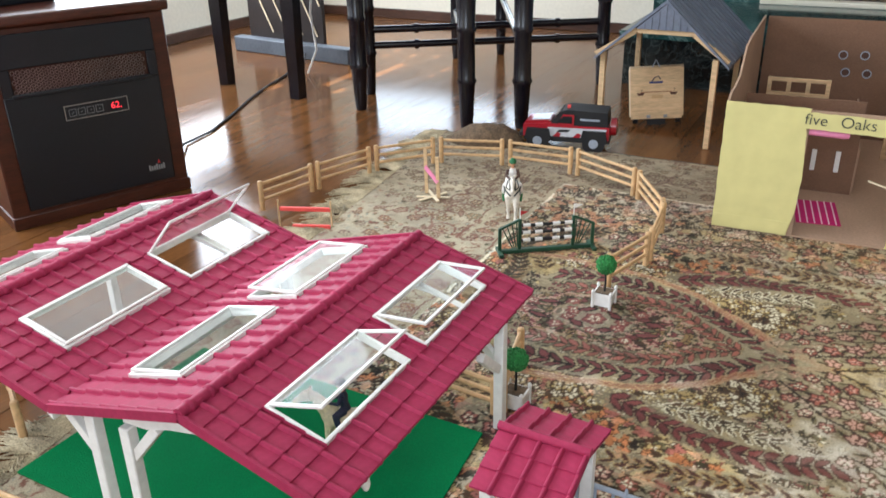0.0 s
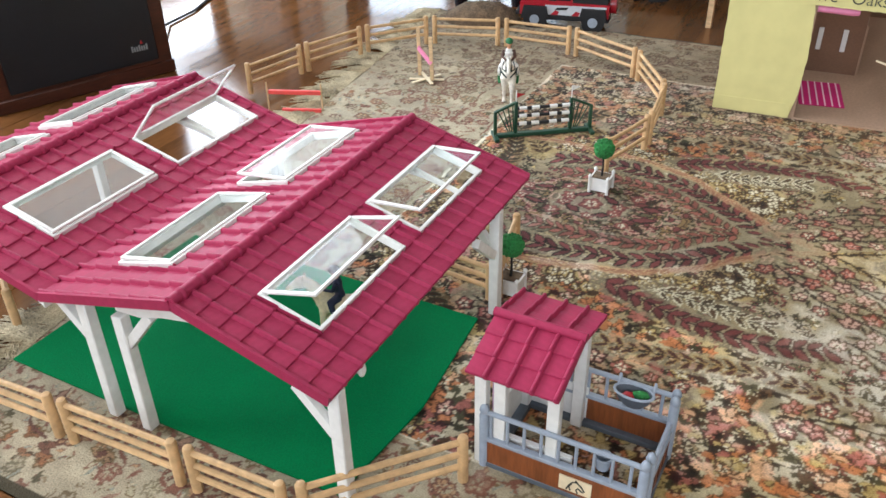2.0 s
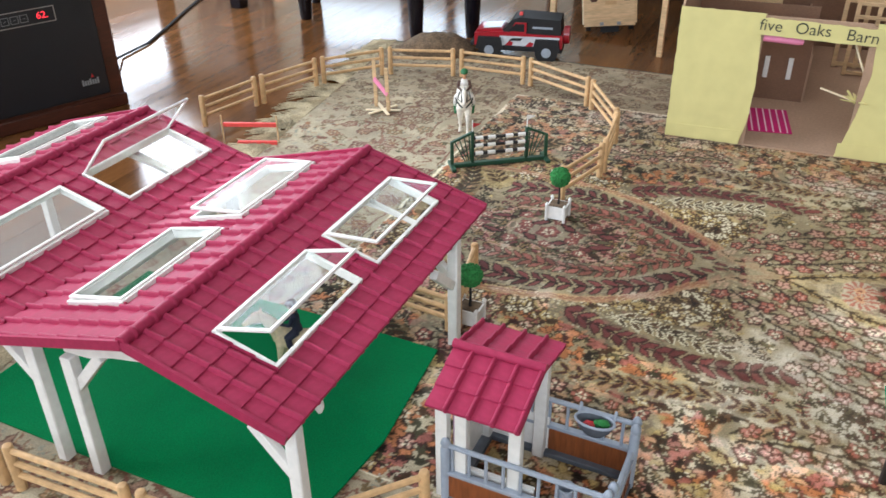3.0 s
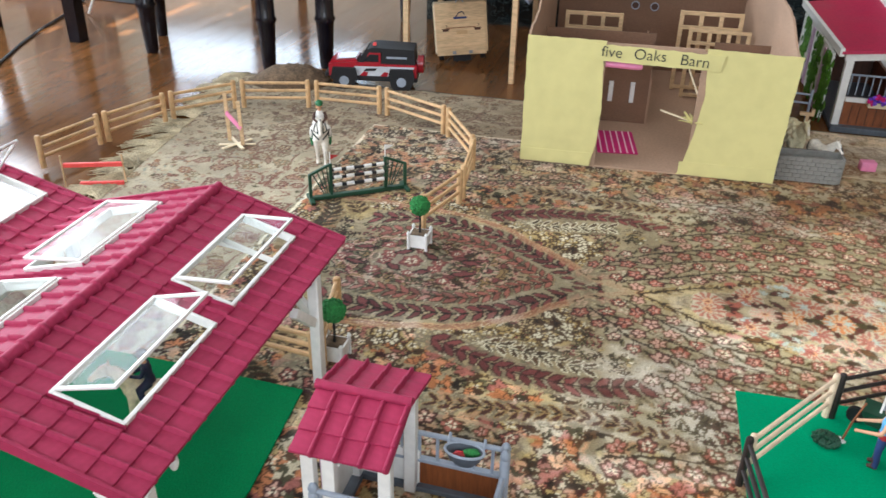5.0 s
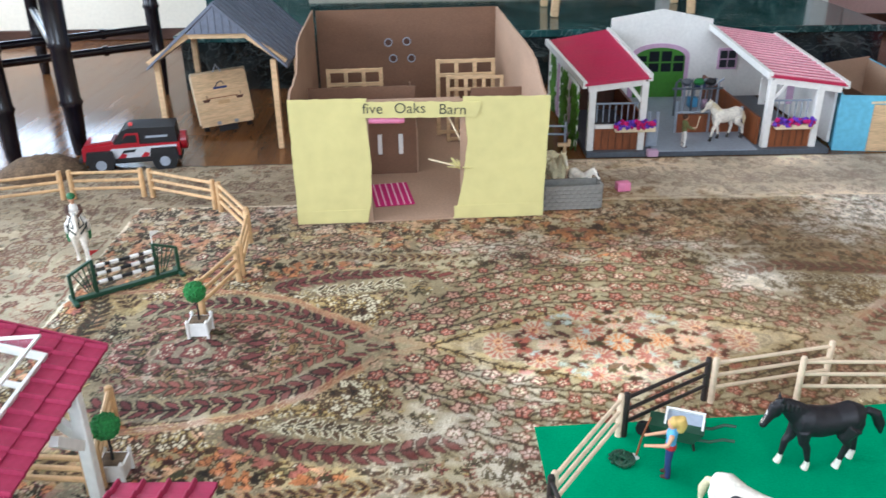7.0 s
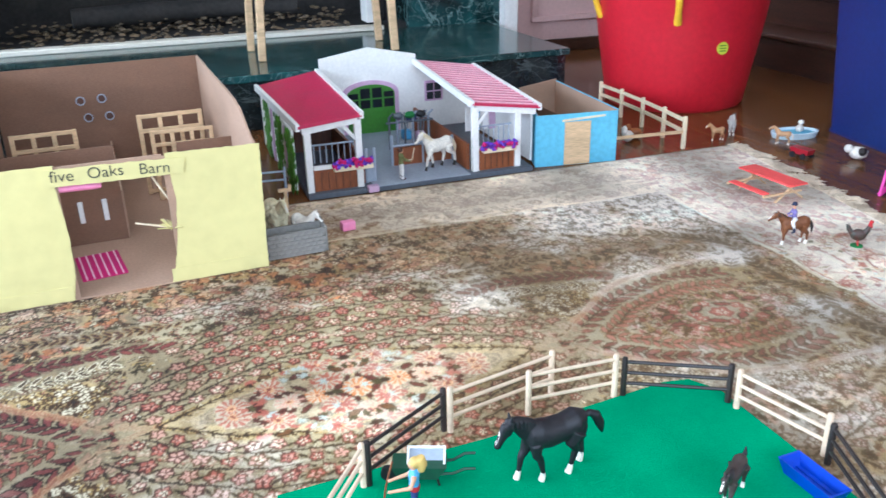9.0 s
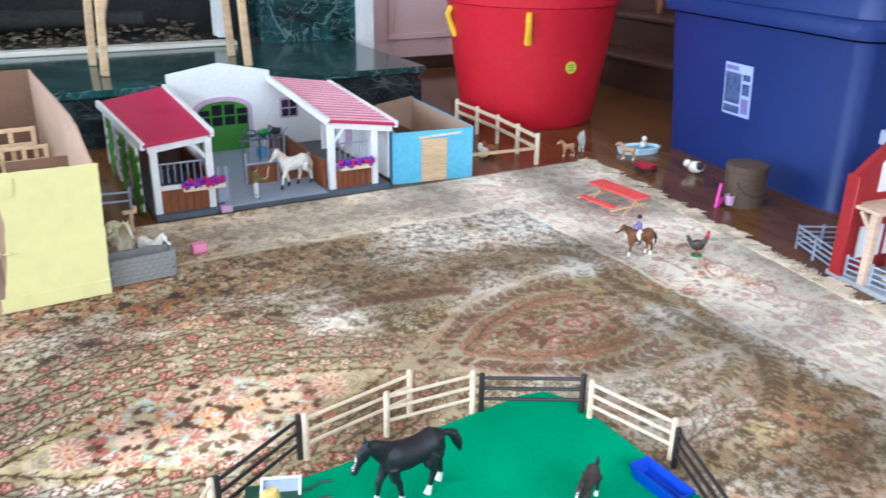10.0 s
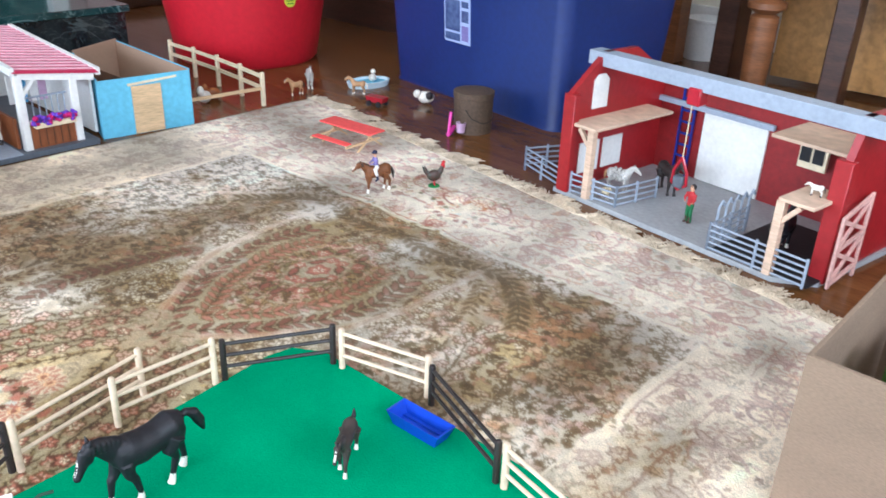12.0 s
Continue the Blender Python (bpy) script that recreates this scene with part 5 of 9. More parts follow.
TANL = "pale tan wooden-look toy fence panel with three rails on the rug"
run_fence("fence_panel", [(-1.27, 1.515), (-1.228, 1.707), (-1.162, 1.9), (-1.033, 2.055), (-0.836, 2.118), (-0.628, 2.125), (-0.42, 2.022), (-0.305, 1.83), (-0.287, 1.64), (-0.335, 1.47)], 0.08, TAN, TANL, "tan riding arena fence")
run_fence("fence_panel", [(-0.955, 0.455), (-0.735, 0.466), (-0.535, 0.474), (-0.38, 0.478), (-0.231, 0.64)], 0.074, TAN, TANL, "tan fence before the barn")
run_fence("fence_panel", [(-0.545, 1.005), (-0.352, 0.985), (-0.39, 1.16)], 0.068, TAN, TANL, "tan fence behind the barn")
run_fence("fence_panel", [(-1.33, 0.86), (-1.16, 0.70), (-0.99, 0.60)], 0.075, TAN, TANL, "tan fence behind the barn", z=0.002)
run_fence("fence_panel", [(-1.02, 1.0), (-0.88, 1.08)], 0.075, TAN, TANL, "tan fence behind the barn", z=0.0095)

# ---- potted trees ----
def potted_tree(x, y, s=1.0):
    t = thing("potted_tree", (x, y, 0.0095), label="toy topiary ball tree in a white square planter", category="toy tree", group="topiary trees")
    p = prism([(-0.016 * s, 0.004), (0.016 * s, 0.004), (0.018 * s, 0.028 * s), (-0.018 * s, 0.028 * s)], -0.016 * s, 0.016 * s, "y")
    part("planter", p, WHITE, t, "white square planter")
    for a in (-1, 1):
        for b in (-1, 1):
            part("planter_foot", lathe([(0.003, 0), (0.003, 0.03 * s), (0.004, 0.032 * s), (0.001, 0.036 * s)], 8, at=(a * 0.0165 * s, b * 0.0165 * s, 0)), WHITE, t)
    part("soil", B((-0.015 * s, 0.015 * s, -0.014 * s, 0.014 * s, 0.02 * s, 0.0285 * s)), STONEMAT, t)
    part("trunk", tube([(0, 0, 0.026 * s), (0.001, 0, 0.045 * s), (0, 0, 0.07 * s)], [0.0026, 0.002, 0.002], 8), RUBBER, t)
    bm = ball((0, 0, 0.082 * s), 0.0175 * s, n=18, rough=0.06)
    rr = random.Random(9)
    for _ in range(150):
        v = Vector((rr.gauss(0, 1), rr.gauss(0, 1), rr.gauss(0, 1))).normalized() * 0.0172 * s
        ball((v.x, v.y, 0.082 * s + v.z), 0.0026, bm, n=5)
    part("crown", bm, LEAF, t, "clipped round green crown")


potted_tree(-0.318, 1.413, 1.08)
potted_tree(-0.343, 1.02, 1.08)

# ---- jumps in the riding arena ----
GREENPL = surface("bottle_green_plastic", C("1f4a35"), 0.45, 0.12, 80, 8, 0.1)
jump = thing("toy_jump", (-0.515, 1.607, 0.0095), 35.5, label="dark green toy jump with three black and white striped poles", category="toy jump")
part("base", B((-0.108, 0.108, -0.006, 0.006, 0, 0.009), bevel=0.001), GREENPL, jump)
for s in (-1, 1):
    part("foot", B((s * 0.108 - 0.005, s * 0.108 + 0.005, -0.026, 0.026, 0, 0.007), bevel=0.001), GREENPL, jump)
    xs = [s * 0.062, s * 0.108]
    for x, h in zip(xs, (0.082, 0.062)):
        part("upright", B((x - 0.0035, x + 0.0035, -0.004, 0.004, 0.008, h), bevel=0.0008), GREENPL, jump)
    part("top_rail", beam((xs[0], 0, 0.08), (xs[1], 0, 0.06), 0.006, 0.005), GREENPL, jump)
    for k in range(4):
        part("wing_bar", tube([(s * 0.066 + s * 0.004 * k, 0, 0.012), (s * (0.07 + 0.011 * k), 0, 0.078 - 0.005 * k)], 0.0014, 5), GREENPL, jump)
    fl = part("flag_pole", tube([(s * 0.062, 0, 0.08), (s * 0.062, 0, 0.108)], 0.0012, 6), WHITE, jump)
    part("flag", prism([(s * 0.062, 0.098 if s > 0 else 0.09), (s * 0.062, 0.11 if s > 0 else 0.102), (s * 0.062 + 0.019, 0.106 if s > 0 else 0.098)], -0.0006, 0.0006, "y"), CLOTH["white"] if s > 0 else CLOTH["red"], fl, "white pennant" if s > 0 else "red pennant")
for z in (0.032, 0.05, 0.068):
    pole = part("pole", tube([(-0.06, -0.006, z), (0.06, -0.006, z)], 0.0036, 9), RUBBER, jump, "black jumping pole")
    for x in (-0.048, -0.02, 0.02, 0.048):
        part("pole_band", tube([(x - 0.0085, -0.006, z), (x + 0.0085, -0.006, z)], 0.0042, 9), WHITE, pole, "white band")
cross = thing("toy_pole_stand", (-0.905, 1.79, 0.0095), 10, label="craft-stick pole stand with a crossed white foot and pink strip", category="toy jump")
part("upright", beam((0.015, 0.0, 0.0), (0.012, 0, 0.115), 0.009, 0.004), PALEWOOD, cross)
part("upright", beam((-0.028, 0.03, 0.0), (-0.03, 0.03, 0.125), 0.009, 0.004), PALEWOOD, cross)
for a in (10, 55, 125):
    part("foot", B((-0.045, 0.045, -0.004, 0.004, 0.001 + a * 0.00003, 0.004 + a * 0.00003), m=pose(0, 0, 0, 0, 0, a)), CREAM, cross)
part("strip", beam((-0.03, 0.028, 0.075), (0.014, -0.002, 0.045), 0.004, 0.012), PINK, cross, "pink paper strip")
CORAL = surface("coral_paint", C("ee5550"), 0.6, 0.08, 80, 8, 0.1)
pol = thing("toy_pole_jump", (-1.104, 1.492, 0.0), 21, label="low toy jump of two coral painted sticks between thin stakes", category="toy jump")
for x in (-0.066, 0.066):
    part("stake", tube([(x, 0, 0.0), (x, 0, 0.075)], 0.0022, 6), PALEWOOD, pol)
for x0, y, z in ((-0.062, 0.0, 0.05), (-0.03, -0.012, 0.009)):
    part("bar", B((x0, 0.065, y - 0.004, y + 0.004, z - 0.003, z + 0.007), bevel=0.001), CORAL, pol)

# ---- heap by the arena ----
bm = ball((0, 0, 0), 1, n=28, rough=0.12)
for v in bm.verts:
    v.co = Vector((v.co.x * 0.12, v.co.y * 0.08, max(0, v.co.z * 0.066) + 0.0))
solo("mound", bm, STONEMAT, "low grey-brown crumpled heap on the floor", "heap", loc=(-0.985, 2.31, 0.0), rz=15)

# ---- electric heater ----
HEAT = thing("electric_heater", (-1.665, 1.378, 0), 67.7, label="walnut cabinet electric heater with a black front and red digits", category="heater")
hw = 0.2295
part("cabinet", B((-hw, hw, 0.0, 0.46, 0.03, 0.49), bevel=0.004), WALNUT, HEAT)
part("plinth", B((-hw - 0.004, hw + 0.004, -0.004, 0.464, 0.0, 0.034), bevel=0.003), WALNUT, HEAT)
part("cabinet_top", B((-hw - 0.012, hw + 0.012, -0.016, 0.472, 0.49, 0.518), bevel=0.008, seg=3), WALNUT, HEAT)
fr = part("front_panel", B((-0.19, 0.19, -0.008, 0.0, 0.045, 0.33), (-0.19, 0.19, -0.008, 0.0, 0.395, 0.475), (-0.19, -0.165, -0.008, 0, 0.33, 0.395), (0.165, 0.19, -0.008, 0, 0.33, 0.395), bevel=0.002), BLACKP, HEAT, "satin black plastic front")
part("lip", B((-0.17, 0.17, -0.014, -0.006, 0.326, 0.336), bevel=0.002), BLACKP, fr)
GRILLE = surface("warm_dark_grille", C("8a7c78"), 0.45, 0.2, 60, 12, 0.1, metal=0.6)
bm = bmesh.new()
for r in range(5):
    for c in range(27):
        x, z = -0.158 + c * 0.0118 + (0.0059 if r % 2 else 0), 0.34 + r * 0.0115
        lathe([(0.0055, 0), (0.0055, 0.003), (0.004, 0.003), (0.004, 0)], 6, bm, close=True, at=(0, 0, 0))
        for v in list(bm.verts)[-24:]:
            v.co = Vector((v.co.x + x, -0.002 - v.co.z, v.co.y + z))
tagged(part("grille", bm, GRILLE, HEAT, "dark perforated grille"), kind="stuff")
GLOW, gn_, gl_, gb_ = shader("glowing_element")
gb_.inputs["Base Color"].default_value = (0.02, 0.008, 0.006, 1)
gb_.inputs["Emission Color"].default_value = (1, 0.09, 0.04, 1)
gb_.inputs["Emission Strength"].default_value = 0.006
part("heating_element", B((-0.155, 0.0, -0.0022, -0.0008, 0.336, 0.392)), GLOW, HEAT, "dimly glowing heating element")
cp = part("control_plate", B((-0.06, 0.095, -0.0095, -0.007, 0.255, 0.288), bevel=0.001), BLACKP, HEAT, "black control plate with silver edge")
part("plate_edge", B((-0.062, 0.097, -0.010, -0.0085, 0.288, 0.290), (-0.062, 0.097, -0.010, -0.0085, 0.253, 0.255), (-0.062, -0.06, -0.010, -0.0085, 0.255, 0.288), (0.095, 0.097, -0.010, -0.0085, 0.255, 0.288)), CHROME, cp)
for k in range(4):
    x = -0.052 + k * 0.022
    bt = part("button", B((x + 0.001, x + 0.017, -0.0108, -0.009, 0.2632, 0.2788), bevel=0.0008), BLACKP, cp)
    part("button_edge", B((x, x + 0.018, -0.0113, -0.0095, 0.2788, 0.28), (x, x + 0.018, -0.0113, -0.0095, 0.262, 0.2632), (x, x + 0.001, -0.0113, -0.0095, 0.2632, 0.2788), (x + 0.017, x + 0.018, -0.0113, -0.0095, 0.2632, 0.2788)), GREYH, bt)
    part("button_mark", beam((x + 0.006, -0.0112, 0.268 + 0.001 * k), (x + 0.012, -0.0112, 0.274 - 0.001 * k), 0.0008, 0.0012), GREYH, bt)
LED, ln_, ll_, lb_ = shader("red_digits")
lb_.inputs["Base Color"].default_value = (0.8, 0.02, 0.03, 1)
lb_.inputs["Emission Color"].default_value = (1, 0.04, 0.06, 1)
lb_.inputs["Emission Strength"].default_value = 0.5
me = words("62.", 0.023)
me.materials.append(LED)
dg = new("digits", me)
dg.parent, dg.matrix_basis = cp, pose(0.066, -0.0105, 0.2715)
tagged(dg, "glowing red digits")
bm = bmesh.new()
for k in range(7):
    B((0.122 + k * 0.0065, 0.1262 + k * 0.0065, -0.0095, -0.008, 0.078, 0.09 if k % 3 else 0.0935), bm=bm)
part("badge", bm, GREYH, HEAT, "small silver badge of plain bars")
part("badge_mark", prism([(0.147, 0.096), (0.151, 0.106), (0.155, 0.096)], -0.0095, -0.008, "y"), CLOTH["red"], HEAT)
cc = thing("black_box", (-1.665, 1.378, 0.518), 67.7, label="low black box lying on the heater's walnut top", category="box")
part("body", B((-0.23, 0.02, 0.16, 0.44, 0.0, 0.075), bevel=0.006, seg=2), BLACKP, cc)
part("lid", B((-0.233, 0.023, 0.157, 0.443, 0.076, 0.09), bevel=0.005, seg=2), BLACKP, cc)
solo("power_cord", tube([(-1.76, 1.72, 0.05), (-1.88, 1.9, 0.006), (-1.9, 2.04, 0.005), (-1.97, 2.22, 0.005), (-2.06, 2.43, 0.005), (-2.13, 2.62, 0.005), (-2.18, 2.8, 0.005), (-2.28, 3.09, 0.005), (-2.34, 3.2, 0.05)], 0.0042, 8), RUBBER, "black power cord trailing over the wooden floor", "cord")
solo("white_cable", tube([(-2.12, 2.9, 0.004), (-2.1, 2.95, 0.1), (-2.14, 2.98, 0.25), (-2.1, 3.0, 0.6)], 0.005, 8), WHITE, "white cable hanging down beside a table leg", "cord")

# ---- dark table and chairs ----
def black_leg(x, y, top, r, parent, ring=(0.16, 0.33)):
    prof = [(r * 0.62, 0.0), (r * 0.7, 0.015), (r * 0.85, 0.1)]
    for z in ring:
        prof += [(r * 0.92, z - 0.012), (r * 1.12, z), (r * 0.95, z + 0.012)]
    prof += [(r * 1.05, 0.45), (r, top)]
    return part("leg", lathe(prof, 28, at=(x, y, 0)), BLACKW, parent, smooth=60)


table = thing("dining_table", (-1.25, 2.95, 0), label="black lacquered dining table with ringed bamboo-style legs and stretchers", category="table", local=False)
for x, y in ((-1.588, 2.503), (-1.678, 2.716), (-1.126, 2.448), (-0.957, 2.524), (-1.672, 3.459), (-1.519, 3.622), (-0.905, 3.235)):
    black_leg(x, y, 0.72, 0.031 if y < 2.6 else 0.027, table)
part("tabletop", B((-1.8, -0.75, 2.35, 3.75, 0.72, 0.76), bevel=0.006), BLACKW, table)
for z in (0.19, 0.25):
    st = tube([(-1.678, 2.716, z), (-1.3, 2.97, z), (-0.905, 3.235, z)], 0.014, 10)
    part("stretcher", st, BLACKW, table)
    for f in (0.2, 0.8):
        q = Vector((-1.678, 2.716, z)).lerp(Vector((-0.905, 3.235, z)), f)
        d = (Vector((-0.905, 3.235, z)) - Vector((-1.678, 2.716, z))).normalized() * 0.008
        part("stretcher_ring", tube([q - d, q + d], 0.019, 10), BLACKW, table)
for a, b, z in (((-1.126, 2.448), (-1.672, 3.459), 0.22), ((-0.957, 2.524), (-1.519, 3.622), 0.27)):
    part("stretcher", tube([(*a, z), (*b, z)], 0.014, 10), BLACKW, table)
chair = thing("dining_chair", (-2.1, 2.75, 0), label="black wooden chair with thick square tapered legs", category="chair", local=False)
for x, y in ((-2.332, 2.622), (-1.909, 2.547)):
    bm = prism([(-0.022, 0), (0.022, 0), (0.03, 0.45), (-0.03, 0.45)], -0.024, 0.024, "y")
    for v in bm.verts:
        v.co += Vector((x, y, 0.0))
    part("leg", bm, BLACKW, chair)
part("seat", B((-2.65, -1.87, 2.5, 2.96, 0.45, 0.49), bevel=0.008), BLACKW, chair)
for x, y in ((-2.61, 2.925), (-2.16, 2.87)):
    part("leg", B((x - 0.018, x + 0.018, y - 0.018, y + 0.018, 0, 0.45), bevel=0.002), BLACKW, chair)
board = thing("striped_board", (-2.4, 3.2, 0), label="dark board with white diagonal stripes standing in a grey wooden base", category="board", local=False)
part("base", beam((-2.78, 3.23, 0.035), (-2.05, 3.15, 0.035), 0.06, 0.07, bevel=0.004), GREYDK, board, "grey painted wooden base")
part("panel", beam((-2.72, 3.268, 0.3), (-2.24, 3.215, 0.3), 0.02, 0.5), BLACKBROWN, board, "near-black panel")
for k in range(6):
    x = -2.76 + 0.095 * k
    for x0, z0, x1, z1 in ((x, 0.5, x + 0.2, 0.1),):
        x0, z0 = (-2.71, z0 - (-2.71 - x0) * 2) if x0 < -2.71 else (x0, z0)
        x1, z1 = (-2.25, z1 + (x1 + 2.25) * 2) if x1 > -2.25 else (x1, z1)
        part("stripe", beam((x0, 3.254 - (x0 + 2.72) * 0.1105, z0), (x1, 3.254 - (x1 + 2.72) * 0.1105, z1), 0.004, 0.007), CREAM, board)
for x in (-2.22, -2.13):
    part("base_stripe", beam((x, 3.141 - (x + 2.05) * 0.11, 0.066), (x + 0.07, 3.141 - (x + 1.98) * 0.11, 0.008), 0.004, 0.006), CREAM, board)


# ---- toy animals and figures ----
def fused(bm, voxel):
    """One smooth skin over overlapping forms; each face keeps the colour of the form it lies on."""
    bmesh.ops.recalc_face_normals(bm, faces=bm.faces)
    tree = BVHTree.FromBMesh(bm)
    bm.faces.ensure_lookup_table()
    slots = [f.material_index for f in bm.faces]
    me = bpy.data.meshes.new("form")
    bm.to_mesh(me)
    bm.free()
    ob = new("form", me)
    rm = ob.modifiers.new("skin", "REMESH")
    rm.mode, rm.voxel_size = "VOXEL", voxel
    sm = ob.modifiers.new("soft", "SMOOTH")
    sm.factor, sm.iterations = 0.5, 10
    skin = bpy.data.meshes.new_from_object(ob.evaluated_get(bpy.context.evaluated_depsgraph_get()))
    bpy.data.objects.remove(ob)
    out = bmesh.new()
    out.from_mesh(skin)
    bpy.data.meshes.remove(skin)
    bpy.data.meshes.remove(me)
    for f in out.faces:
        f.material_index = slots[tree.find_nearest(f.calc_center_median())[2]]
    return out


def quadruped(h, mats, stride=0.0, neck=1.0, head=1.0, leg=1.0, body=1.0, horns=0, tail=1.0, droop=0.0, mane=True, socks=True, ears=1.0, flag=0.0, wool=0.0, turn=0.0):
    """A standing toy animal in one mesh, facing x, h to the withers. mats: coat, mane and hooves, markings."""
    bm = bmesh.new()
    z0 = 0.82

    def t(pts, radii, mi=0, n=16):
        tube([Vector(p) * h for p in pts], [tuple(a * h for a in r) if isinstance(r, tuple) else r * h for r in radii], n, bm, mi)

    b = body
    t([(-0.60, 0, z0 + 0.02), (-0.54, 0, z0 + 0.05), (-0.42, 0, z0 + 0.07), (-0.2, 0, z0 + 0.01), (0.05, 0, z0 - 0.02), (0.25, 0, z0 + 0.01), (0.4, 0, z0 + 0.02), (0.5, 0, z0)], [0.03, (0.14 * b, 0.15 * b), (0.19 * b, 0.19 * b), (0.18 * b, 0.19 * b), (0.19 * b, 0.21 * b), (0.18 * b, 0.22 * b), (0.15 * b, 0.19 * b), (0.07, 0.1)], 0, 28)
    if wool:
        for k in range(46):
            a, e = k * 2.4, math.asin(2 * (k + 0.5) / 46 - 1)
            ball(Vector((-0.05 + 0.5 * math.cos(a) * math.cos(e), 0.24 * math.sin(a) * math.cos(e), z0 + 0.26 * math.sin(e))) * h, wool * h, bm, 0, n=6)
    nx, nz = 0.36 * neck, 0.42 * neck * (1 - droop)
    base = Vector((0.34, 0, z0 + 0.08))
    poll = base + Vector((nx, turn * 0.6, nz))
    t([base - Vector((0.1, 0, 0.08)), base + Vector((nx * 0.35, turn * 0.15, nz * 0.42)), base + Vector((nx * 0.75, turn * 0.4, nz * 0.84)), poll], [(0.13, 0.23), (0.1, 0.17), (0.075, 0.12), (0.06, 0.08)])
    hd = Vector((0.34 - 0.12 * flag, turn * 0.5, -0.24 - 0.08 * flag)) * head
    t([poll + Vector((-0.05, 0, 0.02)), poll + hd * 0.25 + Vector((0, 0, 0.02)), poll + hd * 0.6, poll + hd * 0.85, poll + hd, poll + hd * 1.08], [(0.05, 0.06), (0.072 * head, 0.11 * head), (0.05 * head, 0.078 * head), (0.046 * head, 0.058 * head), (0.048 * head, 0.056 * head), 0.025])
    ball((poll + hd * 0.28 - Vector((0.02, 0, 0.05))) * h, 0.085 * head * h, bm, 0, n=10, squash=(1, 0.72, 1))
    if mats[2] is not mats[0]:
        up = Vector((0.24, 0, 0.34)).normalized() * 0.012
        t([poll + hd * 0.2 + up * 8 * head, poll + hd * 0.6 + up * 6.2 * head, poll + hd * 0.95 + up * 4.4 * head], [(0.022, 0.016), (0.028, 0.016), (0.024, 0.014)], 2, 6)
    for s in (-1, 1):
        t([poll + Vector((0.0, 0.045 * s, 0.04)), poll + Vector((-0.01, 0.06 * s * ears, 0.09)), poll + Vector((0.0, 0.065 * s * ears, 0.16 * ears))], [0.024, 0.028, 0.008], 0, 6)
        if horns:
            t([poll + Vector((0.02, 0.03 * s, 0.06)), poll + Vector((-0.05, 0.05 * s, 0.06 + horns * 0.6)), poll + Vector((-0.16, 0.07 * s, 0.06 + horns))], [0.024, 0.02, 0.009], 1, 6)
        ball(Vector((0.32, 0.085 * s * b, z0 - 0.03)) * h, 0.17 * h, bm, 0, n=10, squash=(0.8, 0.55, 1.15))
        ball(Vector((-0.41, 0.095 * s * b, z0 - 0.01)) * h, 0.2 * h, bm, 0, n=10, squash=(0.9, 0.5, 1.1))
        f, g = stride * s, -stride * s
        legs = ([(0.33, 0.10 * s, z0 - 0.08), (0.35 + f * 0.35, 0.10 * s, 0.5), (0.35 + f * 0.75, 0.1 * s, 0.4), (0.34 + f, 0.1 * s, 0.16), (0.35 + f * 1.05, 0.1 * s, 0.08), (0.38 + f * 1.05, 0.1 * s, 0.0)], [0.105, 0.07, 0.054, 0.036, 0.044, 0.056])
        hind = ([(-0.4, 0.11 * s, z0 - 0.05), (-0.35 + g * 0.3, 0.115 * s, 0.58), (-0.5 + g * 0.7, 0.11 * s, 0.42), (-0.48 + g, 0.1 * s, 0.16), (-0.46 + g, 0.1 * s, 0.08), (-0.43 + g, 0.1 * s, 0.0)], [0.15, 0.1, 0.054, 0.038, 0.046, 0.058])
        for pts, rad in (legs, hind):
            rad = [r * leg for r in rad]
            t(pts[:4], rad[:4], 0, 8)
            t(pts[3:5], rad[3:5], 2 if socks else 0, 8)
            t(pts[4:], rad[4:], 2 if socks else 1, 8)
    if flag:
        t([(-0.55, 0, z0 + 0.1), (-0.67, 0, z0 + 0.14), (-0.79, 0.01, z0 + 0.07), (-0.87, 0.02, z0 - 0.1), (-0.93, 0.02, z0 - 0.3)], [0.045, 0.06, 0.085, 0.085, 0.02], 1, 8)
    else:
        t([(-0.55, 0, z0 + 0.09), (-0.66, 0, z0 + 0.06), (-0.73, 0.02, z0 - 0.14 * tail), (-0.75, 0.02, z0 - 0.42 * tail)], [0.045, 0.055, 0.07, 0.02], 1, 8)
    if mane:
        for k in range(9):
            f = k / 8
            q = (poll + Vector((0.0, 0, 0.06))).lerp(base + Vector((-0.1, 0, 0.14)), f) + Vector((-0.035 * math.sin(f * 3.1), 0, 0.03 * math.sin(f * 3.1)))
            t([q, q + Vector((-0.03, 0.05, -0.06)), q + Vector((-0.03, 0.075, -0.17))], [0.036, 0.034, 0.014], 1, 6)
        t([poll + Vector((-0.03, 0, 0.07)), poll + Vector((0.06, 0, 0.06)), poll + hd * 0.35 + Vector((0.04, 0, 0.07))], [0.03, 0.03, 0.012], 1, 6)
    return fused(bm, 0.0135 * h)


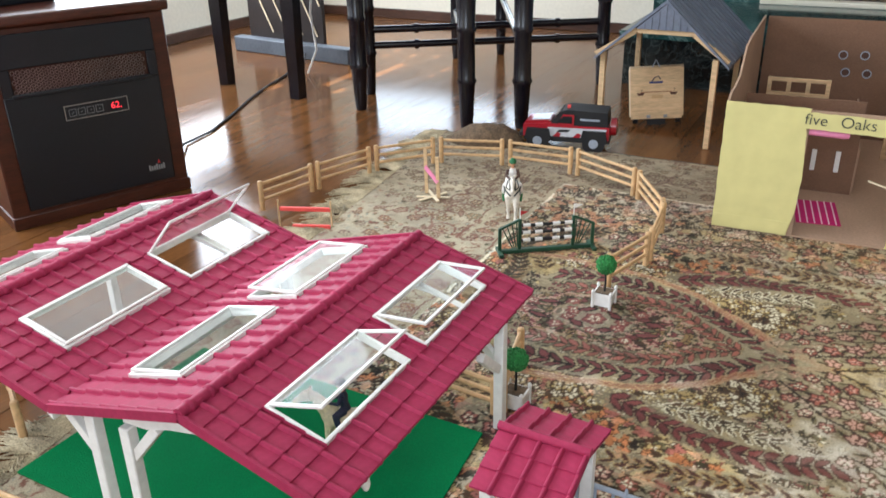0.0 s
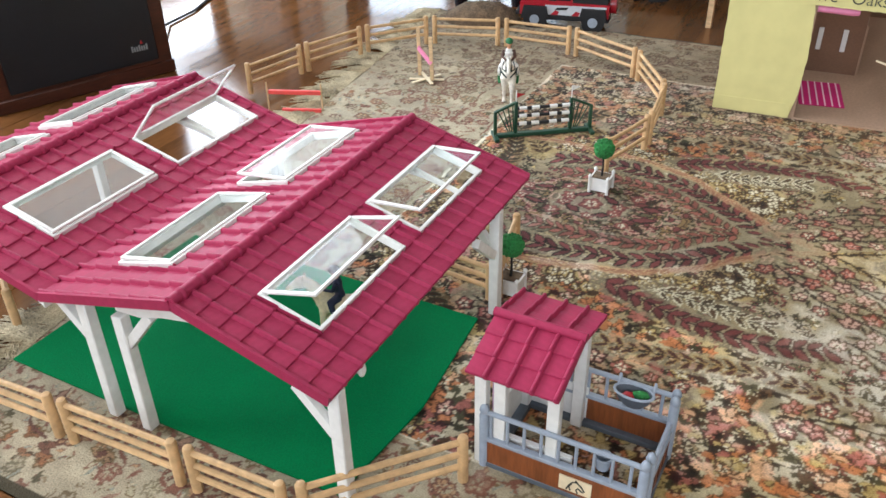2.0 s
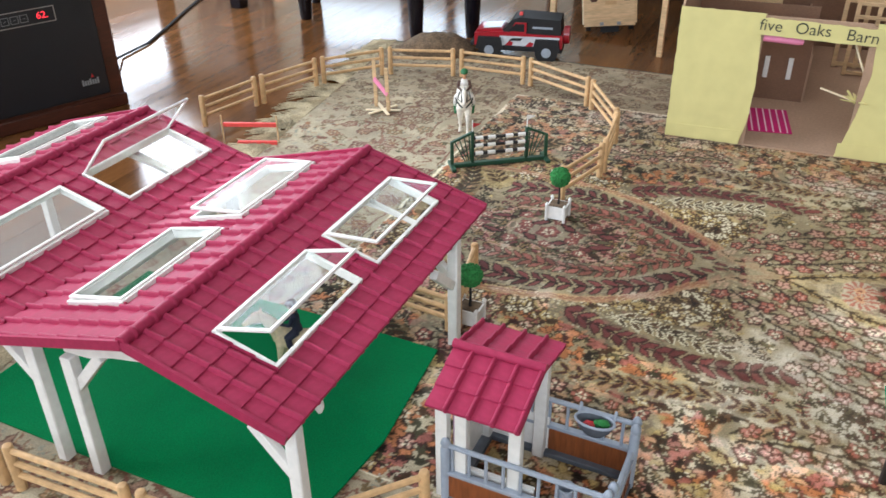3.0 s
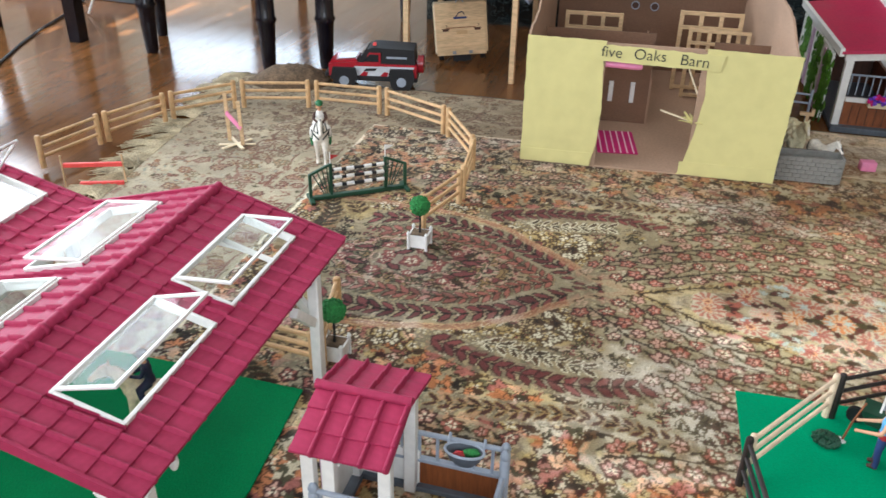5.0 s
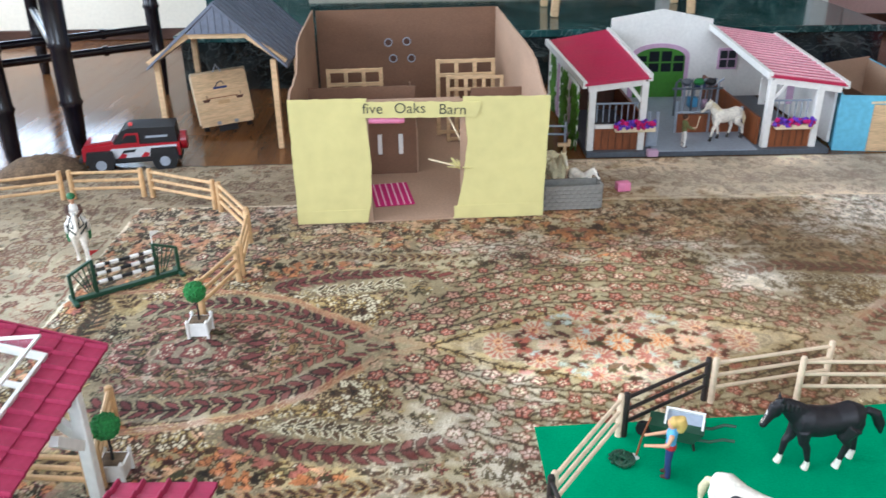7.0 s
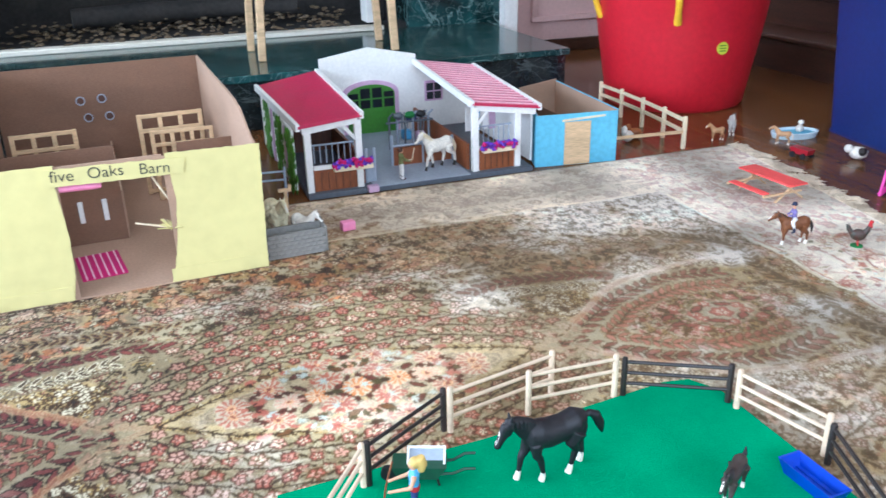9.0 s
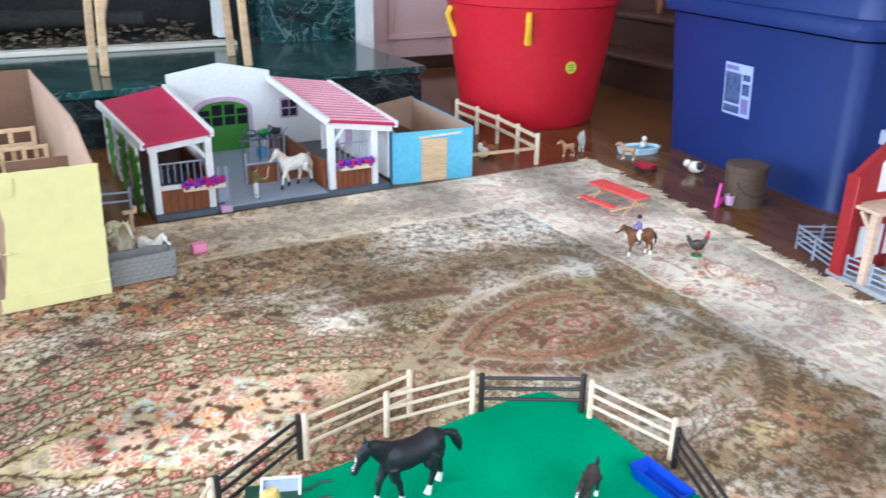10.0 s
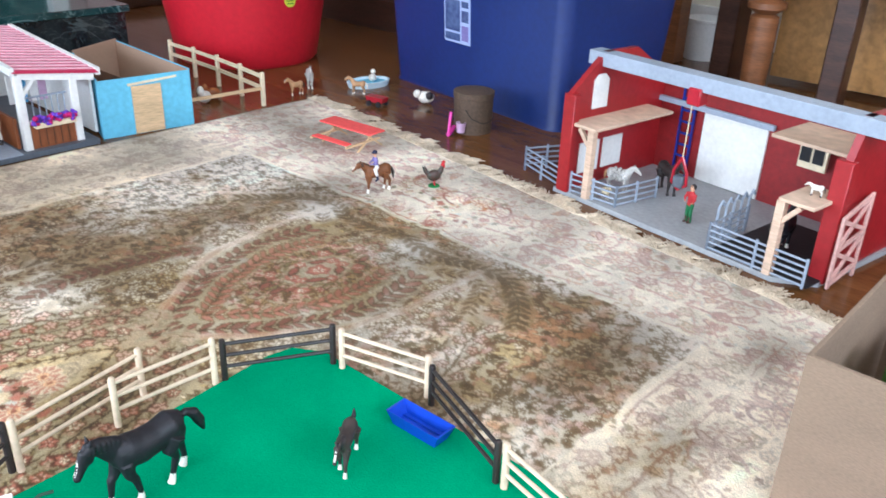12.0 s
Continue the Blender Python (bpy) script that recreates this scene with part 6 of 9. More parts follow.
def rider(h, sleeve=0):
    """A seated toy figure for a horse h high: jacket, breeches, boots and helmet, skin, by material slots."""
    bm = bmesh.new()
    z, x = 1.0, 0.02

    def t(pts, r, mi):
        tube([Vector(p) * h for p in pts], [tuple(b * h for b in a) if isinstance(a, tuple) else a * h for a in r], 10, bm, mi)

    t([(x - 0.02, 0, z), (x, 0, z + 0.14), (x + 0.02, 0, z + 0.32), (x + 0.03, 0, z + 0.42)], [(0.11, 0.12), (0.085, 0.1), (0.1, 0.13), (0.05, 0.06)], 0)
    t([(x + 0.03, 0, z + 0.4), (x + 0.045, 0, z + 0.5)], [0.045, 0.045], 3)
    for s in (-1, 1):
        t([(x - 0.02, 0.07 * s, z + 0.03), (x + 0.14, 0.2 * s, z - 0.06), (x + 0.1, 0.23 * s, z - 0.2), (x + 0.05, 0.23 * s, z - 0.32)], [0.095, 0.085, 0.065, 0.055], 1)
        t([(x + 0.08, 0.23 * s, z - 0.24), (x + 0.04, 0.235 * s, z - 0.44), (x + 0.16, 0.235 * s, z - 0.49)], [0.062, 0.055, 0.04], 2)
        t([(x + 0.02, 0.12 * s, z + 0.37), (x + 0.08, 0.17 * s, z + 0.22), (x + 0.28, 0.06 * s, z + 0.16)], [0.055, 0.045, 0.034], sleeve)
        ball(Vector((x + 0.3, 0.055 * s, z + 0.16)) * h, 0.04 * h, bm, 3, n=8)
    ball(Vector((x + 0.06, 0, z + 0.57)) * h, 0.088 * h, bm, 3, n=12, squash=(1, 0.9, 1.1))
    ball(Vector((x + 0.05, 0, z + 0.62)) * h, 0.108 * h, bm, 2, n=12, squash=(1.05, 1, 0.8))
    t([(x + 0.1, 0, z + 0.6), (x + 0.19, 0, z + 0.585)], [(0.09, 0.018), (0.05, 0.012)], 2)
    return fused(bm, 0.016 * h)


def figure(h, mats, arms=0.3, sleeve=0, loose=False):
    """A plain standing toy figure in one mesh, facing x. mats: shirt, trousers, shoes, skin, hair."""
    bm = bmesh.new()
    for s in (-1, 1):
        tube([(0, 0.06 * s * h, 0.03 * h), (0.01 * h, 0.06 * s * h, 0.28 * h), (0, 0.05 * s * h, 0.5 * h)], [0.045 * h, 0.05 * h, 0.062 * h], 8, bm, 1)
        tube([(-0.02 * h, 0.06 * s * h, 0.02 * h), (0.1 * h, 0.065 * s * h, 0.018 * h)], [0.035 * h, 0.03 * h], 8, bm, 2)
        tube([(0, 0.06 * s * h, 0.0), (0, 0.06 * s * h, 0.16 * h)], [0.046 * h, 0.05 * h], 8, bm, 2)
        tube([(0, 0.12 * s * h, 0.77 * h), (0.05 * h, 0.16 * s * h, 0.62 * h), (arms * h, 0.12 * s * h, 0.55 * h)], [0.04 * h, 0.036 * h, 0.025 * h], 8, bm, sleeve)
        ball((arms * h, 0.12 * s * h, 0.55 * h), 0.032 * h, bm, 3, n=8)
    tube([(0, 0, 0.46 * h), (0, 0, 0.6 * h), (0, 0, 0.74 * h), (0, 0, 0.82 * h)], [(0.075 * h, 0.1 * h), (0.07 * h, 0.095 * h), (0.08 * h, 0.125 * h), (0.04 * h, 0.05 * h)], 10, bm, 0, up=(0, 1, 0))
    ball((0.01 * h, 0, 0.9 * h), 0.075 * h, bm, 3, n=10, squash=(1, 0.9, 1.15))
    ball((-0.015 * h, 0, 0.925 * h), 0.084 * h, bm, 4, n=10, squash=(1, 1, 1))
    return bm if loose else fused(bm, 0.014 * h)


def toy(name, bm, mats, label, x, y, rz, z=0.0095, cat="toy animal", group=""):
    return solo(name, bm, mats, label, cat, group, loc=(x, y, z), rz=rz, smooth=60)


bm = quadruped(0.09, (FUR["white"], FUR["grey"], FUR["white"]), 0.12, leg=1.2, body=1.1)
for sx in (-1, 1):
    tube([Vector((x, sx * y, z)) * 0.09 for x, y, z in ((0.72, 0.062, 1.36), (0.8, 0.07, 1.2), (0.92, 0.066, 1.12))], 0.0016, 6, bm, 3)
    tube([Vector((x, sx * y, z)) * 0.09 for x, y, z in ((0.95, 0.06, 1.1), (0.6, 0.17, 1.06), (0.32, 0.12, 1.16))], 0.0013, 6, bm, 3)
    tube([Vector((x, sx * y, z)) * 0.09 for x, y, z in ((0.52, 0.05, 0.78), (0.4, 0.19, 0.9), (0.16, 0.235, 0.95))], 0.0018, 6, bm, 3)
    B((-0.012, 0.018, sx * 0.019 - 0.001, sx * 0.019 + 0.001, 0.068, 0.088), bm=bm, mi=3)
toy("toy_horse", bm, [FUR["white"], FUR["grey"], FUR["white"], CLOTH["dark_green"]], "white toy horse with dark bridle and saddle blanket facing the jump", -0.667, 1.765, -67)
toy("toy_rider", rider(0.09, 4), [CLOTH["white"], CLOTH["white"], CLOTH["green"], SKIN, CLOTH["brown"]], "toy rider in white with a green helmet on the white horse", -0.667, 1.765, -67, cat="toy figure")
bm = quadruped(0.075, (FUR["cream"], FUR["cream"], FUR["white"]), 0.05)
toy("toy_horse", bm, [FUR["cream"], FUR["cream"], FUR["white"]], "cream toy horse under the barn roof", -0.52, 0.80, 200, 0.0135)
toy("toy_rider", rider(0.075), [CLOTH["navy"], CLOTH["navy"], CLOTH["brown"], SKIN], "navy-clad toy rider on the cream horse", -0.52, 0.80, 200, 0.0135, cat="toy figure")

# ---- paddock on the emerald mat ----
solo("felt_mat", prism([(0.267, 1.106), (0.6, 1.121), (0.955, 1.158), (1.0, 1.15), (1.03, 1.1), (1.035, 0.7), (1.02, 0.45), (0.28, 0.42)], 0.0105, 0.0135, "z"), FELT_LIT, "emerald green felt sheet lying on the rug inside the paddock", "mat")
PADFENCE = surface("beige_fence_plastic", C("dcc3a6"), 0.55, 0.1, 90, 10, 0.15)
CL, BL = "cream toy fence panel with three rails", "dark brown toy fence panel with three rails"
for p0, p1, dark, h in (((0.268, 0.915), (0.39, 1.08), 0, 0.078), ((0.398, 1.08), (0.547, 1.169), 1, 0.08), ((0.556, 1.162), (0.757, 1.204), 0, 0.084), ((0.693, 1.16), (0.851, 1.153), 0, 0.084), ((0.867, 1.15), (1.018, 1.066), 1, 0.076), ((1.02, 1.046), (1.062, 0.895), 0, 0.076), ((1.052, 0.877), (0.985, 0.695), 1, 0.072), ((0.984, 0.68), (0.955, 0.55), 0, 0.076), ((0.262, 0.905), (0.285, 0.74), 1, 0.08)):
    d = Vector(p1) - Vector(p0)
    f = fence_panel("paddock_fence", d.length, h, BLACKBROWN if dark else PADFENCE, BL if dark else CL, "paddock fence", r=0.004)
    f.matrix_basis = pose(p0[0], p0[1], 0.0115, 0, 0, math.degrees(math.atan2(d.y, d.x)))
toy("toy_horse", quadruped(0.094, (FUR["black"], FUR["black"], FUR["white"]), -0.16, leg=1.15, droop=0.34, body=1.16, head=1.08, neck=1.12, flag=1.0, turn=0.08), [FUR["black"], FUR["black"], FUR["white"]], "black toy horse with white socks and blaze walking on the mat", 0.655, 1.006, 183, 0.0135)
toy("toy_foal", quadruped(0.056, (FUR["foal"], FUR["black"], FUR["white"]), 0.14, leg=1.2, tail=-0.75, droop=0.55), [FUR["foal"], FUR["black"], FUR["white"]], "dark brown toy foal with white legs and raised tail", 0.868, 0.864, 214, 0.0135)
bm = quadruped(0.092, (FUR["white"], FUR["cream"], FUR["white"]), 0.08, body=1.15, droop=0.5)
for p, r in (((0.1, 0.17, 0.86), 0.11), ((-0.28, 0.15, 0.9), 0.1), ((-0.1, -0.17, 0.9), 0.12)):
    ball(Vector(p) * 0.092, r * 0.092, bm, 3, n=10, squash=(1.3, 0.45, 1))
toy("toy_horse", bm, [FUR["white"], FUR["cream"], FUR["white"], FUR["black"]], "white toy horse with black patches and a cream tail", 0.497, 0.842, -48, 0.0135)
tr = thing("feed_trough", (0.991, 0.842, 0.0135), 92, label="royal blue plastic toy feed trough standing on the mat", category="toy trough")
bm = bmesh.new()
o = [(-0.05, -0.018), (0.05, -0.018), (0.05, 0.018), (-0.05, 0.018)]
rings = [[bm.verts.new((x * a, y * a * (1.1 if a > 0.9 else 1), z)) for x, y in o] for a, z in ((0.8, 0.0), (1.0, 0.024), (0.93, 0.024), (0.76, 0.006))]
for r0, r1 in zip(rings, rings[1:]):
    for k in range(4):
        bm.faces.new((r0[k], r0[(k + 1) % 4], r1[(k + 1) % 4], r1[k]))
bm.faces.new(rings[0][::-1]), bm.faces.new(rings[-1])
part("basin", bm, ROYAL, tr)
for yb in (-0.006, 0.006):
    part("ridge", B((-0.038, 0.038, yb - 0.0012, yb + 0.0012, 0.006, 0.0085), bevel=0.0005), ROYAL, tr)
lady = figure(0.1, None, arms=0.34, sleeve=3, loose=True)
tube([(-0.008, 0, 0.1), (-0.012, 0, 0.088), (-0.011, 0, 0.076)], [0.008, 0.0075, 0.004], 8, lady, 4)
tube([(0, 0, 0.05), (0, 0, 0.057)], [(0.0085, 0.0115), (0.008, 0.011)], 10, lady, 5, up=(0, 1, 0))
toy("toy_figure", fused(lady, 0.0015), [CLOTH["blue"], CLOTH["jeans"], CLOTH["brown"], SKIN, CLOTH["blonde"], CLOTH["red"]], "toy figure in light blue top and jeans beside a wheelbarrow", 0.44, 0.99, 165, 0.0135, "toy figure")
wb = thing("wheelbarrow", (0.475, 1.062, 0.0135), -22, label="dark green toy wheelbarrow carrying a pale grey tipped tray", category="toy wheelbarrow")
part("body", prism([(-0.034, 0.014), (0.022, 0.014), (0.036, 0.034), (-0.044, 0.034)], -0.018, 0.018, "y"), GREENPL, wb)
TRM = pose(0.006, 0.006, 0.034, 34, 0, 0) @ Matrix.Scale(0.88, 4)
tray = part("tray", B((-0.029, 0.029, -0.0155, 0.0155, 0.0, 0.003), m=TRM), GREYPL, wb, "pale grey tipped tray")
part("tray_rim", B((-0.032, 0.032, -0.0185, -0.015, 0.0, 0.009), (-0.032, 0.032, 0.015, 0.0185, 0.0, 0.009), (-0.032, -0.0285, -0.015, 0.015, 0.0, 0.009), (0.0285, 0.032, -0.015, 0.015, 0.0, 0.009), m=TRM), WHITE, tray, "white rim")
for s_ in (-1, 1):
    part("handle", tube([(0.02, 0.015 * s_, 0.022), (0.045, 0.016 * s_, 0.024), (0.062, 0.018 * s_, 0.034), (0.078, 0.018 * s_, 0.035)], 0.0024, 6), GREENPL, wb)
    part("leg", tube([(0.025, 0.012 * s_, 0.0), (0.02, 0.012 * s_, 0.022)], 0.002, 6), BLACKBROWN, wb)
part("wheel", tube([(-0.05, -0.004, 0.012), (-0.05, 0.004, 0.012)], 0.012, 14), RUBBER, wb)
fk = thing("pitchfork", (0.405, 1.03, 0.0135), 30, label="toy pitchfork with a curved brown handle", category="toy tool")
part("shaft", tube([(0.0, 0, 0.0), (0.008, 0, 0.03), (0.022, 0, 0.062)], 0.0016, 6), PLANKPL, fk)
part("fork_head", B((-0.008, 0.002, -0.006, 0.006, 0.0, 0.003)), WHITE, fk)
bm = bmesh.new()
rr = random.Random(4)
for _ in range(170):
    a, q = rr.random() * 6.3, rr.random() ** 0.5 * 0.017
    ball((q * math.cos(a), q * math.sin(a), 0.004 + 0.012 * (1 - q / 0.018) * rr.random()), 0.0032, bm, n=6, rough=0.4)
solo("dung_heap", bm, GREENPL, "small dark green-brown toy heap on the mat", "toy heap", loc=(0.383, 1.022, 0.0135))

# ---- cardboard barn ----
def torn(poly, amp=0.0008, step=0.012, seed=1):
    """A polygon whose edges wander as cut by hand."""
    rr = random.Random(seed)
    out = []
    for (ax, ay), (bx0, by0) in zip(poly, poly[1:] + poly[:1]):
        n = max(1, int(math.hypot(bx0 - ax, by0 - ay) / step))
        for k in range(n):
            j = amp if k else 0
            out.append((ax + (bx0 - ax) * k / n + rr.uniform(-j, j), ay + (by0 - ay) * k / n + rr.uniform(-j, j)))
    return out


CM = pose(-0.193, 1.912, 0.0095, 0, 0, 3.2)
cb = thing("cardboard_barn", (-0.193, 1.912, 0.0095), 3.2, label="open cardboard box barn with a yellow papered front and doorway", category="cardboard barn")
CW, CD, th = 0.578, 0.87, 0.005
part("floor_sheet", B((0, CW, 0, CD, 0, 0.004)), CARD, cb)
part("front_wall", B((0, 0.168, 0, th, 0.004, 0.305), (0.38, CW, 0, th, 0.004, 0.298), (0.168, 0.38, 0, th, 0.262, 0.302)), CARD, cb)
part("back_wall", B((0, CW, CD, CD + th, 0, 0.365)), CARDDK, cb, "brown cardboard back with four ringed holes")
lp = [(0.0, 0.0), (CD, 0.0), (CD, 0.367), (0.42, 0.378), (0.31, 0.375), (0.27, 0.352), (0.22, 0.318), (0.12, 0.312), (0.05, 0.318), (0.0, 0.304)]
rp = [(0.0, 0.0), (CD, 0.0), (CD, 0.365), (0.45, 0.362), (0.25, 0.36), (0.15, 0.35), (0.1, 0.328), (0.04, 0.306), (0.0, 0.3)]
part("side_wall", prism(torn(lp, 0.0016, seed=2), -0.012, -0.012 + th, "x"), CARD, cb)
part("side_wall", prism(torn(rp, 0.002, seed=3), CW, CW + th, "x"), CARD, cb)
part("yellow_paper", prism(torn([(-0.012, 0.004), (0.155, 0.002), (0.166, 0.06), (0.17, 0.15), (0.162, 0.27), (0.166, 0.306), (-0.012, 0.309)], seed=4), -0.003, -0.001, "y"), YELLOW, cb, "pale yellow paper")
part("yellow_paper", prism(torn([(0.362, 0.003), (CW + 0.003, 0.001), (CW + 0.012, 0.3), (0.386, 0.304), (0.397, 0.2), (0.386, 0.1), (0.371, 0.03)], seed=5), -0.003, -0.001, "y"), YELLOW, cb, "pale yellow paper")
for x0, x1 in ((-0.012, 0.156), (0.364, CW + 0.004)):
    part("paper_fold", B((x0, x1, -0.0042, -0.003, 0.004, 0.036)), YELLOW, cb, "folded paper strip")
bn = part("banner", prism(torn([(0.138, 0.262), (0.42, 0.256), (0.426, 0.292), (0.14, 0.3)], 0.0012, seed=6), -0.006, -0.004, "y"), YELLOW, cb, "yellow paper banner with handwriting")
for text, x, z, tilt in (("five", 0.179, 0.2825, 2), ("Oaks", 0.264, 0.281, 1), ("Barn", 0.362, 0.275, 3)):
    me = words(text, 0.0345, thin=0.0003)
    me.materials.append(INK)
    wd = new("handwriting", me)
    wd.parent, wd.matrix_basis = bn, pose(x, -0.0068, z, 0, tilt, 0)
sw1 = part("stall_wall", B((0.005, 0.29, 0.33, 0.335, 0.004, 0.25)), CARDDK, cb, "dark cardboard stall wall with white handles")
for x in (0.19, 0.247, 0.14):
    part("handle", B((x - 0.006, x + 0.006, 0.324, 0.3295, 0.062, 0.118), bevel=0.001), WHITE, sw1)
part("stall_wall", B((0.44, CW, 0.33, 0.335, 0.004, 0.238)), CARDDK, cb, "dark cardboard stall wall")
part("stall_wall", B((0.29, 0.295, 0.336, CD - 0.002, 0.004, 0.13)), CARD, cb)
for hx, hz in ((0.228, 0.26), (0.288, 0.262), (0.242, 0.208), (0.302, 0.207)):
    rg_ = lathe([(0.0135, 0), (0.0135, 0.003), (0.0105, 0.003), (0.0105, 0)], 16, close=True)
    for v in rg_.verts:
        v.co = Vector((v.co.x + hx, CD - 0.001 - v.co.z, v.co.y + hz))
    r_ = part("hole_ring", rg_, GREYPL, cb, "pale ring round a hole")
    c_ = lathe([(0.0104, 0), (0.0104, 0.001), (0.0, 0.001)], 14)
    for v in c_.verts:
        v.co = Vector((v.co.x + hx, CD - 0.0005 - v.co.z, v.co.y + hz))
    part("hole", c_, PLANKDK, r_)
for x0, x1, zt in ((0.04, 0.2, 0.215), (0.375, 0.545, 0.235)):
    gt = thing("toy_gate", label="pale craft-wood toy gate with three square openings", category="toy gate", group="cardboard barn gates")
    gt.matrix_basis = CM @ pose(x0, 0.67, 0.0045)
    L = x1 - x0
    for z in (0.004, zt - 0.05, zt - 0.008):
        part("gate_rail", B((0, L, -0.004, 0.004, z, z + 0.011), bevel=0.001), PALEWOOD, gt)
    for k in range(4):
        part("gate_post", B((L * k / 3 - 0.006, L * k / 3 + 0.006, -0.0035, 0.0035, 0.0, zt + 0.004), bevel=0.001), PALEWOOD, gt)
gt = copy_thing(gt, CM @ pose(0.40, 0.60, 0.0045, 0, 0, -4) @ Matrix.Diagonal((0.95, 1, 0.86, 1)))
mat_ = thing("striped_mat", label="magenta cloth mat with pale stripes on the barn floor", category="toy mat")
mat_.matrix_basis = CM @ pose(0.215, 0.17, 0.0045, 0, 0, 6)
part("cloth", B((-0.05, 0.05, -0.08, 0.075, 0, 0.0022)), MAGENTA, mat_)
for k in range(6):
    x = -0.04 + 0.016 * k
    part("stripe", B((x - 0.0016, x + 0.0016, -0.08, 0.075, 0.0022, 0.0029)), STRIPE, mat_)
pr = solo("pink_roll", tube([(0.168, 0.01, 0.252), (0.24, 0.01, 0.25), (0.25, 0.012, 0.249)], [0.008, 0.008, 0.006], 10), PINK, "pink roll hanging under the barn lintel", "toy roll")
pr.matrix_basis = CM
bm = bmesh.new()
rr = random.Random(8)
for _ in range(40):
    a, e = rr.random() * 6.3, rr.uniform(0.05, 1.2)
    d = Vector((math.cos(a) * math.cos(e), math.sin(a) * math.cos(e), math.sin(e))) * rr.uniform(0.015, 0.035)
    tube([(0, 0, 0.004), tuple(d + Vector((0, 0, 0.004)))], [0.002, 0.001], 4, bm)
ob = solo("straw_tuft", bm, YELLOW, "tuft of pale yellow paper straw stuck on the doorway edge", "toy straw")
ob.matrix_basis = CM @ pose(0.381, 0.0085, 0.125)
ob = solo("craft_stick", beam((0.305, 0.013, 0.152), (0.385, 0.0085, 0.13), 0.005, 0.003), CREAM, "pale craft stick fixed at the doorway of the barn", "craft stick")
ob.matrix_basis = CM
bm = beam((0.355, 0.02, 0.25), (0.385, 0.012, 0.19), 0.006, 0.003)
ob = solo("craft_stick", bm, CREAM, "pale craft stick taped inside the doorway", "craft stick")
ob.matrix_basis = CM

# planter, animals beside the barn
pl = thing("toy_planter", (0.462, 2.0, 0.0095), 3, label="grey brick-patterned planter box beside the cardboard barn", category="toy planter")
brick_mesh = finish("brick", B((-0.0086, 0.0086, -0.003, 0.003, 0.0, 0.0098), bevel=0.0005), BRICKWOOD)
for row in range(6):
    for k in range(8):
        for y in (-0.027, 0.027):
            piece("brick", brick_mesh, pl, pose(-0.063 + 0.0177 * k + (0.004 if row % 2 else -0.004), y, 0.003 + 0.0102 * row))
for s_ in (-1, 1):
    part("end_board", B((s_ * 0.075 - 0.003, s_ * 0.075 + 0.003, -0.024, 0.024, 0.002, 0.066), bevel=0.001), BRICKWOOD, pl)
part("side_board", B((-0.072, 0.072, -0.025, -0.022, 0.002, 0.064), (-0.072, 0.072, 0.022, 0.025, 0.002, 0.064)), BRICKWOOD, pl)
part("bottom", B((-0.072, 0.072, -0.022, 0.022, 0.0, 0.012)), BRICKWOOD, pl)
WOOL = surface("cream_wool_paint", C("d8cda6"), 0.9, 0.12, 200, 20, 0.5)
toy("toy_sheep", quadruped(0.092, (FUR["cream"], FUR["black"], FUR["white"]), 0.02, body=1.25, leg=1.2, mane=False, wool=0.09), [WOOL, FUR["black"], FUR["white"]], "cream toy sheep standing behind the grey planter", 0.437, 2.10, -80)
toy("toy_cow", quadruped(0.066, (FUR["white"], FUR["black"], FUR["black"]), 0.02, mane=False, socks=True, ears=0.9, body=1.1), [FUR["white"], FUR["black"], FUR["black"]], "white and black toy calf behind the planter", 0.5, 2.062, -60)
solo("pink_block", B((-0.018, 0.018, -0.013, 0.013, 0, 0.024), bevel=0.003, seg=2), PINK, "pink plastic toy block on the rug", "toy block", loc=(0.62, 2.102, 0.0095), rz=8)
pk = thing("toy_perch", (0.5, 2.33, 0.0095), 0, label="pale wooden toy perch with a forked top", category="toy perch")
part("stem", tube([(0, 0, 0), (0, 0, 0.05)], 0.005, 8), PALEWOOD, pk)
part("fork", B((-0.02, 0.015, -0.006, 0.006, 0.05, 0.058), (0.008, 0.016, -0.006, 0.006, 0.058, 0.068)), PALEWOOD, pk)
gr = thing("toy_rail", (0.46, 2.45, 0.0), 0, label="grey plastic toy rail beside the stable", category="toy fence")
for z in (0.06, 0.085):
    part("rail", tube([(-0.06, 0, z), (0.06, 0, z - 0.004)], 0.003, 7), GREYPL, gr)
for x in (-0.06, 0.06):
    part("post", tube([(x, 0, 0), (x, 0, 0.095)], 0.004, 7), GREYPL, gr)

# ---- white stable with pink roofs ----
stb = thing("toy_stable", (0.94, 2.7, 0), label="white toy stable with pink lean-to roofs and a green arched door", category="toy stable", local=False)
part("platform", B((0.575, 1.295, 2.39, 3.01, 0.0, 0.017), bevel=0.002), GREYDK, stb, "grey platform")
part("yard_floor", B((0.775, 1.08, 2.385, 2.99, 0.017, 0.02)), GREYPL, stb, "light grey yard floor")
YB = 3.0
gab = [(0.545, 0.017), (1.325, 0.017), (1.325, 0.225), (1.112, 0.258), (1.112, 0.29), (0.935, 0.326), (0.757, 0.297), (0.757, 0.25), (0.545, 0.222)]
part("back_wall", prism(gab, YB, YB + 0.012, "y"), WHITE, stb)
arch = [(0.83, 0.02)] + [(0.935 + 0.105 * math.cos(math.pi * (1 - k / 12)), 0.165 + 0.045 * math.sin(math.pi * k / 12)) for k in range(13)] + [(1.04, 0.02)]
part("door_surround", prism(arch, YB - 0.008, YB, "y"), LILAC, stb, "lilac arched door surround")
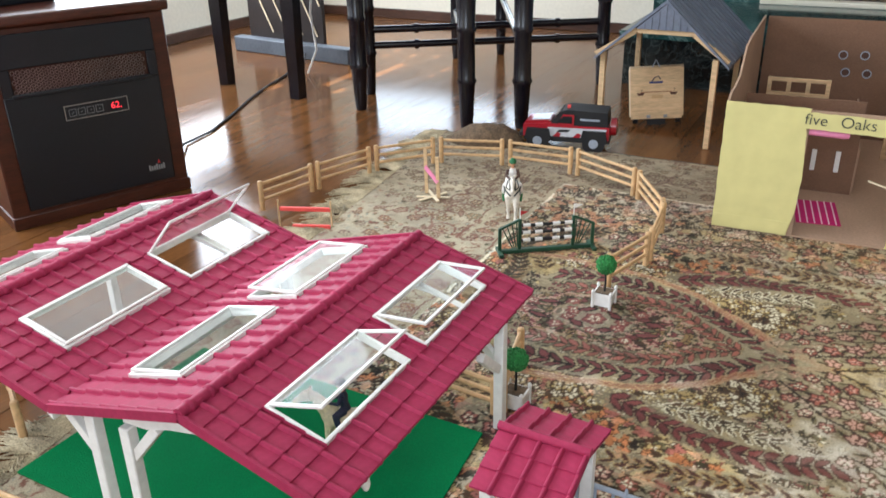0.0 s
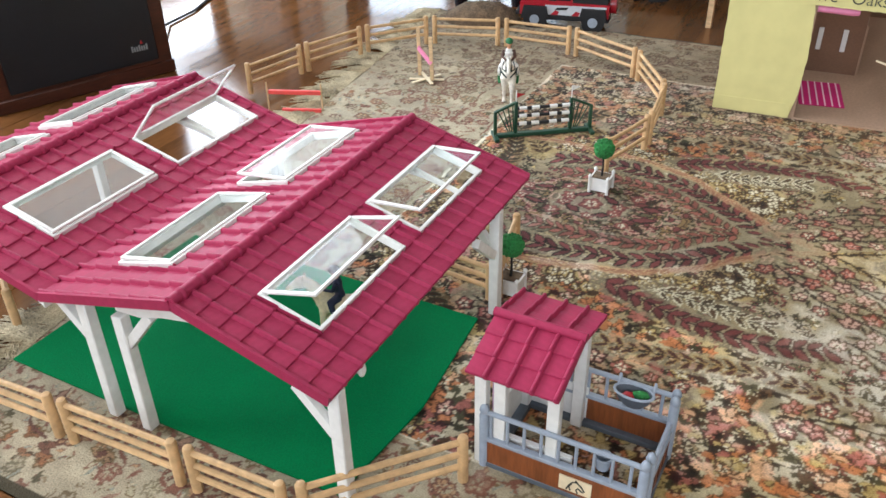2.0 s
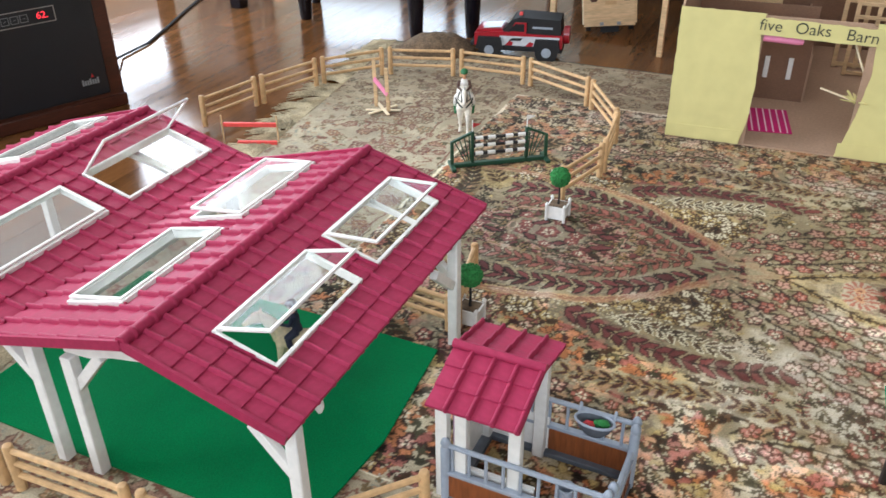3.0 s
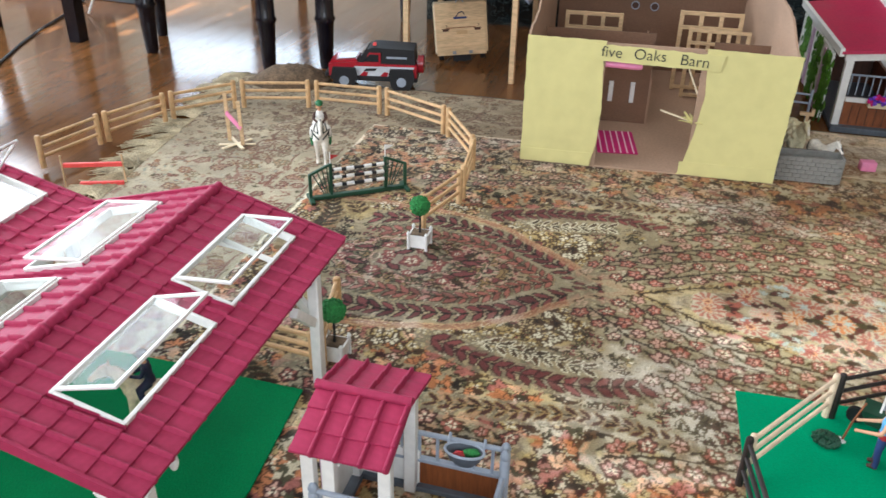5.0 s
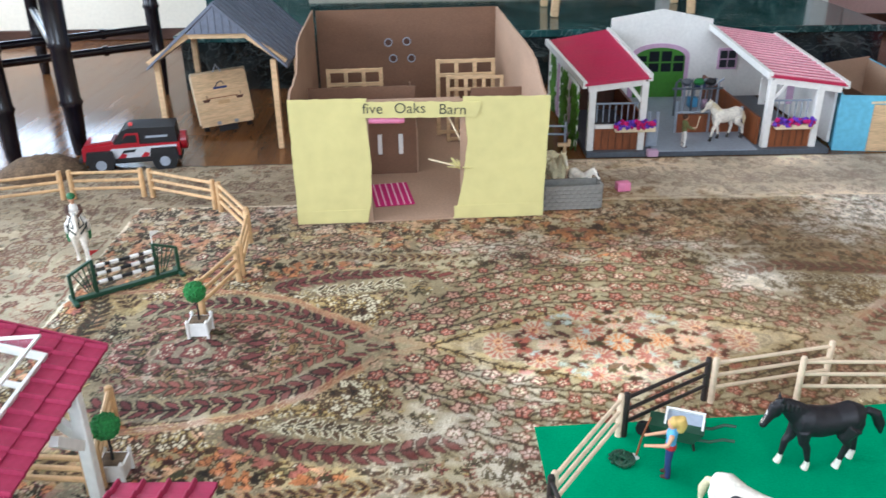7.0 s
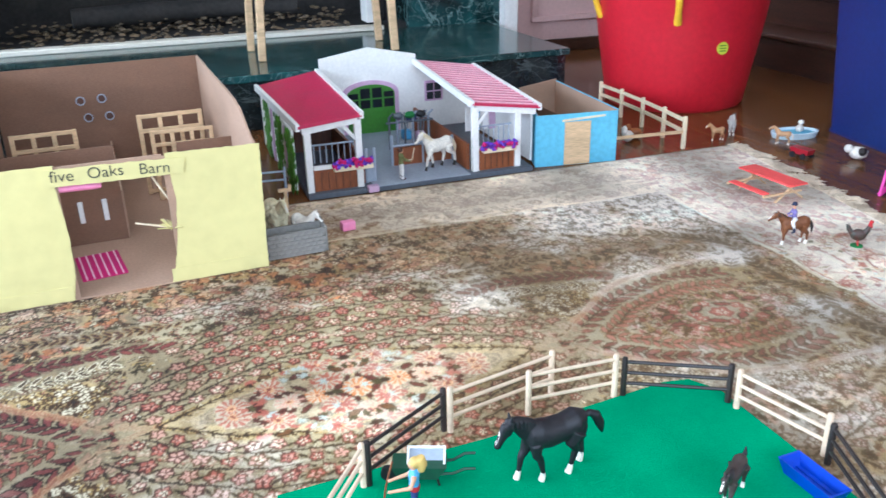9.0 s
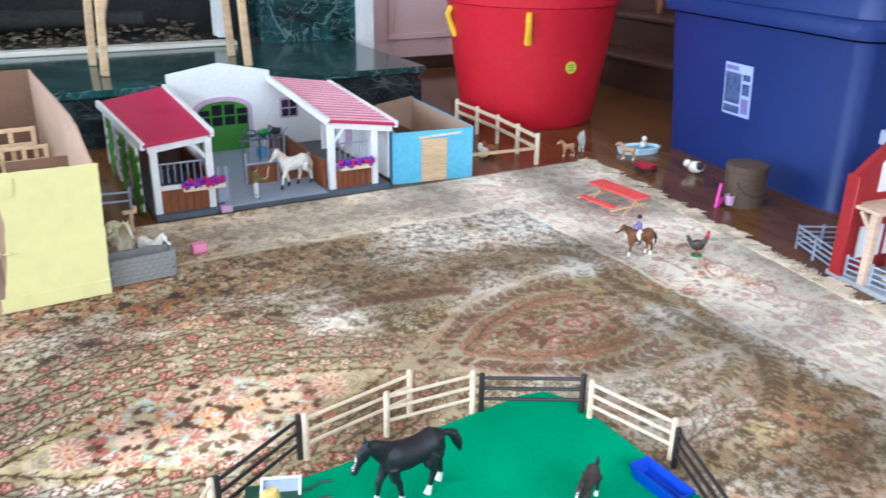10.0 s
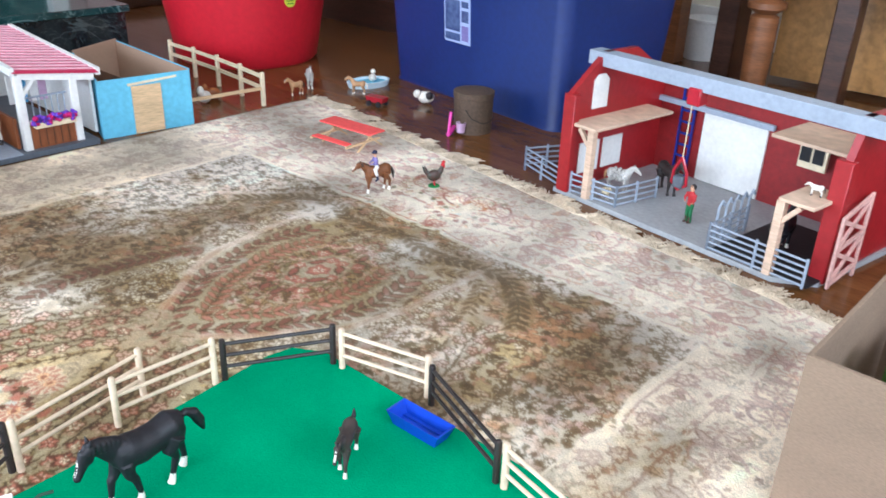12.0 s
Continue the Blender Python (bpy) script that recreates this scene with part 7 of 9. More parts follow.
arch2 = [(0.846, 0.02)] + [(0.935 + 0.089 * math.cos(math.pi * (1 - k / 12)), 0.16 + 0.036 * math.sin(math.pi * k / 12)) for k in range(13)] + [(1.024, 0.02)]
dr = part("door", prism(arch2, YB - 0.012, YB - 0.008, "y"), DOORGREEN, stb, "green arched double door")
for k in range(4):
    x = 0.851 + k * 0.044
    for z0, z1 in ((0.112, 0.142), (0.148, 0.168 if k in (0, 3) else 0.184)):
        part("door_pane", B((x, x + 0.036, YB - 0.0135, YB - 0.011, z0, z1)), DARKGLASS, dr)
wn_ = part("window", B((1.142, 1.212, YB - 0.006, YB, 0.115, 0.19), bevel=0.002), LILAC, stb, "lilac framed window")
for k in range(2):
    for j in range(2):
        part("window_pane", B((1.149 + k * 0.03, 1.175 + k * 0.03, YB - 0.0075, YB - 0.005, 0.122 + j * 0.032, 0.149 + j * 0.032)), DARKGLASS, wn_)


def quad_slab(a, b, c, d, t):
    """A slab of thickness t hung under four corners."""
    bm = bmesh.new()
    top = [bm.verts.new(p) for p in (a, b, c, d)]
    low = [bm.verts.new(Vector(p) - Vector((0, 0, t))) for p in (a, b, c, d)]
    bm.faces.new(top), bm.faces.new(low[::-1])
    for k in range(4):
        bm.faces.new((top[k], top[(k + 1) % 4], low[(k + 1) % 4], low[k]))
    return bm


LA, LB_, LC, LD = (0.562, 2.403, 0.219), (0.75, 2.403, 0.238), (0.745, 3.0, 0.262), (0.532, 3.0, 0.226)
RA, RB, RC, RD = (1.095, 2.403, 0.236), (1.322, 2.403, 0.205), (1.332, 2.99, 0.236), (1.1, 2.99, 0.272)
part("lean_to_roof", quad_slab(LA, LB_, LC, LD, 0.008), ROOF_LIT, stb, "bright pink lean-to roof")
rr_ = part("lean_to_roof", quad_slab(RA, RB, RC, RD, 0.008), ROOF_LIT, stb, "pink lean-to roof with pale ribs")
for a, b, c, d, par in ((LA, LB_, LC, LD, None), (RA, RB, RC, RD, rr_)):
    n = 17
    for k in range(n):
        f = (k + 0.5) / n
        p, q = Vector(a).lerp(Vector(d), f), Vector(b).lerp(Vector(c), f)
        if par:
            part("roof_rib", beam(p + Vector((0, 0, 0.001)), q + Vector((0, 0, 0.001)), 0.013, 0.004), ROOF_STRIPE, par)
for p, q in ((LB_, LC), (RA, RD), (LA, LD), (RB, RC)):
    part("barge_board", beam(Vector(p) - Vector((0, 0, 0.004)), Vector(q) - Vector((0, 0, 0.004)), 0.012, 0.02), WHITE, stb)
for p, q in ((LA, LB_), (RA, RB)):
    part("front_beam", beam(Vector(p) + Vector((0.012, 0.012, -0.018)), Vector(q) + Vector((-0.012, 0.012, -0.018)), 0.012, 0.018), WHITE, stb)
for x, zt in ((0.588, 0.205), (0.738, 0.222), (1.108, 0.22), (1.25, 0.2)):
    part("post", B((x - 0.01, x + 0.01, 2.408, 2.428, 0.01, zt), bevel=0.0015), WHITE, stb)
for x, s, zt in ((0.738, -1, 0.205), (1.108, 1, 0.205)):
    part("brace", beam((x, 2.418, zt - 0.05), (x + s * 0.045, 2.418, zt + 0.004), 0.009, 0.01), WHITE, stb)
part("side_wall", B((0.548, 0.556, 2.45, 3.0, 0.017, 0.2)), WHITE, stb)
part("side_wall", B((1.312, 1.32, 2.45, 3.0, 0.017, 0.19)), WHITE, stb)
bm = bmesh.new()
rr = random.Random(12)
for _ in range(420):
    y, z = rr.choice((2.45, 2.48, 2.64, 2.68, 2.88, 2.92)) + rr.gauss(0, 0.026), rr.random() ** 0.9 * 0.18
    ball((0.546 + rr.uniform(-0.004, 0.002), y, 0.014 + z), rr.uniform(0.005, 0.011), bm, n=6, squash=(0.35, 1, 1.2), rough=0.5)
for y in (2.53, 2.78):
    part("wall_strip", B((0.5445, 0.548, y, y + 0.03, 0.017, 0.19)), LILAC, stb, "lilac wall strip")
tagged(part("climbing_vine", bm, LEAF2, stb, "green climbing vine"), kind="stuff")
for x0, x1 in ((0.6, 0.728), (1.12, 1.24)):
    pn_ = part("stall_front", B((x0, x1, 2.414, 2.422, 0.012, 0.082)), PLANKPL, stb, "brown plank stall front")
    for k in range(1, 6):
        xx_ = x0 + (x1 - x0) * k / 6
        part("plank_slot", B((xx_ - 0.001, xx_ + 0.001, 2.4125, 2.414, 0.02, 0.074)), PLANKDK, pn_)
    part("stall_rail", B((x0, x1, 2.408, 2.42, 0.083, 0.095), bevel=0.001), WHITE, stb)
    part("grille_rail", tube([(x0, 2.44, 0.15), (x1, 2.44, 0.15)], 0.003, 7), GREYPL, stb)
    for k in range(7):
        xx_ = x0 + (x1 - x0) * (k + 0.5) / 7
        part("grille_bar", tube([(xx_, 2.44, 0.095), (xx_, 2.44, 0.15)], 0.0018, 6), GREYPL, stb)
    x0, x1 = (x0 + 0.05, x1 + 0.05) if x0 < 1 else (x0, x1)
    bx = part("flower_box", B((x0 + 0.005, x1 - 0.005, 2.386, 2.406, 0.078, 0.092), bevel=0.001), CREAM, stb, "flower box full of purple and pink blooms")
    bm = bmesh.new()
    for _ in range(110):
        ball((rr.uniform(x0 + 0.002, x1 - 0.002), rr.uniform(2.38, 2.407), rr.uniform(0.09, 0.108)), rr.uniform(0.004, 0.007), bm, n=6, rough=0.4)
    for f in bm.faces:
        f.material_index = int(noise.noise(f.calc_center_median() * 70) > 0.05)
    tagged(part("flowering_plant", bm, [PURPLE, MAGENTA], bx, "purple and pink blooms"), kind="stuff")
part("stall_partition", B((0.752, 0.76, 2.44, 2.98, 0.017, 0.1)), PLANKPL, stb, "brown plank partition")
part("stall_partition", B((1.09, 1.098, 2.44, 2.98, 0.017, 0.1)), PLANKPL, stb, "brown plank partition")
part("stall_back", B((0.56, 0.75, 2.85, 2.858, 0.017, 0.12)), PLANKDK, stb, "dark plank back")
yg = part("yard_gate", B((0.885, 1.085, 2.56, 2.567, 0.02, 0.078)), PLANKPL, stb, "brown plank yard gate")
part("gate_rail", tube([(0.88, 2.563, 0.084), (1.088, 2.563, 0.084)], 0.004, 8), GREYPL, yg)
for x in (0.882, 0.985, 1.086):
    part("gate_post", tube([(x, 2.563, 0.018), (x, 2.563, 0.12 if x < 0.9 else 0.1)], 0.005, 8), GREYPL, yg)
for x, y in ((0.765, 2.44), (0.79, 2.44)):
    part("gate_post", tube([(x, y, 0.017), (x, y, 0.125)], 0.0055, 8), GREYPL, stb)
part("gate_leaf", B((0.765, 0.79, 2.436, 2.444, 0.02, 0.085)), GREYPL, stb)
for k in range(6):
    x = 0.93 + 0.028 * k
    part("tack_rack", tube([(x, 2.75, 0.02), (x, 2.75, 0.13), (x + 0.012, 2.74, 0.145)], 0.004, 7), GREYPL if k % 2 else GREYDK, stb, "grey tack rack")
part("tack_rail", tube([(0.92, 2.75, 0.11), (1.085, 2.75, 0.11)], 0.004, 7), GREYDK, stb)
for x, mt in ((1.0, LEAF), (1.04, RUBBER), (0.96, GREYDK)):
    part("saddle", ball((x, 2.74, 0.135), 0.02, squash=(0.9, 0.8, 0.6), rough=0.2), mt, stb, "small toy saddle")
for k in range(5):
    x = 1.0 + 0.02 * k
    part("feed_rack", tube([(x, 2.84, 0.03), (x, 2.83, 0.1), (x, 2.8, 0.13)], 0.0025, 6), GREYPL, stb, "blue-grey feed rack bar")
part("feed_rack", tube([(0.99, 2.832, 0.1), (1.09, 2.832, 0.1)], 0.003, 6), GREYPL, stb)
for x, z, mt in ((1.0, 0.06, CLOTH["blue"]), (1.05, 0.05, LILAC), (1.02, 0.12, CLOTH["jeans"])):
    part("tack_box", B((x - 0.015, x + 0.015, 2.77, 2.8, z - 0.02, z + 0.012), bevel=0.003), mt, stb, "small plastic tack piece")
for x, mt in ((1.14, WHITE), (1.17, CLOTH["blue"]), (1.2, WHITE), (1.225, LILAC)):
    part("hanging_blanket", B((x, x + 0.022, 2.58, 2.584, 0.1, 0.18), bevel=0.001), mt, stb, "hanging toy blanket")
toy("toy_horse", quadruped(0.09, (FUR["white"], FUR["cream"], FUR["dark"]), 0.2, leg=1.15, body=1.12, turn=0.15), [FUR["white"], FUR["cream"], FUR["dark"]], "white toy horse led out into the stable yard", 1.01, 2.49, 196, 0.02)
toy("toy_figure", figure(0.1, None, arms=0.28), [CLOTH["olive"], CLOTH["white"], CLOTH["brown"], SKIN, CLOTH["brown"]], "toy figure in pale breeches leading the white horse", 0.868, 2.42, 10, 0.02, "toy figure")
solo("lead_rope", tube([(0.896, 2.43, 0.075), (0.91, 2.44, 0.072), (0.925, 2.465, 0.1)], 0.0015, 5), CREAM, "pale lead rope between figure and horse", "toy rope")
solo("lilac_crate", B((-0.016, 0.016, -0.011, 0.011, 0, 0.02), bevel=0.002), LILAC, "small lilac toy crate before the stable", "toy crate", loc=(0.765, 2.372, 0.0095))

# ---- light blue box stable ----
bb = thing("blue_box_stable", (1.47, 2.6, 0), label="light blue painted cardboard box stable with a tan door", category="cardboard barn", local=False)
q = [(1.321, 2.423), (1.591, 2.386), (1.622, 2.88), (1.43, 2.79)]
for k in range(4):
    (ax, ay), (bx_, by) = q[k], q[(k + 1) % 4]
    hgt = (0.168, 0.172, 0.178, 0.172)[k]
    part("box_wall", beam((ax, ay, hgt / 2), (bx_, by, hgt / 2), 0.004, hgt), SKYBLUE if k != 2 else CARD, bb)
    mx, my = 1.49 - (ax + bx_) / 2, 2.62 - (ay + by) / 2
    l_ = math.hypot(mx, my)
    ox, oy = mx / l_ * 0.004, my / l_ * 0.004
    part("box_lining", beam((ax + ox, ay + oy, hgt / 2), (bx_ + ox, by + oy, hgt / 2), 0.003, hgt - 0.004), CARD, bb, "bare cardboard lining")
part("box_floor", prism(q, 0.002, 0.006, "z"), CARD, bb)
f0, f1 = Vector((1.321, 2.423)).lerp(Vector((1.591, 2.386)), 0.34), Vector((1.321, 2.423)).lerp(Vector((1.591, 2.386)), 0.66)
part("door", beam((f0.x, f0.y - 0.0045, 0.072), (f1.x, f1.y - 0.0045, 0.072), 0.003, 0.14), PALEWOOD, bb, "tan cardboard door")
part("door_rail", beam((f0.x - 0.01, f0.y - 0.006, 0.148), (f1.x + 0.05, f1.y - 0.008, 0.156), 0.006, 0.006), CREAM, bb)
part("inner_wall", B((1.48, 1.484, 2.45, 2.8, 0.006, 0.12)), CARDDK, bb)
toy("toy_pony", quadruped(0.07, (FUR["tan"], FUR["cream"], FUR["tan"]), 0.03), [FUR["tan"], FUR["cream"], FUR["tan"]], "tan toy pony standing inside the blue box", 1.43, 2.6, 60, 0.006)
wf = thing("white_fence", (1.89, 2.7, 0), label="white toy paddock fence with two rails on the wooden floor", category="toy fence", local=False)
pts = [(1.872, 2.412), (1.89, 2.56), (1.905, 2.72), (1.912, 2.88), (1.912, 3.04)]
for x, y in pts:
    part("post", B((x - 0.006, x + 0.006, y - 0.006, y + 0.006, 0, 0.112), bevel=0.001), CREAM, wf)
for a, b in zip(pts, pts[1:]):
    for z in (0.06, 0.098):
        part("rail", beam((*a, z), (*b, z), 0.006, 0.012), CREAM, wf)
part("rail", beam((1.62, 2.45, 0.055), (1.866, 2.412, 0.06), 0.006, 0.01), PALEWOOD, wf)
toy("toy_hen", ball((0.02, 0, 0.045), 0.014, ball((0, 0, 0.022), 0.022, None, 0, 12, (1.2, 0.8, 0.9)), 0, 10, (0.8, 0.8, 1.3)), [FUR["white"]], "plump white toy hen in the fenced yard", 1.745, 2.56, 200, 0.0)
toy("toy_hen", ball((0.024, 0, 0.038), 0.012, ball((0, 0, 0.02), 0.02, None, 0, 12, (1.3, 0.8, 0.8)), 0, 10, (0.8, 0.8, 1.2)), [FUR["brown"]], "brown toy hen in the fenced yard", 1.80, 2.60, 160, 0.0)

# ---- small animals and toys on the floor ----
toy("toy_goat", quadruped(0.06, (FUR["grey"], FUR["dark"], FUR["white"]), 0.04, horns=0.16, mane=False, leg=1.2), [FUR["grey"], FUR["dark"], FUR["white"]], "grey toy goat with horns on the wooden floor", 2.14, 2.50, -125, 0.0)
toy("toy_deer", quadruped(0.045, (FUR["tan"], FUR["dark"], FUR["white"]), 0.05, mane=False, leg=1.0, ears=1.4), [FUR["tan"], FUR["dark"], FUR["white"]], "small tan toy fawn on the wooden floor", 2.04, 2.452, 175, 0.0)
toy("toy_goat", quadruped(0.045, (FUR["tan"], FUR["white"], FUR["white"]), 0.05, mane=False, leg=1.2), [FUR["tan"], FUR["white"], FUR["white"]], "small white and tan toy kid by the pool", 2.21, 2.32, 130, 0.0)
POOLRIM = surface("pale_aqua_plastic", C("cfe2e8"), 0.4, 0.05, 80, 8, 0.05)
pool = thing("toy_pool", (2.32, 2.385, 0), -10, label="oval toy paddling pool with pale rim and blue water", category="toy pool")
bm = lathe([(0.08, 0), (0.088, 0.02), (0.08, 0.022), (0.076, 0.012), (0.0, 0.012)], 24)
for v in bm.verts:
    v.co.y *= 0.6
part("rim", bm, POOLRIM, pool)
bm = lathe([(0.075, 0.0125), (0.0, 0.014)], 24)
for v in bm.verts:
    v.co.y *= 0.6
part("water", bm, SKYBLUE, pool, "blue water surface")
toy("toy_duck", ball((0.018, 0, 0.03), 0.01, ball((0, 0, 0.012), 0.018, None, 0, 10, (1.3, 0.8, 0.75)), 0, 8), [FUR["white"]], "white toy duck floating in the pool", 2.345, 2.39, 40, 0.013)
wg = thing("toy_wagon", (2.16, 2.17, 0), 100, label="small red toy wagon with black wheels", category="toy wagon")
part("tub", prism([(-0.03, 0.014), (0.03, 0.014), (0.036, 0.032), (-0.036, 0.032)], -0.018, 0.018, "y"), JEEPRED, wg)
for x in (-0.02, 0.02):
    for s in (-1, 1):
        part("wheel", tube([(x, s * 0.018, 0.01), (x, s * 0.024, 0.01)], 0.01, 12), RUBBER, wg)
part("pull_bar", tube([(0.034, 0, 0.016), (0.075, 0, 0.012)], 0.002, 6), RUBBER, wg)
toy("toy_rabbit", ball((-0.012, 0.012, 0.03), 0.014, ball((0.018, -0.008, 0.03), 0.012, ball((0.03, 0.004, 0.034), 0.014, ball((0, 0, 0.022), 0.022, None, 0, 12, (1.3, 0.9, 0.95), 0.25), 0, 10), 1, 8), 1, 8), [FUR["white"], FUR["dark"]], "plump white toy rabbit with dark brown patches", 2.305, 2.08, 130, 0.0)
bk = thing("felt_bucket", (2.195, 1.775, 0), label="dark brown felt bucket with rivets standing on the floor", category="bucket")
part("bucket_body", lathe([(0.0, 0.0), (0.058, 0.0), (0.06, 0.06), (0.0615, 0.125), (0.059, 0.127), (0.057, 0.118), (0.0, 0.116)], 28), BRONZE, bk)
part("bucket_band", lathe([(0.0605, 0.108), (0.0632, 0.11), (0.0632, 0.126), (0.0605, 0.127)], 28), BRONZE, bk)
part("wire_handle", tube([(-0.06, -0.02, 0.08), (-0.055, -0.04, 0.055), (-0.03, -0.062, 0.04), (0.0, -0.066, 0.04), (0.03, -0.06, 0.05)], 0.0012, 5), RUBBER, bk)
HOT = surface("hot_pink_plastic", C("e0309a"), 0.4, 0.06, 80, 8, 0.03)
pc = thing("pink_toy_chair", (2.1, 1.785, 0.0), 20, label="hot pink plastic toy deck chair lying on the floor", category="toy chair")
part("back", B((-0.003, 0.003, -0.004, 0.004, 0.0, 0.075), m=pose(-0.012, 0, 0, 0, 14, 0), bevel=0.001), HOT, pc)
part("seat", B((0, 0.06, -0.007, 0.007, 0.0, 0.005), m=pose(-0.012, 0, 0.004, 0, -12, 0), bevel=0.001), HOT, pc)
solo("lilac_cup", lathe([(0.0, 0), (0.012, 0), (0.016, 0.03), (0.013, 0.03), (0.01, 0.003), (0, 0.003)], 14), LILAC, "lilac plastic toy cup on the floor", "toy cup", loc=(2.128, 1.765, 0.01))
pt = thing("picnic_table", (1.81, 1.905, 0.0095), -86, label="toy picnic table with coral red top and benches", category="toy table")
part("tabletop", B((-0.1, 0.1, -0.032, 0.032, 0.05, 0.055), bevel=0.001), CORAL, pt)
for s in (-1,):
    part("bench", B((-0.07, 0.065, s * 0.08 - 0.012, s * 0.08 + 0.012, 0.026, 0.03), bevel=0.001), CORAL, pt)
for x in (-0.07, 0.07):
    part("leg", beam((x, -0.05, 0.0), (x, 0.02, 0.048), 0.006, 0.004), PALEWOOD, pt)
    part("leg", beam((x, 0.05, 0.0), (x, -0.02, 0.048), 0.006, 0.004), PALEWOOD, pt)
    part("bench_arm", B((x - 0.004, x + 0.004, -0.095, 0.04, 0.021, 0.026)), PALEWOOD, pt)
bm = quadruped(0.063, (FUR["bay"], FUR["dark"], FUR["white"]), 0.06, body=1.2, leg=1.3, droop=0.2)
toy("toy_pony", bm, [FUR["bay"], FUR["dark"], FUR["white"]], "bay toy pony with a dark mane on the rug", 1.605, 1.585, 165)
toy("toy_rider", rider(0.063), [CLOTH["violet"], CLOTH["white"], CLOTH["navy"], SKIN], "violet-clad toy rider with a navy helmet on the pony", 1.605, 1.585, 165, cat="toy figure")
ROOST = surface("dark_green_feather_paint", C("2d3a30"), 0.5, 0.3, 120, 30, 0.3, tint=C("4a1f18"))
bm = ball((0, 0, 0.038), 0.022, None, 0, 12, (1.25, 0.7, 0.9))
tube([(0.018, 0, 0.045), (0.028, 0, 0.06), (0.03, 0, 0.07)], [0.012, 0.009, 0.007], 8, bm, 0)
ball((0.032, 0, 0.074), 0.008, bm, 1)
for k in range(4):
    tube([(-0.02, 0, 0.04), (-0.036, 0.002 * k, 0.055 + 0.004 * k), (-0.044 + 0.004 * k, 0, 0.072 - 0.01 * k)], [0.008, 0.006, 0.002], 6, bm, 0)
ball((0.034, 0, 0.084), 0.006, bm, 1, squash=(1.3, 0.5, 1)), ball((0.036, 0, 0.068), 0.005, bm, 1)
for s in (-1, 1):
    tube([(0.0, 0.007 * s, 0.024), (0.002, 0.008 * s, 0.004)], 0.0025, 6, bm, 1)
lathe([(0.022, 0), (0.02, 0.004)], 14, bm, 2)
for v in bm.verts:
    v.co *= 0.86
bmesh.ops.scale(bm, vec=(0.8, 0.8, 0.88), verts=bm.verts)
toy("toy_rooster", bm, [ROOST, CLOTH["red"], LEAF], "dark toy rooster with a red comb on a green base", 1.735, 1.51, -35)

# ---- large red tub ----
tub = thing("red_tub", (2.283, 3.076, 0), label="large red plastic tub with yellow rope handles", category="tub")
part("tub_body", lathe([(0.0, 0.0), (0.27, 0.0), (0.284, 0.015), (0.3, 0.12), (0.33, 0.3), (0.357, 0.5), (0.372, 0.53), (0.357, 0.535), (0.342, 0.5), (0.28, 0.02), (0.0, 0.02)], 56), REDP, tub)
part("tub_rim", lathe([(0.354, 0.485), (0.364, 0.49), (0.37, 0.525), (0.362, 0.525)], 56), REDP, tub)
for a in (-96, -160):
    ca, sa = math.cos(radians(a - 30)), math.sin(radians(a - 30))
    r = 0.357
    part("rope_handle", tube([(r * ca, r * sa, 0.47), (r * 1.04 * ca, r * 1.04 * sa, 0.44), (r * 1.0 * ca, r * 1.0 * sa, 0.40), (0.334 * ca, 0.334 * sa, 0.355)], [0.012, 0.013, 0.012, 0.016], 8), YROPE, tub, "yellow rope handle")
ca, sa = math.cos(radians(20 - 60)), math.sin(radians(20 - 60))
ca, sa = math.cos(radians(-62)), math.sin(radians(-62))
part("rope_handle", tube([(0.355 * ca + 0.1, 0.355 * sa + 0.14, 0.47), (0.36 * ca + 0.1, 0.36 * sa + 0.14, 0.44)], [0.012, 0.014], 8), YROPE, tub, "yellow rope handle")
YST = surface("yellow_green_sticker", C("d3d63a"), 0.5, 0.1, 60, 8, 0.0)
a = radians(-94)
st_ = part("sticker", tube([(0.324 * math.cos(a), 0.324 * math.sin(a), 0.26), (0.3275 * math.cos(a), 0.3275 * math.sin(a), 0.26)], 0.024, 20), YST, tub, "round yellow-green sticker with printed bars")
for k in range(3):
    z = 0.25 + 0.01 * k
    p = Vector((0.3278 * math.cos(a), 0.3278 * math.sin(a), z))
    t_ = Vector((-math.sin(a), math.cos(a), 0)) * 0.014
    part("print_bar", beam(p - t_, p + t_, 0.002, 0.004), LEAF2, st_)

# ---- large blue tote ----
tote = thing("storage_tote", (2.49, 2.42, 0), -98.5, label="large blue plastic storage tote with lid and grey handles", category="storage tote")


def tote_ring(x0, x1, y0, y1, r, z, bm, n=5):
    vs = []
    for cx, cy, a0 in ((x1 - r, y1 - r, 0), (x0 + r, y1 - r, 90), (x0 + r, y0 + r, 180), (x1 - r, y0 + r, 270)):
        for k in range(n):
            a = radians(a0 + 90 * k / (n - 1))
            vs.append(bm.verts.new((cx + r * math.cos(a), cy + r * math.sin(a), z)))
    return vs


def loft(rings, bm):
    for r0, r1 in zip(rings, rings[1:]):
        for k in range(len(r0)):
            bm.faces.new((r0[k], r0[(k + 1) % len(r0)], r1[(k + 1) % len(r1)], r1[k]))


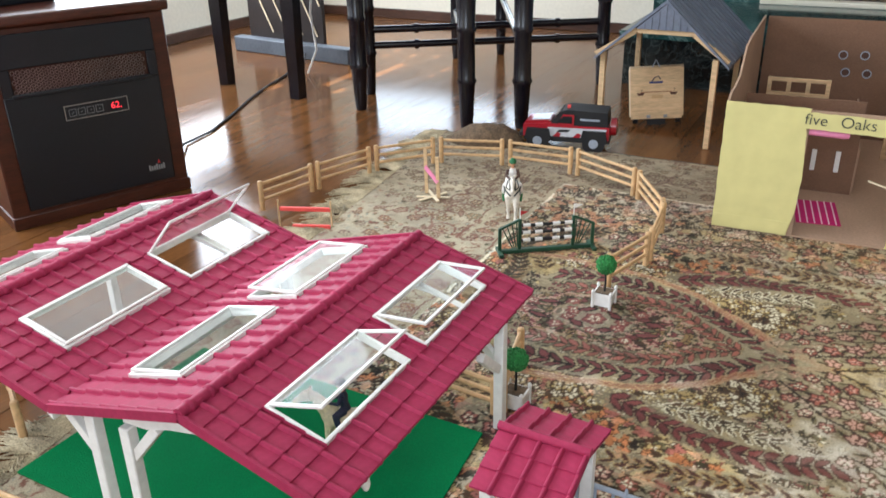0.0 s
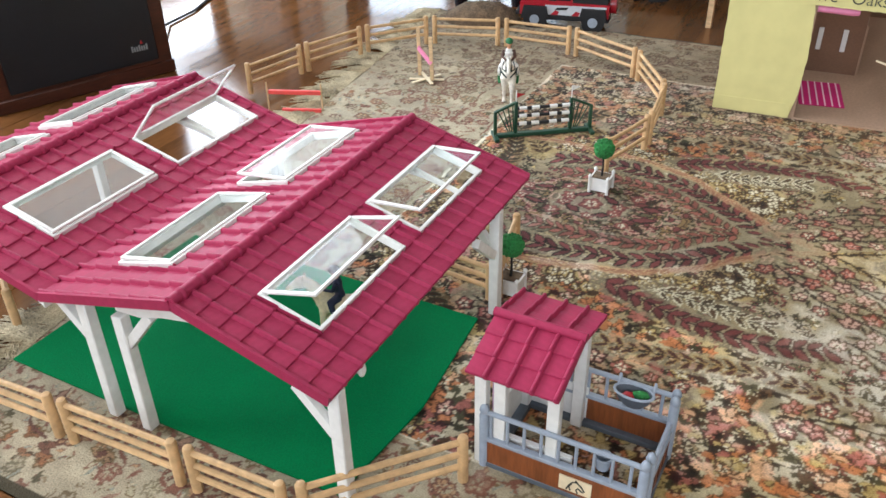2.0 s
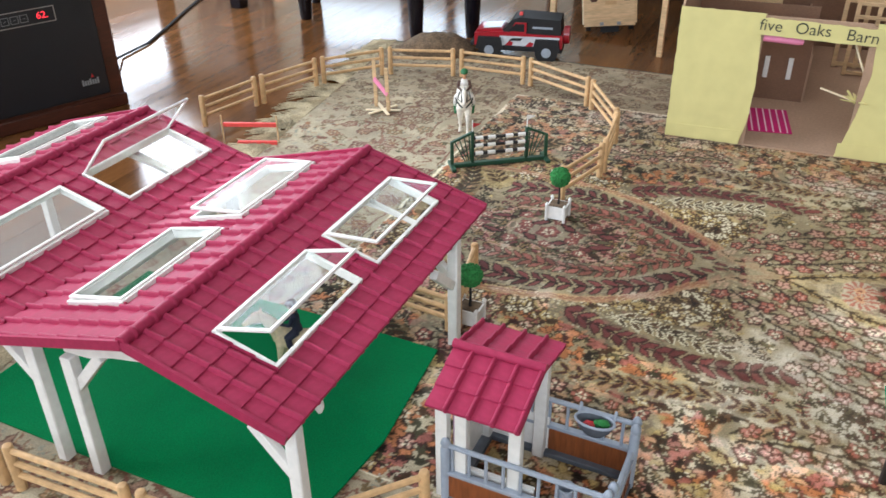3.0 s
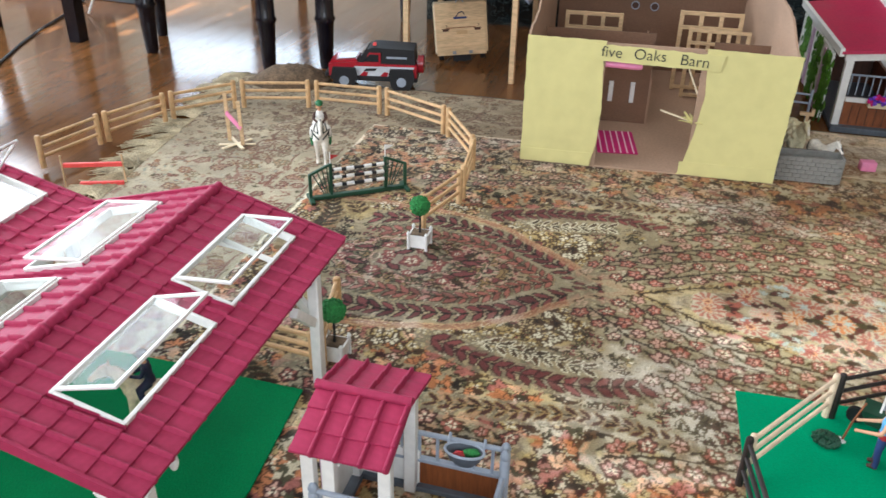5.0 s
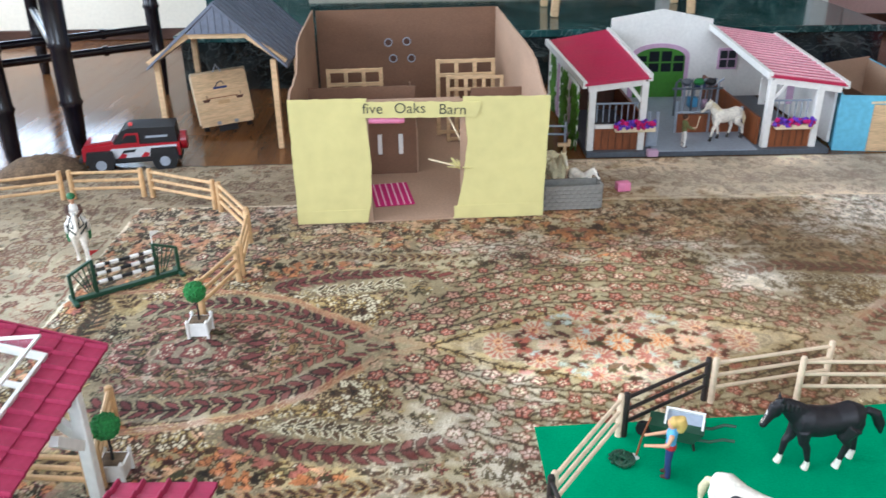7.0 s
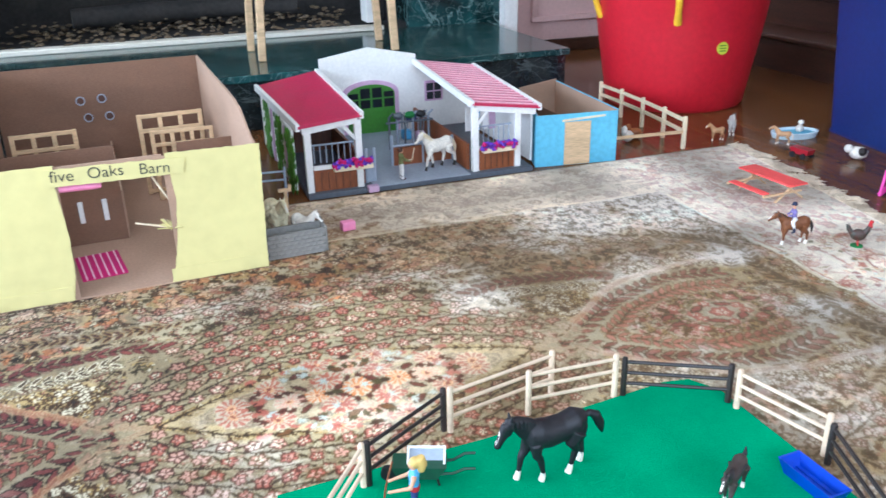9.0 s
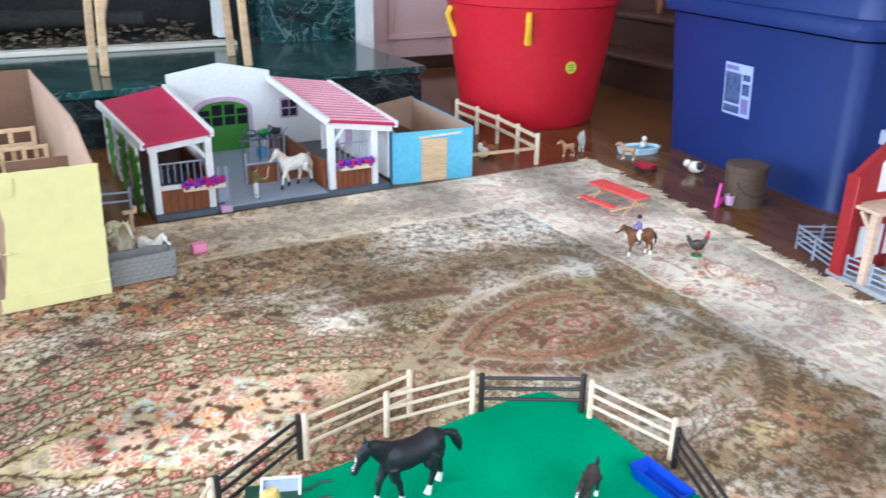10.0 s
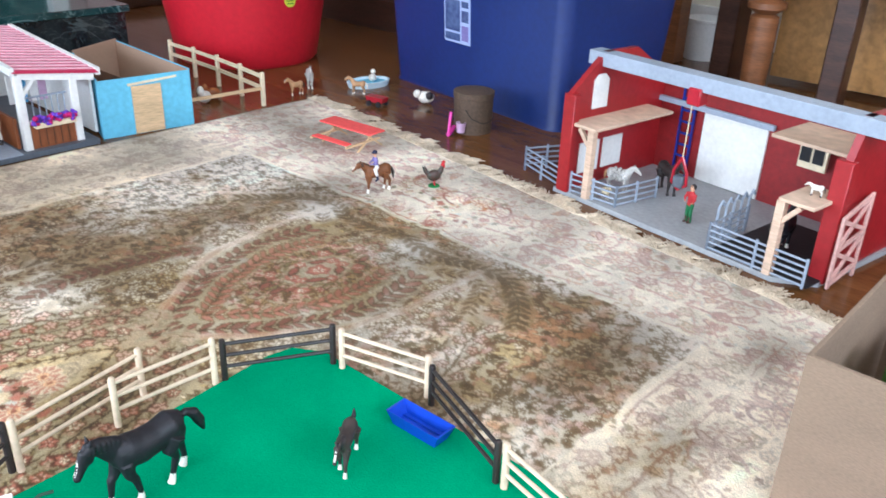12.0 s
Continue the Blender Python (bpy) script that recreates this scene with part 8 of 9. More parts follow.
bm = bmesh.new()
rings = [tote_ring(-0.02 * f, 0.85 + 0.02 * f, -0.02 * f, 0.50 + 0.02 * f, 0.05, z, bm) for f, z in ((0.2, 0.0), (0.0, 0.01), (1.6, 0.5))]
rings[0:0] = []
loft(rings, bm)
bm.faces.new(rings[0][::-1]), bm.faces.new(rings[-1])
part("tote_body", bm, BLUEP, tote)
bm = bmesh.new()
rings = [tote_ring(-0.03 - g, 0.88 + g, -0.03 - g, 0.53 + g, 0.06, z, bm) for g, z in ((0.005, 0.505), (0.03, 0.51), (0.034, 0.545), (0.025, 0.56), (0.0, 0.562), (-0.012, 0.66), (-0.04, 0.69))]
loft(rings, bm)
bm.faces.new(rings[0][::-1]), bm.faces.new(rings[-1])
part("lid", bm, BLUEP, tote, "blue lid with a stepped rim")
part("lid_handle", B((0.895, 0.925, 0.16, 0.36, 0.5, 0.555), bevel=0.008, seg=2), GREYH, tote, "grey latch handle")
part("lid_handle", B((-0.075, -0.045, 0.16, 0.36, 0.5, 0.555), bevel=0.008, seg=2), GREYH, tote, "grey latch handle")
LABW = surface("white_label", C("a9b7dc"), 0.4, 0.05, 60, 8, 0.0)
TLM = pose(0, 0, 0.01, 3.74, 0, 0)
lb = part("label_sheet", B((0.312, 0.445, -0.003, 0.0, 0.188, 0.36), m=TLM), LABW, tote, "pale label with a dark picture and bars")
LABD = surface("label_print", C("2b3a63"), 0.4, 0.3, 60, 30, 0.0, tint=C("5a6a90"))
for x0, x1, z0, z1, mt in ((0.319, 0.395, 0.228, 0.33, LABD), (0.404, 0.438, 0.31, 0.33, LABD), (0.404, 0.438, 0.262, 0.3, LABD), (0.319, 0.395, 0.196, 0.22, LABD), (0.404, 0.438, 0.2, 0.25, CLOTH["violet"]), (0.319, 0.38, 0.338, 0.352, CLOTH["violet"])):
    part("label_bar", B((x0, x1, -0.0045, -0.003, z0, z1), m=TLM), mt, lb)

# ---- red toy barn ----
LOFTWOOD = surface("bleached_craft_wood", C("d6b79c"), 0.7, 0.12, 40, 5, 0.25, stretch=(1, 1, 8))
GREYDECK = surface("grey_deck_plastic", C("a3a4a5"), 0.55, 0.1, 90, 9, 0.1)
rb_ = thing("red_toy_barn", (1.964, 1.274, 0), -98.4, label="open red toy barn with white door, wooden lofts and grey pens", category="toy barn")
RW, RD = 0.672, 0.36
part("deck", prism([(-0.02, -0.01), (0.6, -0.008), (RW, 0.05), (RW + 0.01, RD + 0.02), (-0.01, RD + 0.02)], 0.0, 0.012, "z"), GREYDECK, rb_, "grey deck")
prof = [(-0.012, 0.012), (-0.012, 0.262), (0.10, 0.352), (0.22, 0.352), (RD + 0.006, 0.262), (RD + 0.006, 0.012)]
for x0, y0 in ((0.0, 0.0), (RW - 0.016, 0.075)):
    part("side_wall", prism([(max(y, -0.012 + y0), z) for y, z in prof], x0, x0 + 0.016, "x"), BARNRED, rb_)
part("front_pillar", B((-0.006, 0.03, -0.018, 0.006, 0.012, 0.262), bevel=0.002), BARNRED, rb_)
part("front_pillar", B((RW - 0.03, RW + 0.006, 0.056, 0.08, 0.006, 0.268), bevel=0.002), BARNRED, rb_)
part("back_wall", B((0.016, 0.155, RD - 0.006, RD, 0.012, 0.262), (0.338, RW - 0.016, RD - 0.006, RD, 0.012, 0.262), (0.155, 0.338, RD - 0.006, RD, 0.203, 0.262)), BARNRED2, rb_)
part("big_door", B((0.155, 0.338, RD - 0.012, RD - 0.004, 0.014, 0.203), bevel=0.001), WHITE, rb_, "large white sliding door")
part("door_track", B((0.016, 0.356, RD - 0.024, RD - 0.012, 0.198, 0.212), bevel=0.001), GREYPL, rb_, "grey door track")
rbm = part("roof_beam", B((-0.03, RW + 0.09, 0.085, 0.10, 0.318, 0.352), bevel=0.001), GREYPL, rb_, "pale grey roof beam")
for z in (0.318, 0.348):
    part("beam_flange", B((-0.03, RW + 0.09, 0.1002, 0.13, z, z + 0.004)), GREYPL, rbm)
part("white_hatch", prism([(0.06, 0.215), (0.115, 0.215), (0.115, 0.285), (0.1, 0.3), (0.075, 0.3), (0.06, 0.285)], 0.017, 0.02, "x"), WHITE, rb_, "white hatch")
for y in (0.03, 0.12):
    part("white_hatch", B((0.017, 0.02, y, y + 0.075, 0.05, 0.13)), WHITE, rb_, "white half door")
for x0, x1, y1, z, px_ in ((0.0, 0.10, 0.29, 0.186, 0.084), (0.578, RW - 0.016, 0.11, 0.176, 0.586)):
    part("loft", B((x0 + 0.002, x1, -0.012, y1, z, z + 0.008), bevel=0.001), LOFTWOOD, rb_, "pale wooden loft board")
    part("loft_post", B((px_ - 0.009, px_ + 0.009, -0.012, 0.006, 0.012, z), bevel=0.001), LOFTWOOD, rb_)
    s = -1 if x0 < 0.3 else 1
    part("loft_brace", beam((px_ + s * 0.004, -0.003, z - 0.045), (px_ + s * 0.04, -0.003, z - 0.003), 0.01, 0.01), LOFTWOOD, rb_)
part("loft", B((0.43, RW - 0.016, 0.19, RD - 0.006, 0.232, 0.24), bevel=0.001), LOFTWOOD, rb_, "pale wooden loft board")
wv = part("inner_window", B((0.452, 0.52, 0.292, 0.302, 0.15, 0.226), bevel=0.001), CREAM, rb_, "cream framed window")
for k in range(2):
    part("window_pane", B((0.457 + 0.031 * k, 0.482 + 0.031 * k, 0.288, 0.2905, 0.167, 0.223)), DARKGLASS, wv)
ld = part("ladder", B((0.085, 0.09, RD - 0.018, RD - 0.012, 0.013, 0.275), (0.125, 0.13, RD - 0.018, RD - 0.012, 0.013, 0.275)), BLUERAIL, rb_, "navy plastic ladder")
for k in range(8):
    part("rung", B((0.09, 0.125, RD - 0.017, RD - 0.013, 0.03 + 0.031 * k, 0.036 + 0.031 * k)), BLUERAIL, ld)
ht = part("hoist", B((0.272, 0.306, 0.078, 0.112, 0.285, 0.325), bevel=0.003), JEEPRED, rb_, "red hoist")
part("hoist_rope", tube([(0.279, 0.095, 0.285), (0.274, 0.1, 0.15)], 0.0013, 5), CREAM, ht)
part("sling", tube([(0.274, 0.1, 0.155), (0.256, 0.1, 0.12), (0.254, 0.1, 0.09), (0.274, 0.1, 0.075), (0.294, 0.1, 0.09), (0.292, 0.1, 0.12), (0.274, 0.1, 0.155)], 0.004, 7), JEEPRED, ht)
part("hoisted_bale", B((0.26, 0.288, 0.092, 0.108, 0.08, 0.11), bevel=0.003), GREYDK, ht, "grey hoisted bundle")


def pen_fence(x0, y0, x1, y1, h=0.062, n=5):
    for k in range(n):
        z = 0.018 + (h - 0.018) * k / (n - 1)
        part("pen_rail", tube([(x0, y0, z), (x1, y1, z)], 0.0026, 6), GREYPL, rb_)
    for f in (0, 0.5, 1):
        x, y = x0 + (x1 - x0) * f, y0 + (y1 - y0) * f
        part("pen_post", tube([(x, y, 0.0 if x < -0.01 else 0.012), (x, y, h + 0.006)], 0.0034, 6), GREYPL, rb_)


pen_fence(0.032, -0.004, 0.165, 0.012, n=4)
pen_fence(0.165, 0.012, 0.18, 0.15, n=4)
part("pen_mat", B((0.446, 0.672, 0.0, 0.29, 0.012, 0.0145)), RUBBER, rb_, "black pen floor mat")
pen_fence(0.44, -0.006, 0.665, -0.006, h=0.072)
pen_fence(0.44, -0.006, 0.43, 0.16, h=0.072)
pen_fence(-0.175, 0.04, -0.014, 0.0, n=4)
pen_fence(-0.175, 0.04, -0.13, 0.16, n=4)
for k in range(5):
    y = 0.03 + 0.03 * k
    part("feed_gate", tube([(0.432, y, 0.012), (0.432, y, 0.1), (0.432, y + 0.012, 0.112), (0.432, y + 0.02, 0.1)], 0.003, 7), GREYPL, rb_)
sg_ = part("side_gate", B((RW + 0.012, RW + 0.018, 0.052, 0.062, 0.002, 0.16), (RW + 0.012, RW + 0.018, 0.155, 0.165, 0.002, 0.19), bevel=0.001), FUR["pink"], rb_, "pale pink cross-braced side gate")
for a, b in (((-0.025, 0.01), (0.08, 0.03)), ((-0.025, 0.085), (0.08, 0.105)), ((-0.025, 0.155), (0.08, 0.185)), ((-0.025, 0.012), (0.08, 0.1)), ((-0.025, 0.08), (0.08, 0.035)), ((-0.025, 0.09), (0.08, 0.18)), ((-0.025, 0.15), (0.08, 0.11))):
    part("gate_bar", beam((RW + 0.015, a[0] + 0.082, a[1]), (RW + 0.015, b[0] + 0.082, b[1]), 0.005, 0.009), FUR["pink"], sg_)
part("wing_roof", quad_slab((0.56, RD + 0.01, 0.262), (0.9, RD + 0.01, 0.262), (0.92, RD + 0.14, 0.345), (0.58, RD + 0.14, 0.345), 0.01), BARNRED, rb_, "red roof of the rear wing")
part("wing_panel", quad_slab((0.6, RD + 0.012, 0.268), (0.88, RD + 0.012, 0.268), (0.9, RD + 0.12, 0.337), (0.62, RD + 0.12, 0.337), 0.004), WHITE, rb_, "white roof panel")
part("wing_wall", B((0.60, 0.88, RD + 0.03, RD + 0.038, 0.0, 0.27)), BARNRED2, rb_)
RBM = pose(1.964, 1.274, 0, 0, 0, -98.4)


def in_barn(ob, x, y, rz, z=0.0125):
    ob.matrix_basis = RBM @ pose(x, y, z, 0, 0, rz)


ob = toy("toy_figure", figure(0.095, None, arms=0.08), [CLOTH["red"], CLOTH["green"], CLOTH["brown"], SKIN, FUR["dark"]], "toy farmer in green dungarees and a red shirt", 0, 0, 0, cat="toy figure")
in_barn(ob, 0.325, 0.085, -100)
ob = toy("toy_goat", quadruped(0.072, (FUR["dark"], FUR["dark"], FUR["dark"]), 0.04, mane=False, horns=0.1, leg=1.2), [FUR["dark"], FUR["dark"], FUR["dark"]], "dark toy goat standing on the barn deck", 0, 0, 0)
in_barn(ob, 0.175, 0.2, -25)
ob = toy("toy_sheep", quadruped(0.056, (FUR["cream"], FUR["cream"], FUR["white"]), 0.02, mane=False, leg=1.2, wool=0.09), [FUR["grey"], FUR["tan"], FUR["grey"]], "pale grey woolly toy sheep in the grey pen", 0, 0, 0)
in_barn(ob, 0.1, 0.1, 10)
ob = toy("toy_lamb", quadruped(0.026, (FUR["cream"], FUR["cream"], FUR["white"]), 0.02, mane=False, wool=0.1), [FUR["cream"], FUR["cream"], FUR["white"]], "small cream toy lamb in the pen", 0, 0, 0)
in_barn(ob, 0.115, 0.035, -20)
ob = toy("toy_cow", quadruped(0.08, (FUR["black"], FUR["black"], FUR["white"]), 0.04, mane=False, body=1.25, leg=1.2), [FUR["black"], FUR["black"], FUR["white"]], "black toy cow in the grey pen", 0, 0, 0)
in_barn(ob, 0.54, 0.12, 100)
ob = toy("toy_cat", quadruped(0.022, (FUR["white"], FUR["dark"], FUR["dark"]), 0.03, mane=False, body=1.3, leg=1.3, droop=0.4), [FUR["white"], FUR["dark"], FUR["dark"]], "small white and dark toy cat on the loft", 0, 0, 0)
in_barn(ob, 0.622, 0.05, 200, 0.1845)
RYEL = surface("red_yellow_toy", C("d8541f"), 0.5, 0.2, 60, 40, 0.1, tint=C("e8c020"))
ob = solo("toy_tractor_part", ball((0, 0, 0.03), 0.03, None, 0, 12, (1.3, 0.9, 1.0), 0.3), RYEL, "red and yellow plastic toy on the floor behind the barn", "toy")
in_barn(ob, 0.86, 0.12, 0, 0.0)

# ---- open cardboard carton ----
# brown cardboard, darkened to hold the shade on the carton's sides
CARD_SHADED = surface("shaded_cardboard", C("8d7661"), 0.88, 0.1, 160, 5, 0.2, stretch=(1, 1, 3))
ct = thing("cardboard_carton", (1.42, 0.21, 0.0095), label="open brown cardboard carton with toys packed inside", category="carton", local=False)
KX0, KX1, KY0, KY1, KZ = 1.2, 1.62, -0.02, 0.41, 0.25
part("carton_wall", B((KX0, KX0 + 0.006, KY0, KY1, 0.0105, KZ)), CARD_SHADED, ct)
part("carton_wall", B((KX1 - 0.006, KX1, KY0, KY1, 0.0105, KZ)), CARD_SHADED, ct)
part("carton_wall", B((KX0 + 0.006, KX1 - 0.006, KY1 - 0.006, KY1, 0.0105, KZ)), CARD_SHADED, ct)
part("carton_wall", B((KX0 + 0.006, KX1 - 0.006, KY0, KY0 + 0.006, 0.0105, KZ)), CARD_SHADED, ct)
part("carton_bottom", B((KX0 + 0.006, KX1 - 0.006, KY0 + 0.006, KY1 - 0.006, 0.0105, 0.016)), CARDDK, ct)
for x, y, w, d, h, mt, nm in ((1.27, 0.26, 0.1, 0.08, 0.18, CLOTH["jeans"], "blue"), (1.38, 0.3, 0.08, 0.1, 0.2, LEAF2, "green"), (1.5, 0.28, 0.12, 0.12, 0.17, WHITE, "white"), (1.3, 0.12, 0.14, 0.1, 0.15, CLOTH["red"], "red"), (1.48, 0.12, 0.14, 0.1, 0.14, DARKWOOD, "brown")):
    solo("toy_box", B((x - w / 2, x + w / 2, y - d / 2, y + d / 2, 0.0162, h), bevel=0.006), mt, nm + " toy package packed upright inside the carton", "toy package", "packed toys")

# ---- grey roofed shelter, trailer and toy car ----
sh = thing("toy_shelter", (-0.51, 2.75, 0), label="toy shelter with a ribbed slate grey gable roof on wooden posts", category="toy shelter", local=False)
for x, y in ((-0.69, 2.545), (-0.345, 2.545), (-0.69, 2.97), (-0.345, 2.97)):
    part("post", B((x - 0.0085, x + 0.0085, y - 0.0085, y + 0.0085, 0, 0.275), bevel=0.001), PALEWOOD, sh)
for s, xe in ((-1, -0.712), (1, -0.3)):
    rf = part("roof_slope", quad_slab((xe, 2.51, 0.262), (-0.497, 2.51, 0.444), (-0.497, 3.03, 0.444), (xe, 3.03, 0.262), 0.008), ROOFGREY, sh, "slate grey ribbed roof slope")
    for k in range(12):
        y = 2.53 + k * 0.043
        part("roof_rib", beam((xe, y, 0.264), (-0.497, y, 0.446), 0.004, 0.003), ROOFGREY, rf)
    part("rafter", beam((xe * 0.98 - 0.012, 2.53, 0.27), (-0.585 if s < 0 else -0.415, 2.53, 0.35), 0.014, 0.016), PALEWOOD, sh)
part("collar_beam", B((-0.585, -0.415, 2.523, 2.537, 0.342, 0.358)), PALEWOOD, sh)
gbl = part("gable_panel", prism([(-0.585, 0.357), (-0.41, 0.357), (-0.497, 0.434)], 2.512, 2.518, "y"), ROOFGREY, sh, "ribbed grey gable panel")
for k in range(7):
    x = -0.56 + k * 0.021
    zt = 0.357 + 0.077 * (1 - abs(x + 0.497) / 0.088)
    part("gable_rib", B((x - 0.0016, x + 0.0016, 2.5095, 2.512, 0.357, zt)), ROOFGREY, gbl)
tl_ = thing("toy_trailer", (-0.53, 2.72, 0), 14, label="pale wooden toy horse trailer with dark printed marks", category="toy trailer")
tl_.matrix_basis = pose(-0.545, 2.72, 0.007, 0, -5, 14)
part("tail_board", B((-0.083, 0.083, -0.006, 0.0, 0.022, 0.196), bevel=0.001), PALEWOOD, tl_)
part("trailer_side", B((-0.088, -0.083, -0.004, 0.05, 0.03, 0.19)), CREAM, tl_)
part("trailer_side", B((0.083, 0.088, -0.004, 0.05, 0.03, 0.19)), PALEWOOD, tl_)
part("trailer_floor", B((-0.083, 0.083, 0.0, 0.05, 0.022, 0.03)), PALEWOOD, tl_)
part("trailer_front", B((-0.083, 0.083, 0.045, 0.05, 0.03, 0.19), (-0.083, 0.083, 0.0, 0.045, 0.184, 0.19)), PALEWOOD, tl_)
for s in (-1, 1):
    part("wheel", tube([(s * 0.062, 0.026, 0.018), (s * 0.078, 0.026, 0.018)], 0.018, 16), RUBBER, tl_)
part("prop_stand", B((-0.03, 0.03, 0.002, 0.02, 0.0, 0.022)), RUBBER, tl_)
part("ring_pull", tube([(-0.012, -0.004, 0.196), (0, -0.004, 0.22), (0.012, -0.004, 0.196)], 0.002, 6), GREYPL, tl_)
part("print_mark", tube([(-0.014, -0.0064, 0.15), (-0.004, -0.0064, 0.163), (0.008, -0.0064, 0.166), (0.014, -0.0064, 0.156)], 0.002, 6), CLOTH["navy"], tl_, "dark blue curved mark")
for x, z, w, h, mt in ((0.0, 0.146, 0.044, 0.007, CLOTH["jeans"]), (0.0, 0.114, 0.1, 0.0025, PLANKPL), (0.004, 0.098, 0.036, 0.012, TAN)):
    part("print_mark", B((x - w / 2, x + w / 2, -0.0068, -0.006, z - h / 2, z + h / 2)), mt, tl_)
for x in (-0.05, 0.056):
    part("print_mark", prism([(x - 0.013, 0.112), (x + 0.013, 0.112), (x + 0.008, 0.103), (x - 0.008, 0.103)], -0.0068, -0.006, "y"), PLANKDK, tl_)
    part("print_mark", tube([(x, -0.0064, 0.124), (x + 0.006, -0.0064, 0.122), (x + 0.002, -0.0064, 0.117)], 0.001, 5), PLANKDK, tl_)
for z in (0.05, 0.075, 0.135):
    part("board_joint", B((-0.083, 0.083, -0.0064, -0.006, z, z + 0.0012)), TAN, tl_)
for x in (-0.025, 0.03):
    part("latch", B((x - 0.006, x + 0.006, -0.009, -0.006, 0.026, 0.036)), GREYH, tl_)

jp = thing("toy_car", (-0.738, 2.38, 0), 11, label="red and black toy off-road car with grey side stripes", category="toy car")
body = [(-0.135, 0.038), (0.13, 0.038), (0.13, 0.078), (0.045, 0.078), (-0.05, 0.082), (-0.135, 0.074)]
part("body", prism(body, -0.048, 0.048, "y"), JEEPRED, jp)
part("hood", prism([(-0.132, 0.075), (-0.05, 0.082), (-0.052, 0.09), (-0.128, 0.083)], -0.042, 0.042, "y"), JEEPRED, jp)
# the hood is red; this pale sheet paints the reflection on it
part("hood_panel", prism([(-0.11, 0.0862), (-0.055, 0.0912), (-0.055, 0.0925), (-0.11, 0.0875)], -0.034, 0.034, "y"), SILVER, jp, "pale panel standing in for the reflection on the red hood")
part("cabin", prism([(-0.05, 0.08), (0.125, 0.078), (0.122, 0.122), (0.0, 0.126), (-0.018, 0.12)], -0.046, 0.046, "y"), RUBBER, jp, "black hard top")
part("door", prism([(-0.045, 0.05), (0.022, 0.05), (0.022, 0.112), (-0.012, 0.112)], -0.0495, -0.0465, "y"), JEEPRED, jp)
part("side_window", prism([(-0.032, 0.085), (0.016, 0.085), (0.016, 0.107), (-0.01, 0.107)], -0.0505, -0.0495, "y"), DARKGLASS, jp)
part("windscreen", prism([(-0.047, 0.083), (-0.02, 0.118), (-0.022, 0.119), (-0.05, 0.084)], -0.04, 0.04, "y"), DARKGLASS, jp)
part("side_stripe", prism([(-0.058, 0.034), (0.045, 0.034), (0.05, 0.062), (0.122, 0.066), (0.122, 0.072), (-0.058, 0.07)], -0.0502, -0.0484, "y"), SILVER, jp, "silver lower side panel")
for x0 in (-0.05, 0.012):
    part("red_flash", prism([(x0, 0.034), (x0 + 0.026, 0.034), (x0 + 0.034, 0.052), (x0 + 0.022, 0.056)], -0.0512, -0.0502, "y"), JEEPRED, jp, "red painted flash")
part("side_print", B((0.04, 0.1, -0.0475, -0.046, 0.095, 0.101)), GREYPL, jp, "pale print bars")
part("roof_lamp", B((-0.004, 0.006, -0.02, -0.008, 0.124, 0.134), bevel=0.001), CORAL, jp)
part("bumper", B((-0.148, -0.132, -0.045, 0.045, 0.034, 0.048), bevel=0.002), RUBBER, jp)
part("sill", B((-0.05, 0.052, -0.053, -0.046, 0.03, 0.042), bevel=0.001), RUBBER, jp)
part("body_print", prism([(-0.03, 0.056), (0.006, 0.058), (0.012, 0.066), (-0.022, 0.064)], -0.0512, -0.05, "y"), RUBBER, jp, "dark printed flash")
part("chassis", B((-0.13, 0.13, -0.035, 0.035, 0.022, 0.04)), RUBBER, jp)
for x in (-0.088, 0.085):
    for s in (-1, 1):
        wh = part("wheel", tube([(x, s * 0.034, 0.034), (x, s * 0.058, 0.034)], 0.034, 20), RUBBER, jp)
        part("rim", tube([(x, s * 0.056, 0.034), (x, s * 0.0595, 0.034)], 0.0145, 14), GREYPL, wh)
        part("fender", prism([(x - 0.042, 0.03), (x - 0.034, 0.066), (x + 0.034, 0.066), (x + 0.042, 0.03), (x + 0.034, 0.03), (x + 0.026, 0.048), (x - 0.026, 0.048), (x - 0.034, 0.03)], s * 0.044, s * 0.06, "y"), RUBBER, jp)
part("spare_wheel", tube([(0.131, 0, 0.07), (0.148, 0, 0.07)], 0.027, 20), JEEPRED, jp, "red spare wheel cover")
for ob in jp.children:
    if not ob.name.startswith("wheel"):
        ob.location.z += 0.007

# ---- floor planks ----
PW_ = 0.083


